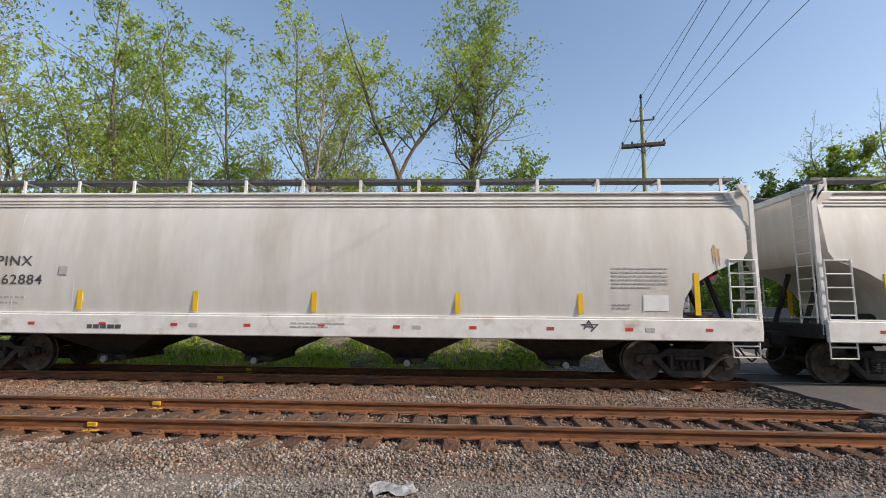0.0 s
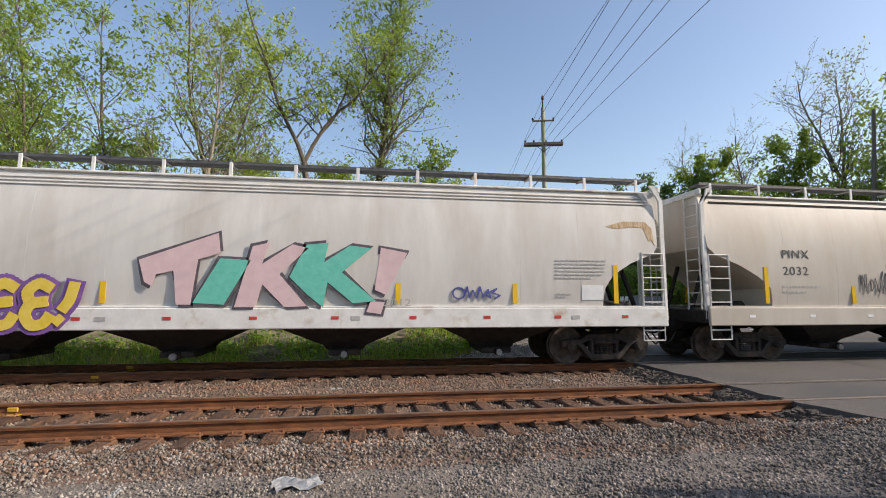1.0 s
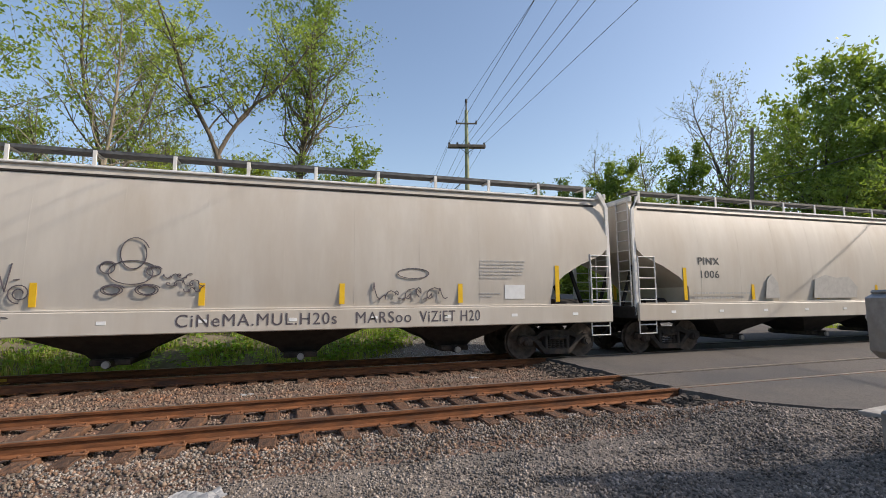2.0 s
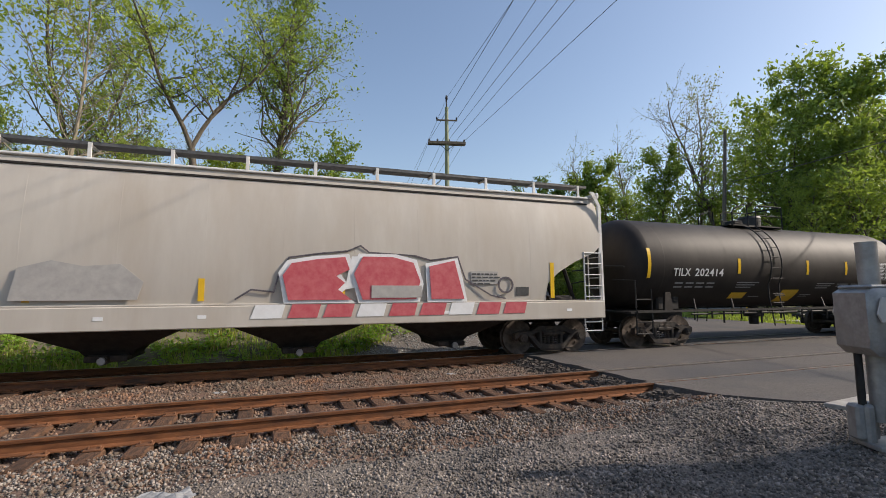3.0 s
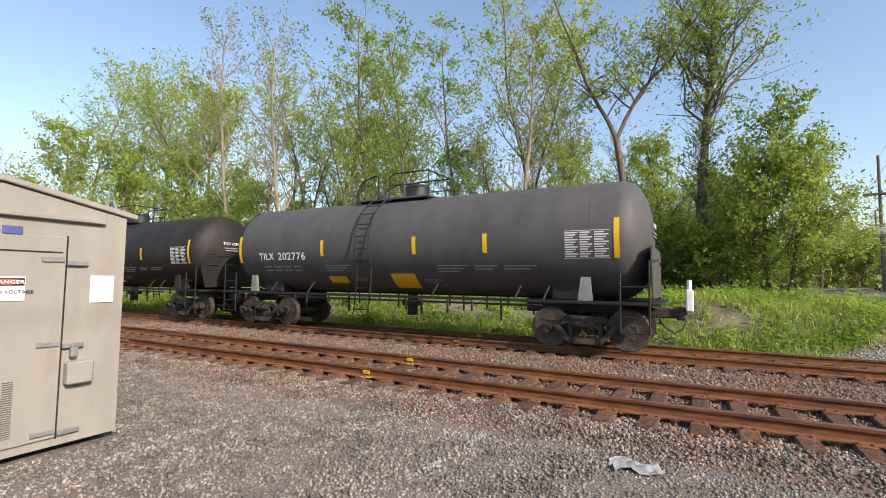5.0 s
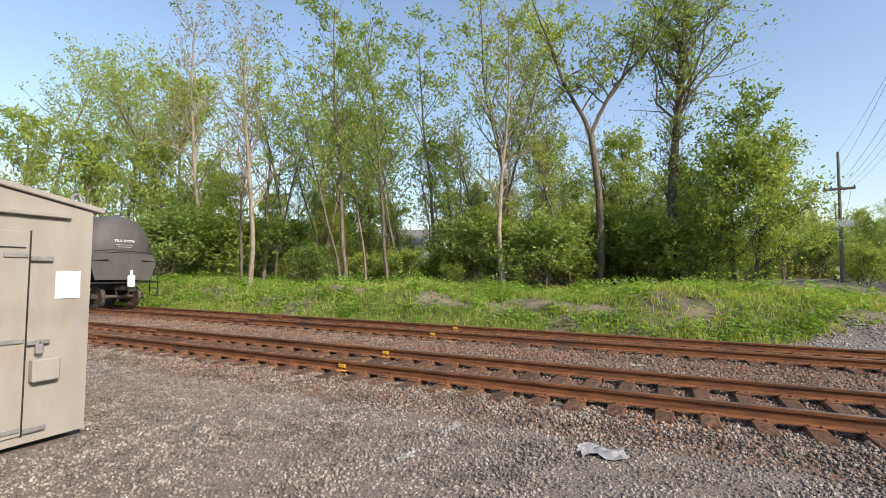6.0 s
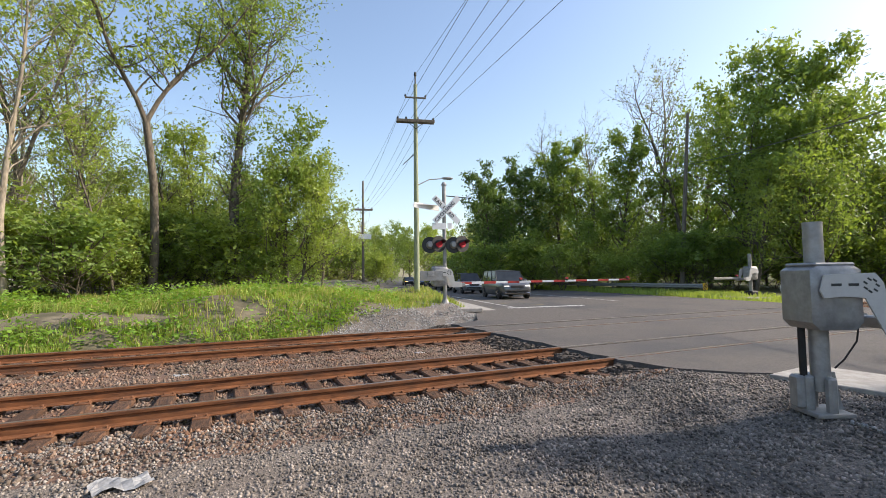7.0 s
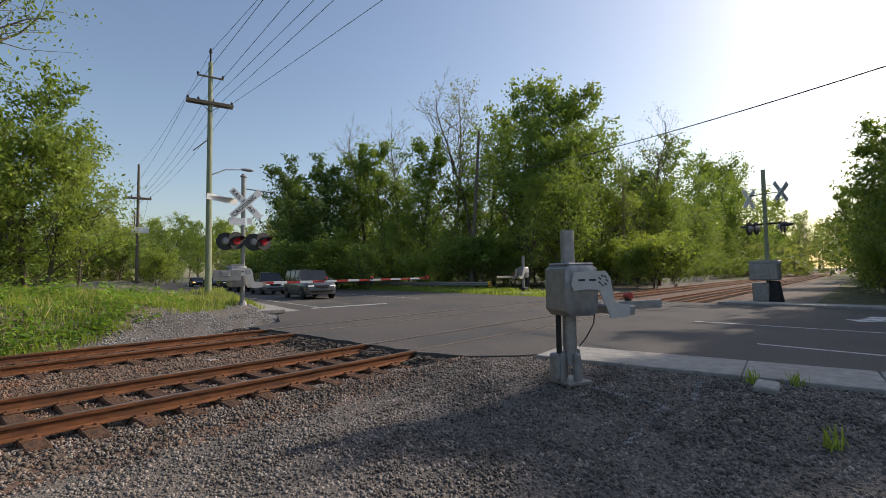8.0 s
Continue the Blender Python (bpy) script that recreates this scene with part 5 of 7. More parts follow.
TREES = {
    "tall": [make_tree("t", 11, 17, 0.17, BARK, LEAF_LIME, 0.34, 17, 42, 0.34, 8, 10, 0.13, 0.36, wob=0.07), make_tree("t", 12, 17, 0.15, BARK, LEAF_MID, 0.30, 18, 48, 0.32, 8, 10, 0.13, 0.36, lean=-0.05, wob=0.075),
             make_tree("t", 41, 17, 0.16, BARK, LEAF_LIME, 0.32, 16, 46, 0.36, 8, 9, 0.13, 0.34, lean=0.06, wob=0.08, fork=2, split=0.5)],
    "slim": [make_tree("t", 13, 16, 0.11, BARK, LEAF_LIME, 0.38, 16, 36, 0.28, 7, 8, 0.12, 0.36, wob=0.07), make_tree("t", 14, 16, 0.12, BARK, LEAF_MID, 0.36, 15, 40, 0.30, 7, 7, 0.12, 0.36, lean=-0.06, wob=0.075)],
    "budding": [make_tree("t", 15, 16, 0.17, BARK_PALE, LEAF_OLIVE, 0.30, 24, 42, 0.34, 9, 3, 0.10, 0.4, lean=-0.08, wob=0.07)],
    "bare": [make_tree("t", 16, 16, 0.18, BARK, LEAF_OLIVE, 0.40, 22, 38, 0.34, 10, 1, 0.09, 0.3, wob=0.07)],
    "fork": [make_tree("t", 17, 20, 0.24, BARK, LEAF_LIME, 0.4, 13, 46, 0.19, 8, 10, 0.13, 0.4, fork=2, split=0.5)],
    "vine": [make_tree("t", 18, 20, 0.33, BARK, LEAF_MID, 0.46, 34, 38, 0.33, 9, 11, 0.12, 0.38, vine=420, lean=0.03)],
    "leafy": [make_tree("t", 19, 10, 0.14, BARK, LEAF_MID, 0.10, 26, 54, 0.40, 8, 15, 0.13, 0.5, wob=0.06), make_tree("t", 20, 10, 0.13, BARK, LEAF_LIME, 0.12, 26, 52, 0.38, 8, 15, 0.125, 0.5, wob=0.06)],
    "lime": [make_tree("t", 21, 10, 0.13, BARK, LEAF_LIME, 0.14, 24, 52, 0.38, 8, 14, 0.125, 0.5, wob=0.06)],
    "maple": [make_tree("t", 22, 16, 0.28, BARK, LEAF_MID, 0.10, 36, 54, 0.36, 9, 17, 0.20, 0.5, wob=0.05), make_tree("t", 43, 16, 0.26, BARK, LEAF_MID, 0.12, 38, 48, 0.38, 9, 16, 0.19, 0.48, lean=0.03, wob=0.07)],
    "dark": [make_tree("t", 23, 13, 0.2, BARK, LEAF_DARK, 0.08, 34, 54, 0.36, 9, 15, 0.18, 0.5, wob=0.06), make_tree("t", 24, 13, 0.18, BARK, LEAF_MID, 0.07, 32, 52, 0.35, 9, 15, 0.17, 0.5, wob=0.06)],
    "shade": [make_tree("t", 28, 20, 0.4, BARK, LEAF_DARK, 0.12, 46, 52, 0.26, 8, 18, 0.34, 0.75)],
    "shrub": [make_tree("t", 25, 3.4, 0.04, BARK, LEAF_MID, 0.05, 11, 50, 0.62, 6, 9, 0.10, 0.5, fork=4, split=0.06), make_tree("t", 26, 3.2, 0.04, BARK, LEAF_LIME, 0.05, 11, 46, 0.62, 6, 9, 0.10, 0.5, fork=3, split=0.06),
              make_tree("t", 27, 3.6, 0.04, BARK, LEAF_MID, 0.05, 10, 50, 0.60, 6, 8, 0.10, 0.5, fork=4, split=0.06)],
}
TREE_WORDS = {
    "tall": "tall slender tree with open young spring leaves", "slim": "thin tall tree with sparse light green leaves", "budding": "pale-barked tree with fine twigs just budding",
    "bare": "nearly bare grey tree with fine branches", "fork": "tall tree with a dark forked trunk", "vine": "tall thick trunk wrapped in vines and twigs", "leafy": "full green leafy tree at the wood's edge",
    "lime": "bright yellow-green leafy young tree", "maple": "large broad tree in fresh green leaf", "dark": "dense dark green tree", "shade": "tall dense green tree beyond the sidewalk", "shrub": "low leafy green bush in the undergrowth"}
TREE_RNG = random.Random(8)


def plant(bearing, far, height, kind, group="woods"):
    x, y = -far * math.sin(radians(bearing)), far * math.cos(radians(bearing))
    w, l, h = TREE_RNG.choice(TREES[kind])
    s = height / h
    wide = s * TREE_RNG.uniform(0.9, 1.1) if kind != "shrub" else s * TREE_RNG.uniform(1.0, 1.5)
    t = thing("shrub" if kind == "shrub" else "tree", TREE_WORDS[kind], "bush" if kind == "shrub" else "tree", group="undergrowth" if kind == "shrub" else group)
    t.matrix_basis = pose(x, y, float(ground_z(x, y)) - 0.05, 0, 0, TREE_RNG.uniform(0, 360) if kind not in ("fork", "vine") else 0) @ Matrix.Diagonal((wide, wide, s, 1))
    for name, me in (("trunk", w), ("crown", l)):
        o = new(name, me)
        o.parent = t
    return t


# bearing to the left of straight across the tracks, range, height, kind
WOOD_A = (
    (48.6, 31, 16.3, 'budding'),
    (47.1, 36, 15.7, 'tall'),
    (44.4, 40, 20.4, 'slim'),
    (37.8, 31, 18.1, 'tall'),
    (40.6, 38, 21.1, 'slim'),
    (32.8, 29, 15.4, 'tall'),
    (30.9, 40, 23.3, 'slim'),
    (26.6, 45, 24.0, 'tall'),
    (20.8, 33, 20.6, 'slim'),
    (18.6, 27, 16.6, 'budding'),
    (17.2, 38, 22.5, 'tall'),
    (11.2, 40, 19.0, 'slim'),
    (7.7, 30, 19.7, 'fork'),
    (-0.3, 30, 21.0, 'vine'),
    (-6.1, 29, 9.8, 'leafy'),
    (-7.4, 27.8, 7.6, 'lime'),
    (-4.0, 28.5, 7.4, 'lime'),
)
WOOD_B = (
    (-9.8, 28, 6.4, 'leafy'),
    (-2.9, 33, 7.5, 'leafy'),
    (4.3, 36, 10.5, 'leafy'),
    (12.4, 42, 13.1, 'lime'),
    (31.4, 34, 13.6, 'slim'),
    (35.5, 42, 13.8, 'leafy'),
    (24.9, 44, 14.1, 'lime'),
    (53.1, 45, 22.9, 'budding'),
    (58.1, 48, 17.8, 'tall'),
    (62.9, 55, 20.8, 'slim'),
    (66.5, 60, 21.5, 'tall'),
    (68.0, 50, 13.7, 'lime'),
    (55.6, 60, 22.0, 'leafy'),
    (64.5, 48, 12.5, 'lime'),
    (60.6, 70, 26.3, 'tall'),
)
WOOD_C = (
    (-30.6, 58, 14.1, 'dark'),
    (-33.1, 60, 15.4, 'dark'),
    (-36.4, 66, 17.5, 'dark'),
    (-38.4, 62, 22.1, 'bare'),
    (-42.1, 60, 22.3, 'bare'),
    (-41.1, 64, 18.7, 'dark'),
    (-44.9, 58, 17.5, 'dark'),
    (-48.6, 58, 24.4, 'budding'),
    (-52.0, 56, 25.5, 'bare'),
    (-54.0, 60, 20.8, 'leafy'),
    (-57.8, 52, 20.4, 'maple'),
    (-62.0, 54, 21.2, 'maple'),
    (-62.9, 48, 14.1, 'maple'),
    (-58.0, 46, 10.6, 'lime'),
    (-66.5, 60, 17.8, 'leafy'),
)
WOOD_D = (
    (-68.2, 58, 10.3, 'lime'),
    (-71.2, 66, 20.7, 'bare'),
    (-73.2, 75, 19.4, 'leafy'),
    (-76.2, 95, 20.7, 'leafy'),
    (-78.8, 120, 24.1, 'maple'),
    (-80.7, 150, 27.7, 'leafy'),
    (-83.5, 220, 27.2, 'leafy'),
    (-85.7, 260, 24.9, 'leafy'),
    (-35.1, 50, 6.1, 'leafy'),
    (-41.8, 52, 7.0, 'dark'),
    (-48.6, 50, 6.2, 'leafy'),
    (-54.0, 50, 6.2, 'dark'),
    (-89.9, 60, 9.4, 'dark'),
    (-91.9, 44, 11.1, 'dark'),
    (-93.2, 38, 10.4, 'dark'),
)
WOOD_E = (
    (-12.0, 120, 13.3, 'leafy'),
    (-13.8, 140, 16.3, 'budding'),
    (-15.8, 150, 16.8, 'leafy'),
    (-17.9, 150, 17.9, 'leafy'),
    (-20.0, 160, 17.5, 'dark'),
    (-22.5, 150, 17.5, 'leafy'),
    (-25.1, 130, 14.0, 'leafy'),
    (-27.4, 120, 14.5, 'dark'),
    (-29.3, 90, 13.3, 'dark'),
)


for table in (WOOD_A, WOOD_B, WOOD_C, WOOD_D, WOOD_E):
    for row in table:
        plant(*row)
for i in range(52):                    # deeper rows of the wood behind the bank
    b = -1.2 + i * 1.5 + TREE_RNG.uniform(-0.8, 0.8)
    if 25.3 < b < 34.3:                  # a gap through which the house shows
        continue
    plant(b, TREE_RNG.uniform(44, 78), TREE_RNG.uniform(9, 15), TREE_RNG.choice(("tall", "slim", "slim", "budding", "lime", "tall", "bare", "leafy")))
for i in range(30):                    # leafy young growth between the trunks
    b = -1.2 + i * 1.75 + TREE_RNG.uniform(-0.8, 0.8)
    if not 23 < b < 32:
        plant(b, TREE_RNG.uniform(34, 56), TREE_RNG.uniform(4.5, 8.5), TREE_RNG.choice(("lime", "leafy", "lime")))
for i in range(15):                    # thin young stems among them
    plant(-0.2 + i * 3.5 + TREE_RNG.uniform(-0.8, 0.8), TREE_RNG.uniform(28.5, 40), TREE_RNG.uniform(9, 15), TREE_RNG.choice(("slim", "bare", "slim", "budding")))
for i in range(96):                    # undergrowth at its foot
    b = -6.2 + i * 0.9 + TREE_RNG.uniform(-0.6, 0.6)
    low = 24.3 < b < 34.8
    plant(b, TREE_RNG.uniform(27.5, 48) / max(0.55, math.cos(radians(b))) ** 0.5, TREE_RNG.choice((1.2, 1.7, 2.2) if low else (1.4, 2.0, 2.6, 3.0, 3.8, 4.6)), "shrub")
for i in range(22):                    # a second row behind the guard rail
    plant(-31.2 - i * 2.0 + TREE_RNG.uniform(-0.7, 0.7), TREE_RNG.uniform(62, 78), TREE_RNG.uniform(10, 14.5), TREE_RNG.choice(("dark", "leafy", "tall", "maple")))
for i in range(20):                    # bushes along the far bend of the road
    plant(-6.7 - i * 0.55 + TREE_RNG.uniform(-0.3, 0.3), TREE_RNG.uniform(70, 118), TREE_RNG.uniform(3, 7), "shrub")
for i in range(14):
    plant(-25.2 - i * 0.6, TREE_RNG.uniform(80, 105), TREE_RNG.uniform(3, 7), "shrub")
for i in range(26):                    # undergrowth beyond the guard rail
    plant(-30.2 - i * 1.75 + TREE_RNG.uniform(-0.6, 0.6), TREE_RNG.uniform(46, 56), TREE_RNG.uniform(2.5, 5), "shrub")
for x, y, h in ((29, -7.0, 16), (34.5, -8.0, 18.5), (28.5, -12.5, 15.5), (40, -9, 20), (29, -18, 16), (28.5, -24, 16), (34, -15, 18), (33, -22, 18)):   # trees beyond the road whose shade lies on the gravel
    plant(math.degrees(math.atan2(-x, y)), math.hypot(x, y), h, "shade")


for i in range(16):                    # trees closing the view at the far end of the road
    plant(-9.2 - i * 1.0, TREE_RNG.uniform(445, 475), TREE_RNG.uniform(34, 46), TREE_RNG.choice(("leafy", "lime", "maple")))


def far_woods():
    """The closed mass of distant trees all round, as loose foliage."""
    rng = np.random.default_rng(31)
    n = 90000
    b = np.radians(rng.uniform(-180, 180, n))
    r = rng.uniform(85, 135, n)
    c = np.c_[-r * np.sin(b), r * np.cos(b), np.zeros(n)]
    top = 9 + 2.5 * np.sin(b * 23) + 1.5 * np.sin(b * 61 + 1)
    c[:, 2] = rng.random(n) * top
    free = (c[:, 0] < road_left(c[:, 1]) - 3) | (c[:, 0] > road_right(c[:, 1]) + 3)
    free &= (np.abs(c[:, 1] - 10) > 9) | (np.hypot(c[:, 0], c[:, 1]) > 122)
    c = c[free]
    n = len(c)
    u = rng.normal(size=(n, 3))
    u /= np.linalg.norm(u, axis=1)[:, None]
    w = np.cross(u, rng.normal(size=(n, 3)))
    w /= np.linalg.norm(w, axis=1)[:, None]
    k = rng.uniform(0.35, 0.95, (n, 1))
    v = np.stack([c - u * k, c - w * k * 0.5, c + u * k, c + w * k * 0.5], 1).reshape(-1, 3)
    tagged(new("far_woods", raw_mesh("far_woods", v, np.arange(4 * n).reshape(-1, 4), LEAF_OLIVE)), "distant green woods closing the view", "woods", kind="stuff")


far_woods()
for b, r, h, kind in ((-84.6, 215, 20, "bare"), (-85.4, 240, 22, "budding"), (-86.2, 330, 28, "bare"), (-87.0, 345, 26, "leafy"), (-87.6, 335, 24, "budding"), (-88.2, 325, 26, "leafy"), (-88.9, 240, 20, "leafy"), (-86.6, 350, 18, "lime"), (-87.9, 350, 18, "lime"),
                      (-91.9, 44, 7.5, "dark"), (-92.6, 37, 8.0, "leafy"), (-94.0, 33, 8.5, "dark"), (-91.0, 58, 8.0, "dark"), (-90.4, 80, 9.0, "dark")):
    plant(b, r, h, kind)
for i in range(12):                    # bushes below them
    plant(-91.2 - 0.25 * (i % 4), 38 + i * 5.5, TREE_RNG.uniform(2.8, 4.2), "shrub")
for i in range(34):                    # the wood runs on beside the tracks
    x, y = 52 + i * 6.2, 19.5 + TREE_RNG.uniform(0, 7)
    plant(math.degrees(math.atan2(-x, y)), math.hypot(x, y), TREE_RNG.uniform(9, 14), TREE_RNG.choice(("leafy", "dark", "lime", "maple", "budding")))
    plant(math.degrees(math.atan2(-x - 3, 18.5)), math.hypot(x + 3, 18.5), TREE_RNG.uniform(2.5, 4.5), "shrub")
for i in range(14):
    x, y = 48 + i * 11, -4 - TREE_RNG.uniform(0, 4)
    plant(math.degrees(math.atan2(-x, y)), math.hypot(x, y), TREE_RNG.uniform(8, 12), "dark")


def blades(name, label, xy, h, material, wide=0.022):
    """Grass as single bent blades, one mesh."""
    rng = np.random.default_rng(len(xy) + 1)
    n = len(xy)
    z = ground_z(xy[:, 0], xy[:, 1]) - 0.02
    a = rng.uniform(0, 6.28, n)
    hh = h * rng.uniform(0.4, 1.4, n)
    b = np.c_[xy, z]
    side = np.c_[np.cos(a), np.sin(a), np.zeros(n)] * wide * rng.uniform(0.6, 1.4, (n, 1))
    bend = np.c_[-np.sin(a), np.cos(a), np.zeros(n)] * (hh * rng.uniform(-0.5, 0.5, n))[:, None]
    up = np.c_[np.zeros((n, 2)), hh]
    v = np.stack([b - side, b + side, b + up * 0.6 + bend * 0.4 + side * 0.7, b + up + bend], 1).reshape(-1, 3)
    return tagged(new(name, raw_mesh(name, v, np.arange(4 * n).reshape(-1, 4), material)), label, "grass", kind="stuff")


def bare_spots(x, y):
    """False where the bank is bare earth and stones."""
    ok = np.ones(np.shape(x), bool)
    for cx, cy, a, b in ((-4.9, 16.9, 1.7, 0.75), (-7.6, 16.6, 0.9, 0.5), (-2.3, 16.4, 0.8, 0.4), (-13.5, 17.2, 1.6, 0.6), (-21, 17.0, 1.5, 0.5), (0.6, 16.2, 0.6, 0.5)):
        ok &= ((x - cx) / a) ** 2 + ((y - cy) / b) ** 2 > 1 + 0.5 * np.sin(x * 5 + y * 3)
    return ok


def meadow():
    rng = np.random.default_rng(9)
    n = 130000
    x = rng.uniform(-42, 14, n)
    y = 14.3 + rng.random(n) ** 1.2 * 16
    keep = (x < road_left(y) - 0.4) & (y > 14.4 + np.clip((x - 2.0) * 0.62, 0, 5)) & (np.sin(x * 0.9) + np.sin(y * 1.7 + x * 0.6) + 0.8 * np.sin(x * 2.3) > -1.25) & bare_spots(x, y)
    blades("grass", "fresh green spring grass on the trackside bank", np.c_[x, y][keep], 0.24, GRASS, 0.016)
    k = rng.random(n) < 0.12
    blades("dry_grass", "dry straw-coloured grass among the green", np.c_[x, y][keep & k], 0.30, STRAW, 0.012)
    # broad-leaved weeds in patches
    k = 900
    cx, cy = rng.uniform(-40, 7, k), 14.6 + rng.random(k) ** 1.3 * 10
    tall = np.repeat(rng.uniform(0.15, 0.75, k), 70)
    c = np.repeat(np.c_[cx, cy], 70, 0)
    c += rng.normal(0, 0.24, c.shape)
    ok = (c[:, 1] > 14.5 + np.clip((c[:, 0] - 2.0) * 0.62, 0, 5)) & bare_spots(c[:, 0], c[:, 1])
    tall = tall[ok]
    c = c[ok]
    m = len(c)
    p = np.c_[c, ground_z(c[:, 0], c[:, 1]) + rng.random(m) ** 1.3 * tall]
    u = rng.normal(size=(m, 3)) * np.array([1, 1, 0.4])
    u /= np.linalg.norm(u, axis=1)[:, None]
    w = np.cross(u, np.array([0, 0, 1.0]) + rng.normal(0, 0.4, (m, 3)))
    s = rng.uniform(0.04, 0.09, (m, 1))
    v = np.stack([p - u * s, p - w * s * 0.6, p + u * s, p + w * s * 0.6], 1).reshape(-1, 3)
    tagged(new("weeds", raw_mesh("weeds", v, np.arange(4 * m).reshape(-1, 4), WEED)), "leafy green weeds along the bank", "weeds", kind="stuff")
    n = 26000
    y = rng.uniform(15, 70, n)
    x = road_right(y) + rng.uniform(0.3, 6, n)
    blades("verge_grass", "green verge beside the guard rail", np.c_[x, y], 0.3, GRASS, 0.03)
    c = np.repeat(np.array([(5.78, 0.28), (7.95, 0.75), (7.85, 1.25)]), 34, 0) + rng.normal(0, 0.055, (102, 2))
    blades("weed_tuft", "small green weed tufts in the gravel", c, 0.19, GRASS, 0.010)


meadow()


# ---- crossing signals and gates ----
def mechanism(parent, at, arm, arm_side, bands, cut=False):
    """A gate drive: rounded case on a post, slotted arm plates with a counterweight, and the arm."""
    mech = new("gate_mechanism")
    mech.parent, mech.matrix_basis = parent, at
    case = Shape()
    h, w, d = 0.84, 0.66, 0.62
    rows = []
    for y, g in ((-d / 2, 0.05), (-d / 2 + 0.04, 0.0), (d / 2 - 0.04, 0.0), (d / 2, 0.05)):
        a, b, c = w / 2 - g, h / 2 - g, 0.10
        rows.append([(x, y, z) for x, z in ((-a + c, -b), (a - c, -b), (a, -b + c), (a, b - c * 0.6), (a - c, b), (-a + c, b), (-a, b - c * 0.6), (-a, -b + c))])
    case.rings(rows)
    part("case", case, GALV, mech, "grey cast metal gate drive case", 40)
    part("lid", Shape().box((0, 0, h / 2 + 0.015), (w * 0.8, d * 0.9, 0.05), 0.02), GALV, mech)
    for y in (-d / 2 - 0.05, d / 2 + 0.05):
        pl = Shape().prism([(-0.28, 0.10), (-0.22, 0.30), (0.42, 0.32), (0.52, 0.20), (0.60, -0.22), (0.92, -0.26), (0.92, -0.46), (0.52, -0.48), (0.28, 0.0), (0.0, 0.02), (-0.24, 0.0)], y - 0.012, y + 0.012)
        arm_plate = part("arm_plate", pl, PALE_PANEL, mech, "pale slotted arm support plate")
        for k in range(2):
            part("slot", Shape().box((-0.08 + k * 0.22, y - 0.014, 0.17), (0.13, 0.006, 0.035)), BLACK, arm_plate)
        for k in range(7):
            a = k * 0.9
            part("hole", Shape().box((0.36 + 0.08 * math.cos(a), y - 0.014, 0.16 + 0.08 * math.sin(a)), (0.055, 0.006, 0.022), 0, Euler((0, 0.6, 0)).to_matrix()), BLACK, arm_plate)
    part("counterweight", Shape().box((-0.45, -d / 2 - 0.06, 0.1), (0.3, 0.08, 0.22), 0.02), GALV, mech) if not cut else None
    part("arm_clamp", Shape().box((0.92, 0, -0.36), (0.3, d + 0.1, 0.16), 0.02), GALV, mech)
    if cut:
        part("gate_arm", Shape().box((1.0 + arm / 2, -0.05, -0.30), (arm, 0.04, 0.15), 0.01), GALV, mech, "grey gate arm")
    else:
        n = bands
        for k in range(n):
            x0 = 0.9 + k * arm / n
            part("arm_band", Shape().box((x0 + arm / n / 2, 0, -0.30 + 0.004 * k), (arm / n, 0.035, 0.105 - 0.002 * k), 0.006), RED if k % 2 == 0 else WHITE, mech, "red reflective band" if k % 2 == 0 else "white reflective band")
    for x in ((1.25,) if cut else (arm * 0.45, arm * 0.72, arm + 0.8)):
        lamp_ = part("arm_lamp", Shape().box((x, 0, -0.19), (0.10, 0.10, 0.12), 0.02), BLACK, mech)
        part("lens", Shape().tube([(x, -0.07, -0.14), (x, 0.07, -0.14)], 0.055, 12), RED, lamp_, "red arm lamp", 40)
    return mech


def near_gate():
    g = thing("crossing_gate", "grey crossing gate drive on a steel post in the gravel", "crossing gate", pose(6.37, 3.22, -0.06, 0, 0, -25) @ Matrix.Diagonal((0.85, 0.85, 0.85, 1)))
    part("post", Shape().tube([(0, 0, 0.3), (0, 0, 2.58)], 0.115, 18), GALV, g, "grey steel post", 40)
    part("post_cap", Shape().tube([(0, 0, 2.58), (0, 0, 2.595)], 0.118, 18), GALV, g, "", 40)
    base = Shape().box((0, 0, 0.02), (0.5, 0.5, 0.06), 0.01)
    for a in range(4):
        base.prism([(0.09, 0.04), (0.28, 0.04), (0.24, 0.14), (0.17, 0.55), (0.09, 0.55)], -0.03, 0.03) if a == 0 else base.box((0.17 * math.cos(a * 1.5708), 0.17 * math.sin(a * 1.5708), 0.26), (0.12, 0.12, 0.5), 0.03)
    base.box((-0.24, 0.08, 0.28), (0.16, 0.2, 0.44), 0.03)
    part("base_casting", base, GALV, g, "finned cast base with a junction box")
    part("conduit", Shape().tube([(-0.20, 0.04, 0.35), (-0.20, 0.04, 1.2)], 0.045, 10), DARK_STEEL, g, "", 40)
    part("cable", Shape().tube([(0.3, -0.3, 1.25), (0.28, -0.28, 1.0), (0.17, -0.2, 0.75), (0.1, -0.12, 0.62)], 0.012, 6), RUBBER, g)
    mechanism(g, pose(-0.02, -0.10, 1.57), 1.0, 1, 0, True)


near_gate()


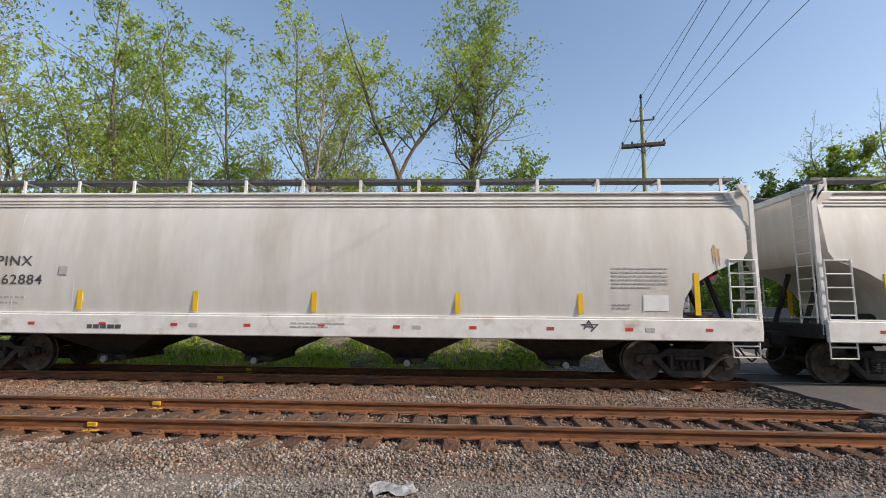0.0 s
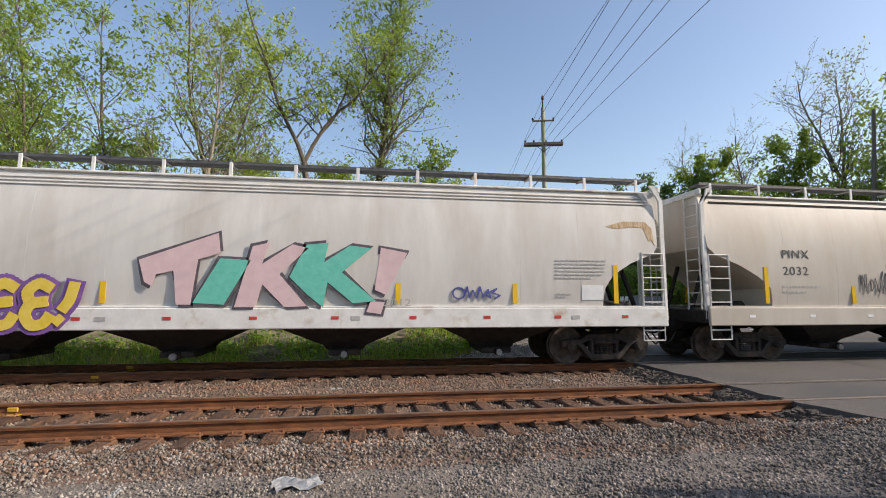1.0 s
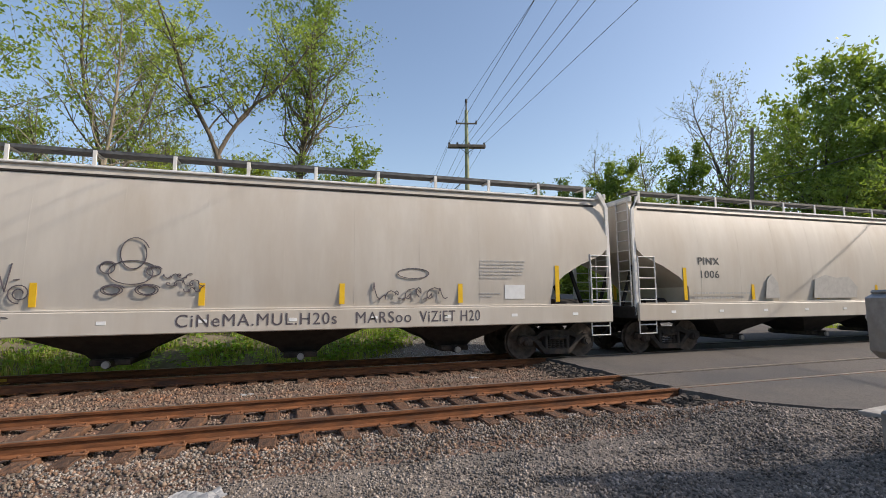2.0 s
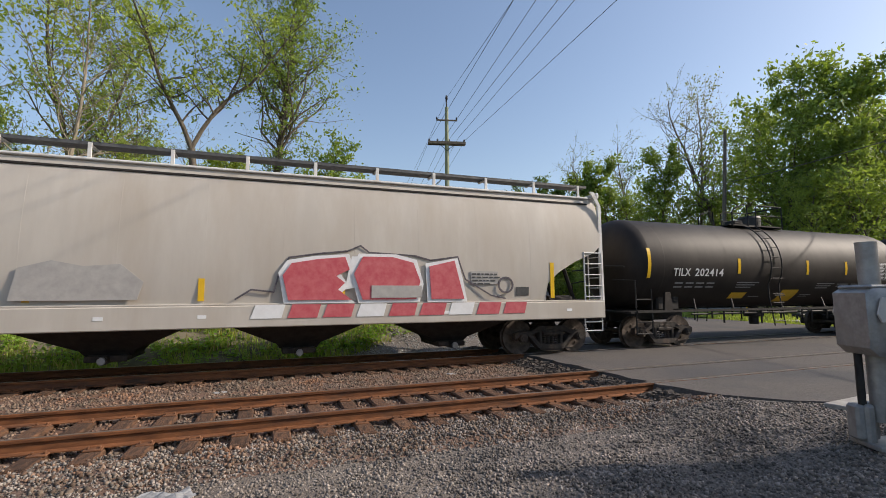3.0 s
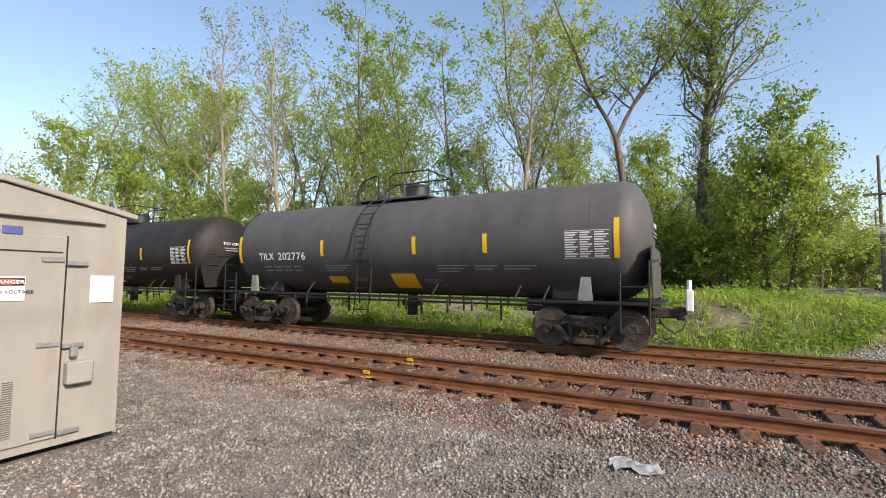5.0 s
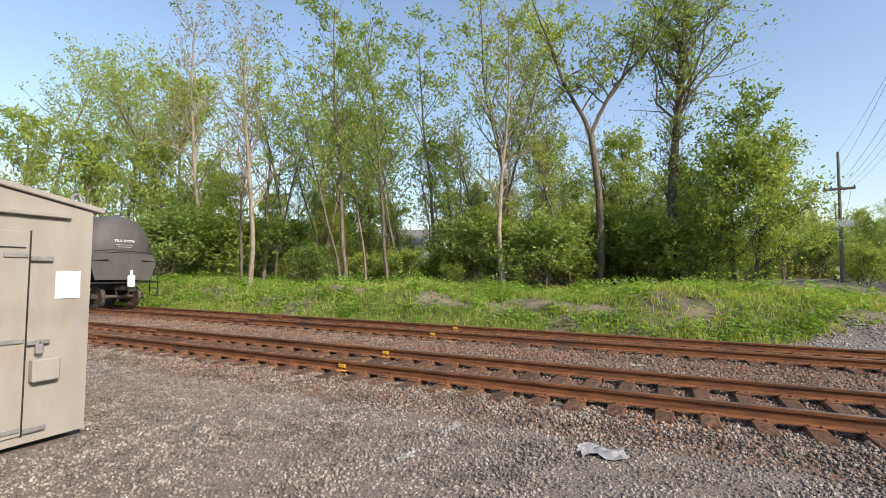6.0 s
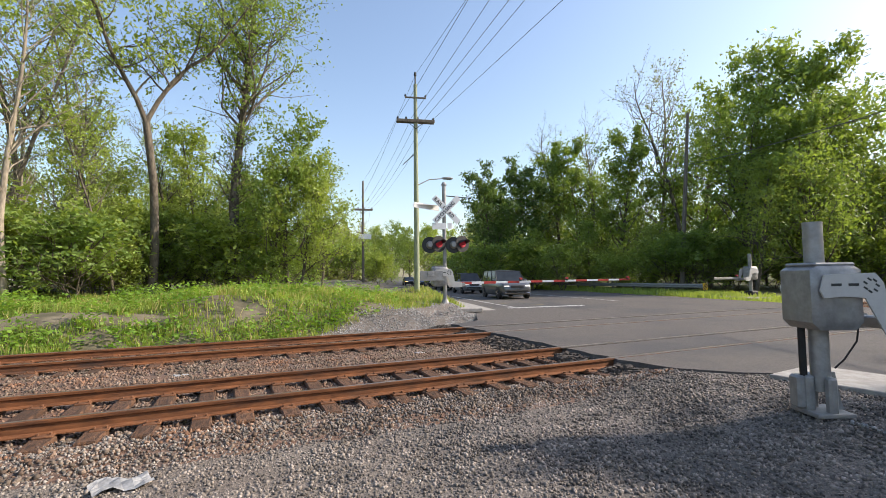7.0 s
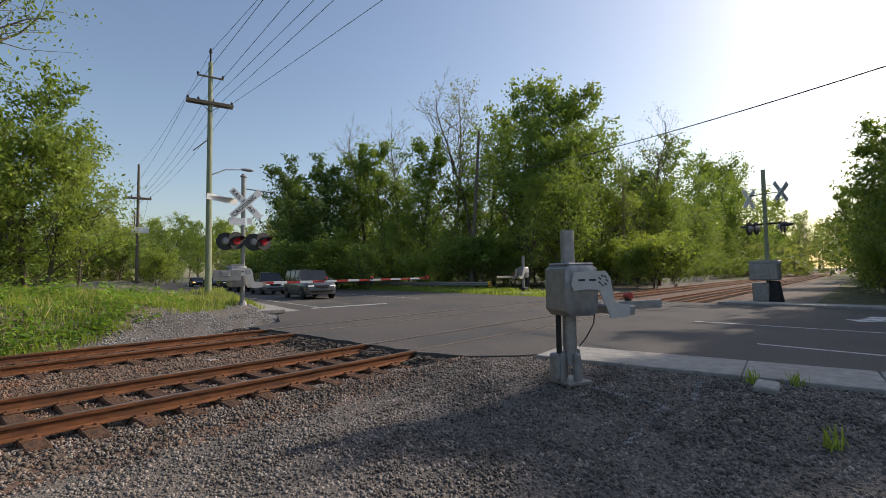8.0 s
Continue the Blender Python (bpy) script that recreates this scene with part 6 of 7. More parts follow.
def flasher(parent, at, red):
    """A flashing light head: round black background, hood and red lens, facing -y."""
    f = new("flasher")
    f.parent, f.matrix_basis = parent, at
    part("background", Shape().tube([(0, 0.02, 0), (0, 0.05, 0)], 0.35, 28), BLACK, f, "round black background disc", 40)
    part("lamp_case", Shape().tube([(0, 0.05, 0), (0, 0.22, 0)], [0.17, 0.10], 16), GALV, f, "", 40)
    part("lens", Shape().tube([(0, -0.02, 0), (0, 0.02, 0)], 0.155, 20), LENS_RED if red else GALV, f, "red glass lens", 40)
    n = 14
    hood = []
    for y, r, cut_ in ((0.02, 0.19, 0.55), (-0.18, 0.185, 0.75), (-0.36, 0.18, 1.05)):
        hood.append([(r * math.cos(cut_ - 0.5 + (3.1416 - 2 * (cut_ - 0.5)) * k / n), y, r * math.sin(cut_ - 0.5 + (3.1416 - 2 * (cut_ - 0.5)) * k / n)) for k in range(n + 1)])
    v = [p for r in hood for p in r]
    m = n + 1
    part("hood", Shape().add(v, [(i * m + k, i * m + k + 1, (i + 1) * m + k + 1, (i + 1) * m + k) for i in range(2) for k in range(n)]), BLACK, f, "black visor", 40)
    return f


def crossbuck(parent, at, size=1.55):
    c = new("crossbuck")
    c.parent, c.matrix_basis = parent, at
    c["label"] = "white crossed boards with black lettering"
    for ang, y, words in ((45, -0.02, "CROSSING"), (-45, 0.02, "RAIL ROAD")):
        m = Euler((0, radians(-ang), 0)).to_matrix()
        b = part("blade", Shape().box((0, y, 0), (size, 0.018, 0.26), 0.004, m), WHITE, c, "white reflective board")
        off = m @ Vector((-size * 0.46, 0, -0.072))
        writing("lettering", words, 0.145, BLACK, b, Matrix.Translation((off.x, y - 0.014, off.z)) @ m.to_4x4() @ pose(0, 0, 0, 90, 0, 0), 1.12 if ang > 0 else 1.02, 0.006)
    return c


def signal():
    g = thing("crossing_signal", "railroad crossing signal with crossbuck, red flashers and lowered striped gate", "crossing signal", pose(8.5, 18.45, 0.13, 0, 0, -12))
    part("mast", Shape().tube([(0, 0, 0.1), (0, 0, 5.42)], 0.085, 16), GALV, g, "silver steel mast", 40)
    part("base_casting", Shape().box((0, 0, 0.06), (0.7, 0.7, 0.14), 0.03).tube([(0, 0, 0.1), (0, 0, 0.42)], [0.24, 0.12], 10), GALV, g, "weathered cast foot")
    part("foundation", Shape().box((0.5, 0.1, -0.04), (2.1, 1.1, 0.16), 0.02), CONCRETE, g, "concrete footing")
    crossbuck(g, pose(0.08, -0.12, 4.32))
    side = Shape().box((0, 0, 0), (1.35, 0.02, 0.23), 0.004)
    part("side_board", side, WHITE, g, "second white crossbuck board seen edge-on").matrix_basis = pose(-0.75, 0.15, 4.48, 8, 3, 25)
    part("side_board", Shape().box((0, 0, 0), (1.2, 0.23, 0.02), 0.004), WHITE, g).matrix_basis = pose(-0.8, 0.1, 4.56, 12, 0, 10)
    part("track_sign", Shape().box((-0.25, -0.12, 3.60), (0.62, 0.015, 0.28), 0.004).box((0.22, -0.12, 3.62), (0.2, 0.015, 0.26), 0.004), WHITE, g, "small white plates")
    part("cross_bar", Shape().tube([(-0.85, 0, 2.83), (0.85, 0, 2.83)], 0.035, 8), DARK_STEEL, g)
    part("cable_arm", Shape().tube([(0, 0, 4.95), (1.3, 0.2, 4.9)], 0.02, 6), DARK_STEEL, g)
    for x in (-0.42, 0.62):
        flasher(g, pose(x + 0.14, -0.22, 2.82, 0, 0, 20), True)
        flasher(g, pose(x - 0.24, -0.1, 2.78, 0, 0, 172), True)
    mechanism(g, pose(-0.25, 0, 1.42, 0, 0, 0), 8.3, 1, 15)
    part("gate_plate", Shape().box((-0.65, -0.38, 1.45), (1.0, 0.03, 0.42), 0.01), GALV, g, "pale counterweight plate")
    part("bell", Shape().tube([(0, 0, 5.42), (0, 0, 5.54)], [0.14, 0.06], 12), GALV, g, "", 40)


signal()


def far_signal():
    g = thing("crossing_signal", "crossing signal and gate drive seen from behind, dark flashers", "crossing signal", pose(26.95, 3.46, -0.05, 0, 0, -8) @ Matrix.Diagonal((0.92, 0.92, 0.92, 1)))
    part("mast", Shape().tube([(0, 0, 0.1), (0, 0, 6.9)], 0.10, 14), POLE_WOOD, g, "tall olive mast", 40)
    for y, turn in ((-0.75, 8), (0.75, 172)):
        flasher(g, pose(-0.1, y, 3.85, 0, 0, turn), False)
        flasher(g, pose(0.75, y * 0.9, 3.9, 0, 0, turn), False)
    part("cross_bar", Shape().tube([(0, -0.95, 4.05), (0, 0.95, 4.05)], 0.045, 8), DARK_STEEL, g)
    crossbuck(g, pose(0.0, -0.75, 5.65, 0, 0, -22), 1.3)
    crossbuck(g, pose(0.0, 0.7, 5.45, 0, 0, 165), 1.3)
    part("board_bracket", Shape().tube([(0, -0.75, 5.65), (0, 0.7, 5.6)], 0.025, 6), DARK_STEEL, g)
    part("cabinet", Shape().box((-0.1, 0.1, 1.55), (0.8, 1.25, 0.85), 0.06).box((-0.05, 0.1, 2.05), (0.65, 1.35, 0.22), 0.05), GALV, g, "grey gate drive case")
    part("pedestal", Shape().box((-0.15, 0.25, 0.5), (0.6, 0.75, 1.0), 0.05), GALV, g, "pale equipment pedestal")
    part("base_casting", Shape().tube([(-0.1, -0.3, 0), (-0.1, -0.3, 1.1)], [0.40, 0.24], 10), DARK_STEEL, g)
    for k in range(5):
        part("step", Shape().tube([(-0.25, 0, 4.4 + k * 0.4), (0.25, 0, 4.4 + k * 0.4)], 0.02, 6), DARK_STEEL, g)


far_signal()


def far_gate():
    g = thing("crossing_gate", "grey gate drive beside the guard rail with its arm lowered", "crossing gate", pose(31.35, 19.9, -0.1, 0, 0, 176))
    part("post", Shape().tube([(0, 0, 0), (0, 0, 2.9)], 0.11, 14), GALV, g, "", 40)
    part("base_casting", Shape().box((0, 0, 0.2), (0.6, 0.6, 0.5), 0.06), DARK_STEEL, g)
    mechanism(g, pose(0, 0, 1.6), 2.2, 1, 1, True)


far_gate()


# ---- poles and wires ----
def pole(label, at, height, bury, arms, wood=POLE_WOOD, radius=0.19):
    p = thing("utility_pole", label, "utility pole", at, group="utility poles")
    part("shaft", Shape().tube([(0, 0, -bury), (0, 0, height * 0.5), (0, 0, height)], [radius, radius * 0.84, radius * 0.62], 14), wood, p, "", 40)
    for z, half, thick in arms:
        a = part("crossarm", Shape().box((0, -0.14, z), (2 * half, 0.12, thick), 0.015).box((0, 0.14, z), (2 * half, 0.10, thick), 0.015) if half > 1 else Shape().box((0, -0.1, z), (2 * half, 0.08, thick), 0.01), POLE_DARK, p, "dark timber crossarm")
        for k in (-0.94, -0.5, 0.12, 0.94) if half > 1 else (-0.95, 0.95):
            part("insulator", Shape().tube([(k * half, 0, z + thick / 2), (k * half, 0, z + thick / 2 + 0.10), (k * half, 0, z + thick / 2 + 0.2)], [0.035, 0.07, 0.04], 8), DARK_STEEL, a, "", 40)
        if half > 1:
            for s in (-1, 1):
                part("brace", Shape().tube([(s * half * 0.5, -0.12, z), (0, -0.14, z - 0.55)], 0.02, 5), DARK_STEEL, a)
    return p


big = pole("tall greenish wooden utility pole with two crossarms and a street lamp", pose(11.2, 28.9, 0.35, 0, 0, -14), 14.2, 1.0, ((11.65, 1.28, 0.2), (13.25, 0.72, 0.1)))
part("pole_pin", Shape().tube([(0, 0, 14.2), (0, 0, 14.9)], 0.05, 6), DARK_STEEL, big)
part("top_insulator", Shape().tube([(0, 0, 14.8), (0, 0, 15.05)], [0.10, 0.06], 8), DARK_STEEL, big)
lamp_arm = part("lamp_arm", Shape().tube([(0.1, -0.05, 7.3), (0.9, 0.2, 7.75), (1.9, 0.42, 7.9)], 0.035, 8), GALV, big, "curved street lamp arm")
part("lamp_head", Shape().rings([[(x, 0.45 + w * math.cos(a), 7.92 + h * math.sin(a)) for a in np.linspace(0, 5.5, 8)] for x, w, h in ((1.8, 0.05, 0.04), (2.0, 0.13, 0.09), (2.4, 0.16, 0.11), (2.6, 0.06, 0.04))]), GALV, lamp_arm, "grey cobra street lamp head", 40)
part("transformer_bracket", Shape().tube([(0.1, 0, 9.6), (-0.9, -0.3, 8.6)], 0.03, 6), DARK_STEEL, big)

pole("weathered utility pole further along the road", pose(14.28, 55.0, -0.2, 0, 0, -8), 13.4, 0.5, ((9.9, 1.15, 0.2),), POLE_DARK, 0.17)
part("road_sign", Shape().box((0.2, -0.25, 6.6), (1.5, 0.03, 0.6), 0.01), WHITE, bpy.data.objects["utility_pole.001"], "pale rectangular sign")
pole("thin utility pole beside the far road", pose(23.6, 92.8, -0.2), 13.0, 0.5, ((10.8, 1.0, 0.18),), POLE_DARK, 0.16)
lean = pole("leaning grey utility pole among the trees", pose(36.4, 29.2, -0.2, 0, 6, 0), 16.6, 0.5, (), POLE_DARK, 0.2)
behind = pole("wooden utility pole beside the road", pose(7.2, -13.4, -0.3, 0, 0, 0), 15.2, 0.6, ((12.3, 2.95, 0.2), (13.4, 0.72, 0.1)))


def wire(a, b, sag, r=0.012):
    a, b = Vector(a), Vector(b)
    pts = [a.lerp(b, k / 20) - Vector((0, 0, 4 * sag * (k / 20) * (1 - k / 20))) for k in range(21)]
    return tagged(part("wire", Shape().tube(pts, r, 5), WIRE, None), "dark overhead wire strung between poles", "wire", "overhead wires")


for off, z0, end, z1 in ((-1.2, 12.2, 4.3, 12.1), (-0.3, 12.2, 4.95, 12.2), (0.3, 12.5, 6.4, 12.2), (0.75, 12.35, 7.05, 12.2), (1.25, 12.25, 10.0, 12.2), (0.02, 15.25, 7.4, 15.0)):
    wire((11.2 + off * 0.97, 28.9 - off * 0.24, z0), (end, -13.4, z1), 0.12, 0.012)
    wire((11.2 + off * 0.97, 28.9 - off * 0.24, z0), (14.28 + off * 0.85, 55.0, 9.95 if abs(off) > 0.1 else 13.2), 0.6, 0.010)
wire((14.0, 55, 9.9), (23.2, 92.8, 10.7), 0.8, 0.012)
wire((15.2, 55, 9.9), (24.4, 92.8, 10.7), 0.8, 0.012)
wire((37.6, 29.2, 11.4), (22.0, -0.9, 8.45), 0.5, 0.026)
wire((22.0, -0.9, 8.45), (10.5, -13.2, 10.5), 0.1, 0.03)


# ---- guard rail and low fence ----
def guard_rail():
    pts = [(32.3, 24.0), (32.5, 31), (33.0, 39), (34.9, 49), (37.6, 61.2), (41.6, 77.4)]
    g = thing("guard_rail", "grey steel guard rail along the road's far side", "guard rail")
    prof = [(0.0, 0.0), (-0.05, 0.05), (-0.05, 0.10), (0.0, 0.15), (-0.05, 0.20), (-0.05, 0.27), (0.0, 0.32), (0.012, 0.32), (0.012, 0.0)]
    s = Shape()
    s.rings([[(x + p, y, 0.42 + z) for p, z in prof] for x, y in pts])
    part("rail_beam", s, GALV, g, "ribbed steel beam")
    for (x0, y0), (x1, y1) in zip(pts, pts[1:]):
        n = max(2, int(math.hypot(x1 - x0, y1 - y0) / 2.5))
        for k in range(n):
            part("post", Shape().box((x0 + (x1 - x0) * k / n + 0.1, y0 + (y1 - y0) * k / n, 0.3), (0.15, 0.18, 1.0), 0.01), POLE_DARK, g)
    m = part("end_marker", Shape().box((32.25, 23.85, 0.55), (0.5, 0.03, 0.5), 0.01), YELLOW, g, "yellow and black end marker")
    for k in range(3):
        part("stripe", Shape().box((32.1 + k * 0.16, 23.83, 0.55), (0.06, 0.01, 0.6), 0, Euler((0, 0.7, 0)).to_matrix()), BLACK, m)


guard_rail()
fence = thing("low_fence", "low pale concrete fence beyond the tracks with rusty posts", "fence")
for k in range(12):
    part("panel", Shape().box((58 + k * 4.5, 17.5 + 0.2 * k, 0.15), (4.3, 0.15, 0.9), 0.02), CONCRETE, fence)
    if k % 2 == 0:
        part("post", Shape().box((55.8 + k * 4.5, 17.4 + 0.2 * k, 0.4), (0.3, 0.3, 1.5), 0.02), RAIL_RUST, fence, "rusty red post")


# ---- vehicles waiting at the gate ----
def car(name, label, x, y, L, W, H, paint, kind, heading):
    """A car body lofted from sections along its length, with cabin glass, wheels, lamps, grille and mirrors. Its nose points to +x."""
    c = thing(name, label, "car", pose(x, y, -0.012, 0, 0, heading), group="waiting cars")
    belt = {"suv": 0.60, "jeep": 0.62, "sedan": 0.62, "pickup": 0.60}[kind] * H
    low = 0.28
    hood = {"suv": belt * 1.0, "jeep": belt * 1.02, "sedan": belt * 0.97, "pickup": belt * 1.02}[kind]
    secs = [(-L / 2, 0.80, low + 0.18, belt * 0.86), (-L / 2 + 0.10, 0.92, low + 0.05, belt * 0.97), (-L / 2 + 0.6, 1.0, low, belt), (-L * 0.1, 1.0, low - 0.04, belt), (L * 0.20, 1.0, low - 0.02, belt),
            (L * 0.30, 0.99, low, hood), (L / 2 - 0.30, 0.95, low, hood * 0.93), (L / 2 - 0.08, 0.88, low + 0.04, hood * 0.82), (L / 2, 0.78, low + 0.14, hood * 0.66)]
    rows = []
    for sx, w, z0, z1 in secs:
        hw = W / 2 * w
        rows.append([(sx, -hw * 0.92, z0), (sx, -hw, z0 + 0.18), (sx, -hw, z1 - 0.16), (sx, -hw * 0.93, z1 - 0.03), (sx, -hw * 0.6, z1), (sx, hw * 0.6, z1), (sx, hw * 0.93, z1 - 0.03), (sx, hw, z1 - 0.16), (sx, hw, z0 + 0.18), (sx, hw * 0.92, z0)])
    body = part("body", Shape().rings(rows), paint, c, "", 40)
    # cabin: glass house with roof and pillars
    if kind == "sedan":
        b0, b1, t0, t1 = -L * 0.36, L * 0.22, -L * 0.20, L * 0.06
    elif kind == "jeep":
        b0, b1, t0, t1 = -L / 2 + 0.15, L * 0.16, -L / 2 + 0.22, L * 0.10
    elif kind == "pickup":
        b0, b1, t0, t1 = -L * 0.08, L * 0.24, -L * 0.04, L * 0.13
    else:
        b0, b1, t0, t1 = -L / 2 + 0.10, L * 0.25, -L / 2 + 0.38, L * 0.12
    hw, tw = W / 2 * 0.94, W / 2 * 0.80
    zb, zt = belt - 0.03, H
    glass = Shape().rings([[(b0, -hw, zb), (b1, -hw, zb), (b1, hw, zb), (b0, hw, zb)], [(t0, -tw, zt - 0.05), (t1, -tw, zt - 0.05), (t1, tw, zt - 0.05), (t0, tw, zt - 0.05)]])
    part("window_glass", glass, GLASS, c, "dark tinted glass")
    part("roof", Shape().rings([[(t0 - 0.04 + (t1 - t0 + 0.08) * f, -tw * 1.02, zt - 0.07 - d), (t0 - 0.04 + (t1 - t0 + 0.08) * f, -tw * 0.8, zt - 0.01 - d), (t0 - 0.04 + (t1 - t0 + 0.08) * f, 0, zt + 0.02 - d),
                                 (t0 - 0.04 + (t1 - t0 + 0.08) * f, tw * 0.8, zt - 0.01 - d), (t0 - 0.04 + (t1 - t0 + 0.08) * f, tw * 1.02, zt - 0.07 - d)] for f, d in ((0, 0.07), (0.15, 0.02), (0.5, 0), (0.85, 0.02), (1, 0.07))]), BLACK if kind == "suv" else paint, c)
    for s in (-1, 1):
        for f in (0.0, 0.36, 0.68, 1.0):
            p, q = Vector((b0 + (b1 - b0) * f, s * hw, zb)), Vector((t0 + (t1 - t0) * f, s * tw, zt - 0.04))
            part("pillar", Shape().tube([p, q], 0.028, 6), BLACK if kind == "suv" else paint, c)
        part("mirror", Shape().box((b1 - 0.25, s * (W / 2 + 0.08), belt + 0.08), (0.12, 0.22, 0.16), 0.04), paint, c)
        for sx in (-L * 0.31, L * 0.31):
            part("wheel_arch", Shape().tube([(sx, s * (W / 2 - 0.12), 0.40), (sx, s * (W / 2 + 0.006), 0.40)], 0.44, 22), BLACK, body, "", 40)
            wl = new("wheel")
            wl.parent, wl.matrix_basis = c, pose(sx, s * (W / 2 - 0.10), 0.37)
            part("tyre", Shape().tube([(0, -0.11, 0), (0, -0.09, 0), (0, 0.09, 0), (0, 0.12, 0)], [0.33, 0.37, 0.37, 0.33], 22), RUBBER, wl, "", 40)
            rim = Shape().tube([(0, s * 0.10, 0), (0, s * 0.135, 0)], 0.06, 10)
            for k in range(5):
                a = k * 1.2566
                rim.box((0.12 * math.cos(a), s * 0.125, 0.12 * math.sin(a)), (0.24, 0.02, 0.05), 0, Euler((0, -a, 0)).to_matrix())
            part("rim", rim, CHROME, wl, "alloy rim")
        part("headlight", Shape().box((L / 2 - 0.10, s * W * 0.34, hood * 0.74), (0.16, W * 0.17, 0.075), 0.02), LAMP_WHITE, c, "white headlight")
        part("tail_light", Shape().box((-L / 2 + 0.02, s * W * 0.4, belt * 0.8), (0.06, 0.16, 0.25), 0.02), RED, c)
    part("grille", Shape().box((L / 2 - 0.03, 0, hood * 0.70), (0.10, W * 0.42, 0.20), 0.03), BLACK, c, "black grille")
    part("air_intake", Shape().box((L / 2 - 0.06, 0, 0.53), (0.12, W * 0.62, 0.13), 0.03), BLACK, c, "black lower air intake")
    part("bumper", Shape().box((L / 2 - 0.04, 0, 0.42), (0.14, W * 0.80, 0.07), 0.03), BLACK if kind in ("jeep", "sedan") else CHROME, c)
    part("intake", Shape().box((L / 2 - 0.0, 0, 0.56), (0.08, W * 0.7, 0.08), 0.02), BLACK, c)
    return c


CAR_GREY = mat("silver_grey_car_paint", (0.10, 0.103, 0.107), (0.14, 0.143, 0.147), scale=3, rough=0.3, metal=0.5, coat=0.6)
CAR_SILVER = mat("silver_car_paint", (0.22, 0.225, 0.23), (0.27, 0.275, 0.28), scale=3, rough=0.3, metal=0.4, coat=0.6)
CAR_BLACK = mat("black_car_paint", (0.015, 0.016, 0.017), (0.025, 0.026, 0.028), scale=3, rough=0.25, coat=0.7)
CAR_BLUE = mat("dark_blue_car_paint", (0.02, 0.03, 0.045), (0.03, 0.042, 0.06), scale=3, rough=0.25, coat=0.7)
HEAD = 257.8
for nm, lb, yy, dims, pt, kd in (
        ("suv", "silver-grey sport utility vehicle with dark windows waiting at the gate", 28.5, (5.0, 2.15, 1.94), CAR_GREY, "suv"),
        ("suv", "silver sport utility vehicle waiting in the queue", 38.7, (4.7, 1.95, 1.85), CAR_SILVER, "suv"),
        ("pickup", "dark pickup truck waiting in the queue", 48.0, (5.6, 2.0, 1.85), CAR_BLACK, "pickup"),
        ("jeep", "boxy black off-road vehicle in the queue", 56.0, (4.2, 1.9, 1.85), CAR_BLACK, "jeep"),
        ("sedan", "dark blue sedan in the queue", 66.0, (4.7, 1.85, 1.48), CAR_BLUE, "sedan"),
        ("sedan", "dark sedan at the end of the queue with an amber indicator", 80.0, (4.7, 1.85, 1.48), CAR_BLACK, "sedan")):
    made = car(nm, lb, 17.7 + 0.222 * (yy - 28.5), yy, *dims, pt, kd, HEAD)
    if yy > 79:
        part("indicator", Shape().box((dims[0] / 2 - 0.05, -dims[1] * 0.4, 0.7), (0.12, 0.22, 0.16), 0.03), LAMP_AMBER, made, "lit amber indicator")


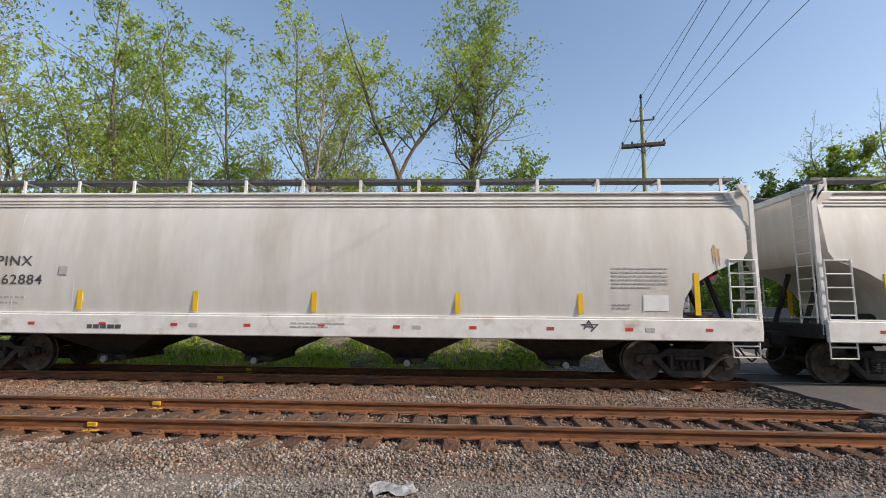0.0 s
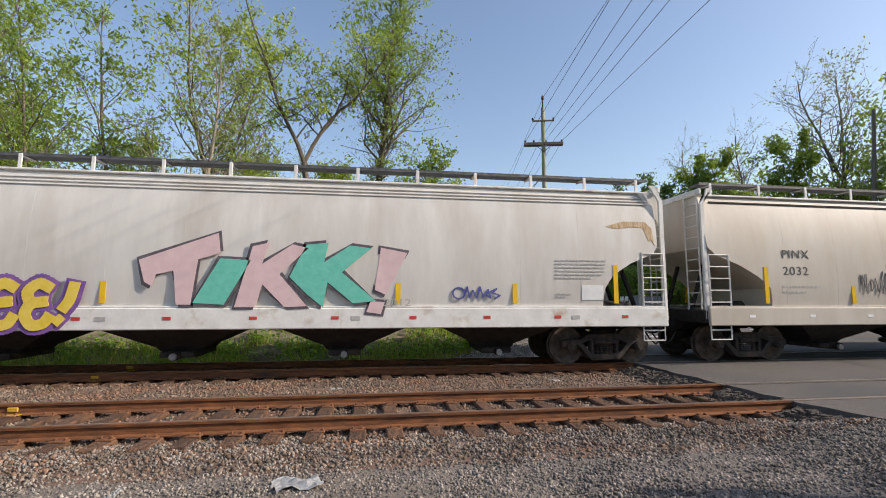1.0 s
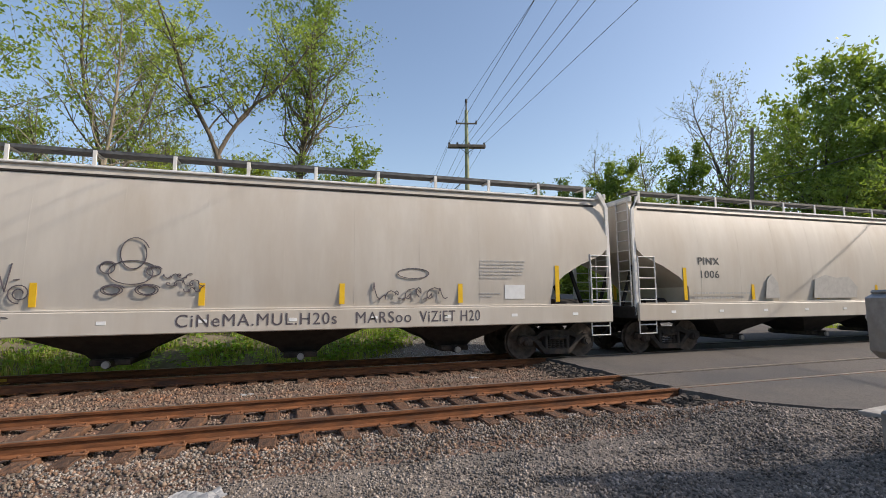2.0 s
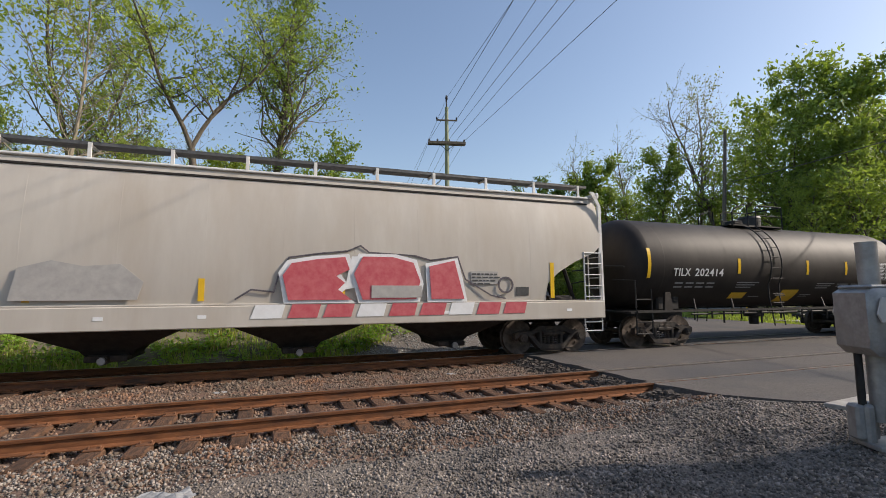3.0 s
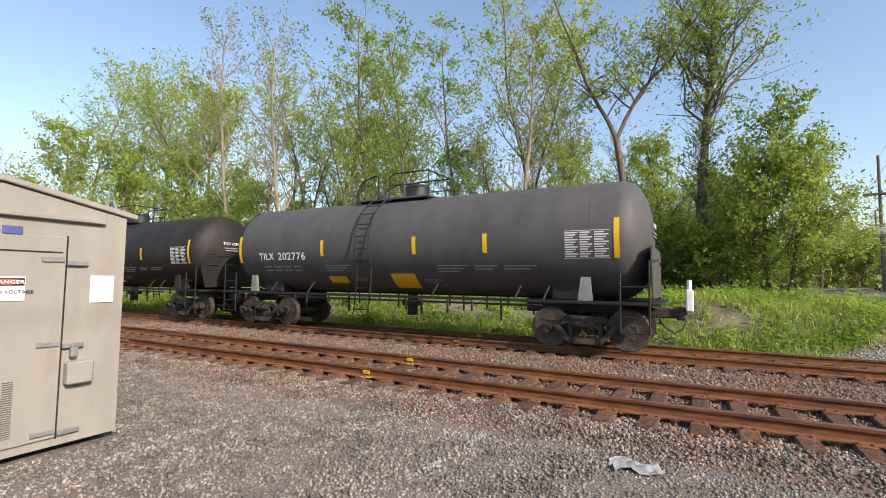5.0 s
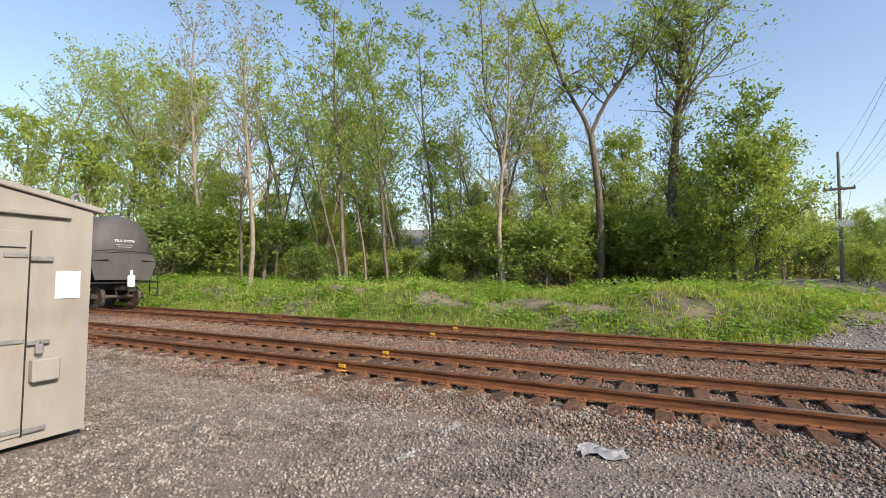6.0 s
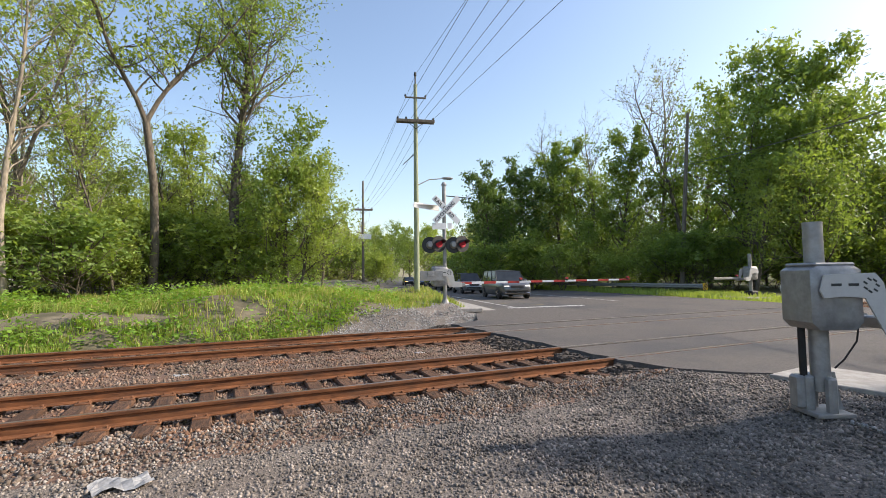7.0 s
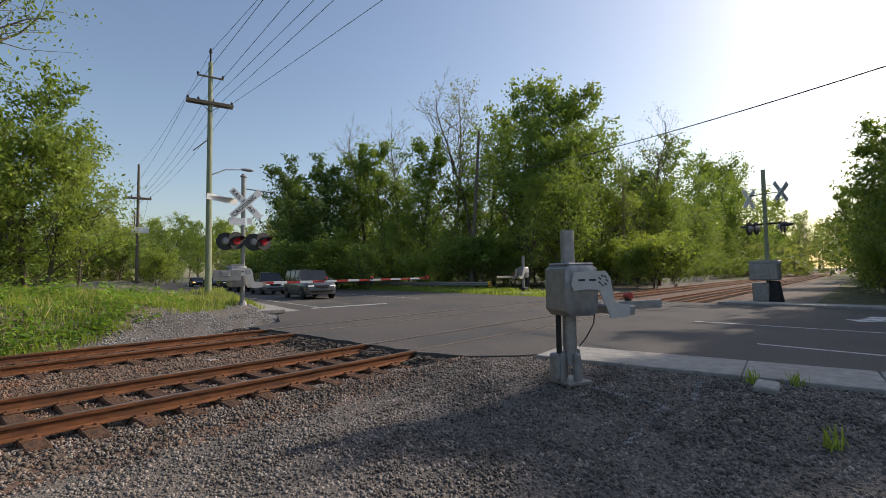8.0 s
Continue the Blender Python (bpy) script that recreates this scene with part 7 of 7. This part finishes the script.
# ---- signal shed ----
def shed():
    g = thing("equipment_shed", "tan painted steel equipment shed with a locked door on the gravel", "shed", pose(-6.1, 1.92, 0, 0, 0, 1.9))
    D, hw = 3.2, 1.17          # depth along -x, half width
    z0, ze, zp = -0.22, 2.24, 2.46
    walls = Shape().add([(0, -hw, z0), (0, hw, z0), (0, hw, ze), (0, 0, zp), (0, -hw, ze), (-D, -hw, z0), (-D, hw, z0), (-D, hw, ze), (-D, 0, zp), (-D, -hw, ze)],
                        [(0, 1, 2, 3, 4), (9, 8, 7, 6, 5), (1, 6, 7, 2), (5, 0, 4, 9), (0, 5, 6, 1), (2, 7, 8, 3), (3, 8, 9, 4)])
    part("wall", walls, SHED_PAINT, g)
    for s in (-1, 1):
        ln = math.hypot(hw + 0.12, (zp - ze) * 1.1)
        part("roof_panel", Shape().box((-D / 2 + 0.0, s * (hw + 0.10) / 2, (zp + ze) / 2 + 0.035), (D + 0.08, ln, 0.06), 0.01, Euler((-s * math.atan2(zp - ze, hw), 0, 0)).to_matrix()), SHED_PAINT, g, "shallow pitched roof panel")
    part("skid", Shape().box((-D / 2, 0, -0.27), (D - 0.3, 2 * hw - 0.3, 0.12), 0.01), DARK_STEEL, g, "dark skid under the shed")
    part("gable_trim", Shape().box((0.03, -0.05, 2.165), (0.06, 1.95, 0.05), 0.008), SHED_PAINT, g)
    door = part("door", Shape().box((0.012, -0.21, 0.92), (0.03, 1.56, 2.1), 0.008), SHED_PAINT, g, "tan steel door")
    part("door_seam", Shape().box((0.016, 0.575, 0.92), (0.02, 0.012, 2.12)).box((0.03, -0.22, 1.80), (0.012, 1.5, 0.012)), DARK_STEEL, door)
    for z in (1.72, 0.84, -0.06):
        part("hinge", Shape().box((0.035, 0.45, z), (0.02, 0.20, 0.05), 0.006).box((0.035, 0.68, z - 0.03), (0.02, 0.2, 0.05), 0.006), GALV, door, "bolted strap hinge")
    part("padlock", Shape().box((0.055, 0.68, 0.74), (0.05, 0.07, 0.10), 0.012).tube([(0.055, 0.66, 0.79), (0.055, 0.68, 0.84), (0.055, 0.70, 0.79)], 0.01, 6), GALV, door, "hanging padlock")
    part("handle", Shape().box((0.05, -0.25, 0.62), (0.05, 0.10, 0.42), 0.02), GALV, door, "door handle")
    for k in range(3):
        lv = Shape()
        for j in range(26):
            lv.box((0.035, -0.085 + k * 0.115, 0.52 - j * 0.0215), (0.022, 0.085, 0.011), 0.003)
        part("louvre", lv, SHED_PAINT, door, "pressed louvre strip")
    sg = part("warning_sign", Shape().box((0.033, 0.07, 1.42), (0.01, 0.32, 0.24), 0.004), WHITE, door, "white and red high voltage warning sign")
    part("sign_band", Shape().box((0.040, 0.07, 1.49), (0.006, 0.30, 0.075)), BLACK, sg)
    part("sign_oval", Shape().rings([[(0.042 + d, 0.07 + 0.125 * math.cos(a), 1.49 + 0.030 * math.sin(a)) for a in np.linspace(0, 5.9, 18)] for d in (0, 0.004)]), RED, sg)
    writing("lettering", "DANGER", 0.036, WHITE, sg, pose(0.049, -0.035, 1.472, 90, 0, 90), 1.15, 0.001)
    writing("lettering", "HIGH VOLTAGE", 0.034, BLACK, sg, pose(0.041, -0.075, 1.375, 90, 0, 90), 1.0, 0.001)
    part("name_plate", Shape().box((0.033, 0.10, 2.0), (0.01, 0.16, 0.08), 0.003), SPRAY_BLUE, g, "small blue plate")
    part("notice", Shape().box((0.008, 0.94, 1.41), (0.008, 0.24, 0.30)), WHITE, g, "blank white notice")
    part("socket_box", Shape().box((0.05, 0.74, 0.52), (0.10, 0.25, 0.24), 0.015), SHED_PAINT, g, "small tan outlet box")
    part("roof_hook", Shape().tube([(-0.1, 1.0, 2.3), (-0.1, 1.0, 2.42), (-0.1, 1.06, 2.45), (-0.1, 1.1, 2.35)], 0.02, 6), GALV, g)


shed()


# ---- house in the wood, litter and paint marks ----
def house():
    h = thing("house", "white clapboard house half hidden behind the trees", "house", pose(-41.0, 71.7, 1.5, 0, 0, 24))
    part("wall", Shape().add([(-5, -4, 0), (5, -4, 0), (5, 4, 0), (-5, 4, 0), (-5, -4, 5), (5, -4, 5), (5, 4, 5), (-5, 4, 5), (-5, 0, 7.5), (5, 0, 7.5)],
                             [(0, 1, 5, 4), (2, 3, 7, 6), (1, 2, 6, 9, 5), (3, 0, 4, 8, 7), (4, 5, 9, 8), (6, 7, 8, 9)]), HOUSE_WHITE, h)
    for s in (-1, 1):
        part("roof", Shape().box((0, s * 2.15, 6.35), (10.8, 5.2, 0.15), 0.02, Euler((-s * 0.56, 0, 0)).to_matrix()), SHINGLE, h, "dark shingle roof")
    gable = part("gable", Shape().prism([(2.1, 0.0), (5.7, 0.0), (5.7, 5.2), (3.9, 7.7), (2.1, 5.2)], -4.9, 0), HOUSE_WHITE, h, "white cross gable")
    for x, y, z in ((-3.2, -4.02, 1.8), (3.2, -4.92, 1.8), (3.3, -4.92, 4.6), (-3.2, -4.02, 4.0), (0.2, -4.02, 4.0), (4.6, -4.92, 4.6)):
        w = part("window", Shape().box((x, y, z), (1.0, 0.06, 1.4), 0.02), GLASS, h, "dark window")
        part("frame", Shape().box((x, y - 0.03, z), (0.06, 0.05, 1.4)).box((x, y - 0.03, z), (1.0, 0.05, 0.06)), WHITE, w)


house()


def litter():
    rng = np.random.default_rng(2)
    k = 7
    v = [(0.46 * (i / (k - 1) - 0.5), 0.30 * (j / (k - 1) - 0.5) + 0.05 * math.sin(i), 0.035 + 0.03 * rng.random() + 0.02 * math.sin(i * 1.3 + j)) for j in range(k) for i in range(k)]
    s = Shape().add(v, [(j * k + i, j * k + i + 1, (j + 1) * k + i + 1, (j + 1) * k + i) for j in range(k - 1) for i in range(k - 1)])
    p = part("newspaper", s, PAPER, None, "crumpled sheet of newspaper lying on the gravel")
    p.matrix_basis = pose(-0.75, 5.14, -0.31, 0, 0, 20)
    p["category"] = "litter"
    for x, y, z in ((-0.7, 9.9, -0.22), (4.1, 10.2, -0.22)):
        b = part("scrap", Shape().box((0, 0, 0.02), (0.26, 0.12, 0.03), 0.01, Euler((0.1, 0.1, 0.4)).to_matrix()), PAPER, None, "pale scrap of litter lying between the tracks")
        b.matrix_basis = pose(x, y, z)
        b["category"] = "litter"


litter()
chunk = part("concrete_chunk", Shape().box((0, 0, 0.05), (0.42, 0.26, 0.09), 0.02, Euler((0.08, -0.05, 0.3)).to_matrix()), CONCRETE, None, "broken pale slab of concrete lying in the gravel")
chunk.matrix_basis = pose(7.4, 1.0, float(ground_z(7.4, 1.0)), 0, 0, -15)
chunk["category"] = "rubble"


def chalk():
    """Faint lines of pale grit on the gravel."""
    rng = np.random.default_rng(12)
    out = []
    for (x0, y0), (x1, y1), n in (((-2.46, 5.3), (-2.5, 4.9), 90), ((-2.52, 4.4), (-2.56, 3.9), 80), ((6.3, 2.9), (6.05, 1.83), 130), ((6.05, 1.83), (4.95, 1.9), 90), ((7.5, 1.8), (6.35, 1.6), 80)):
        t = rng.random((n, 1))
        out.append(np.array([(x0, y0)]) * (1 - t) + np.array([(x1, y1)]) * t + rng.normal(0, 0.022, (n, 2)))
    stones("pale_grit", "faint lines of pale grit across the gravel", np.concatenate(out), 0.018, PALE_STONE, -0.2)


chalk()
for r, x in ((N1, -5.37), (N2, -5.43), (F1, -5.95), (F2, -5.95)):
    s = Shape().box((x, r - 0.03, -0.09), (0.15, 0.03, 0.07), 0.01).box((x + 0.05, r - 0.10, -0.155), (0.2, 0.08, 0.008))
    part("paint_mark", s, SURVEY_YELLOW, bpy.data.objects["railway_track" if r in (N1, N2) else "railway_track.001"], "yellow survey paint on the rail")


def motions():
    for car, mid in CARS:
        walk(car, [(t, pose(s + mid, FAR_C, 0)) for t, s in TRAIN])
    ts, ss = zip(*TRAIN)
    for w in WHEELS:
        x, y, z = w.matrix_basis.translation
        first = ss[0]
        walk(w, [(k / FPS, pose(x, y, z, 0, math.degrees((float(np.interp(k / FPS, ts, ss)) - first) / 0.457), 0)) for k in range(int(8 * FPS) + 1)])


motions()
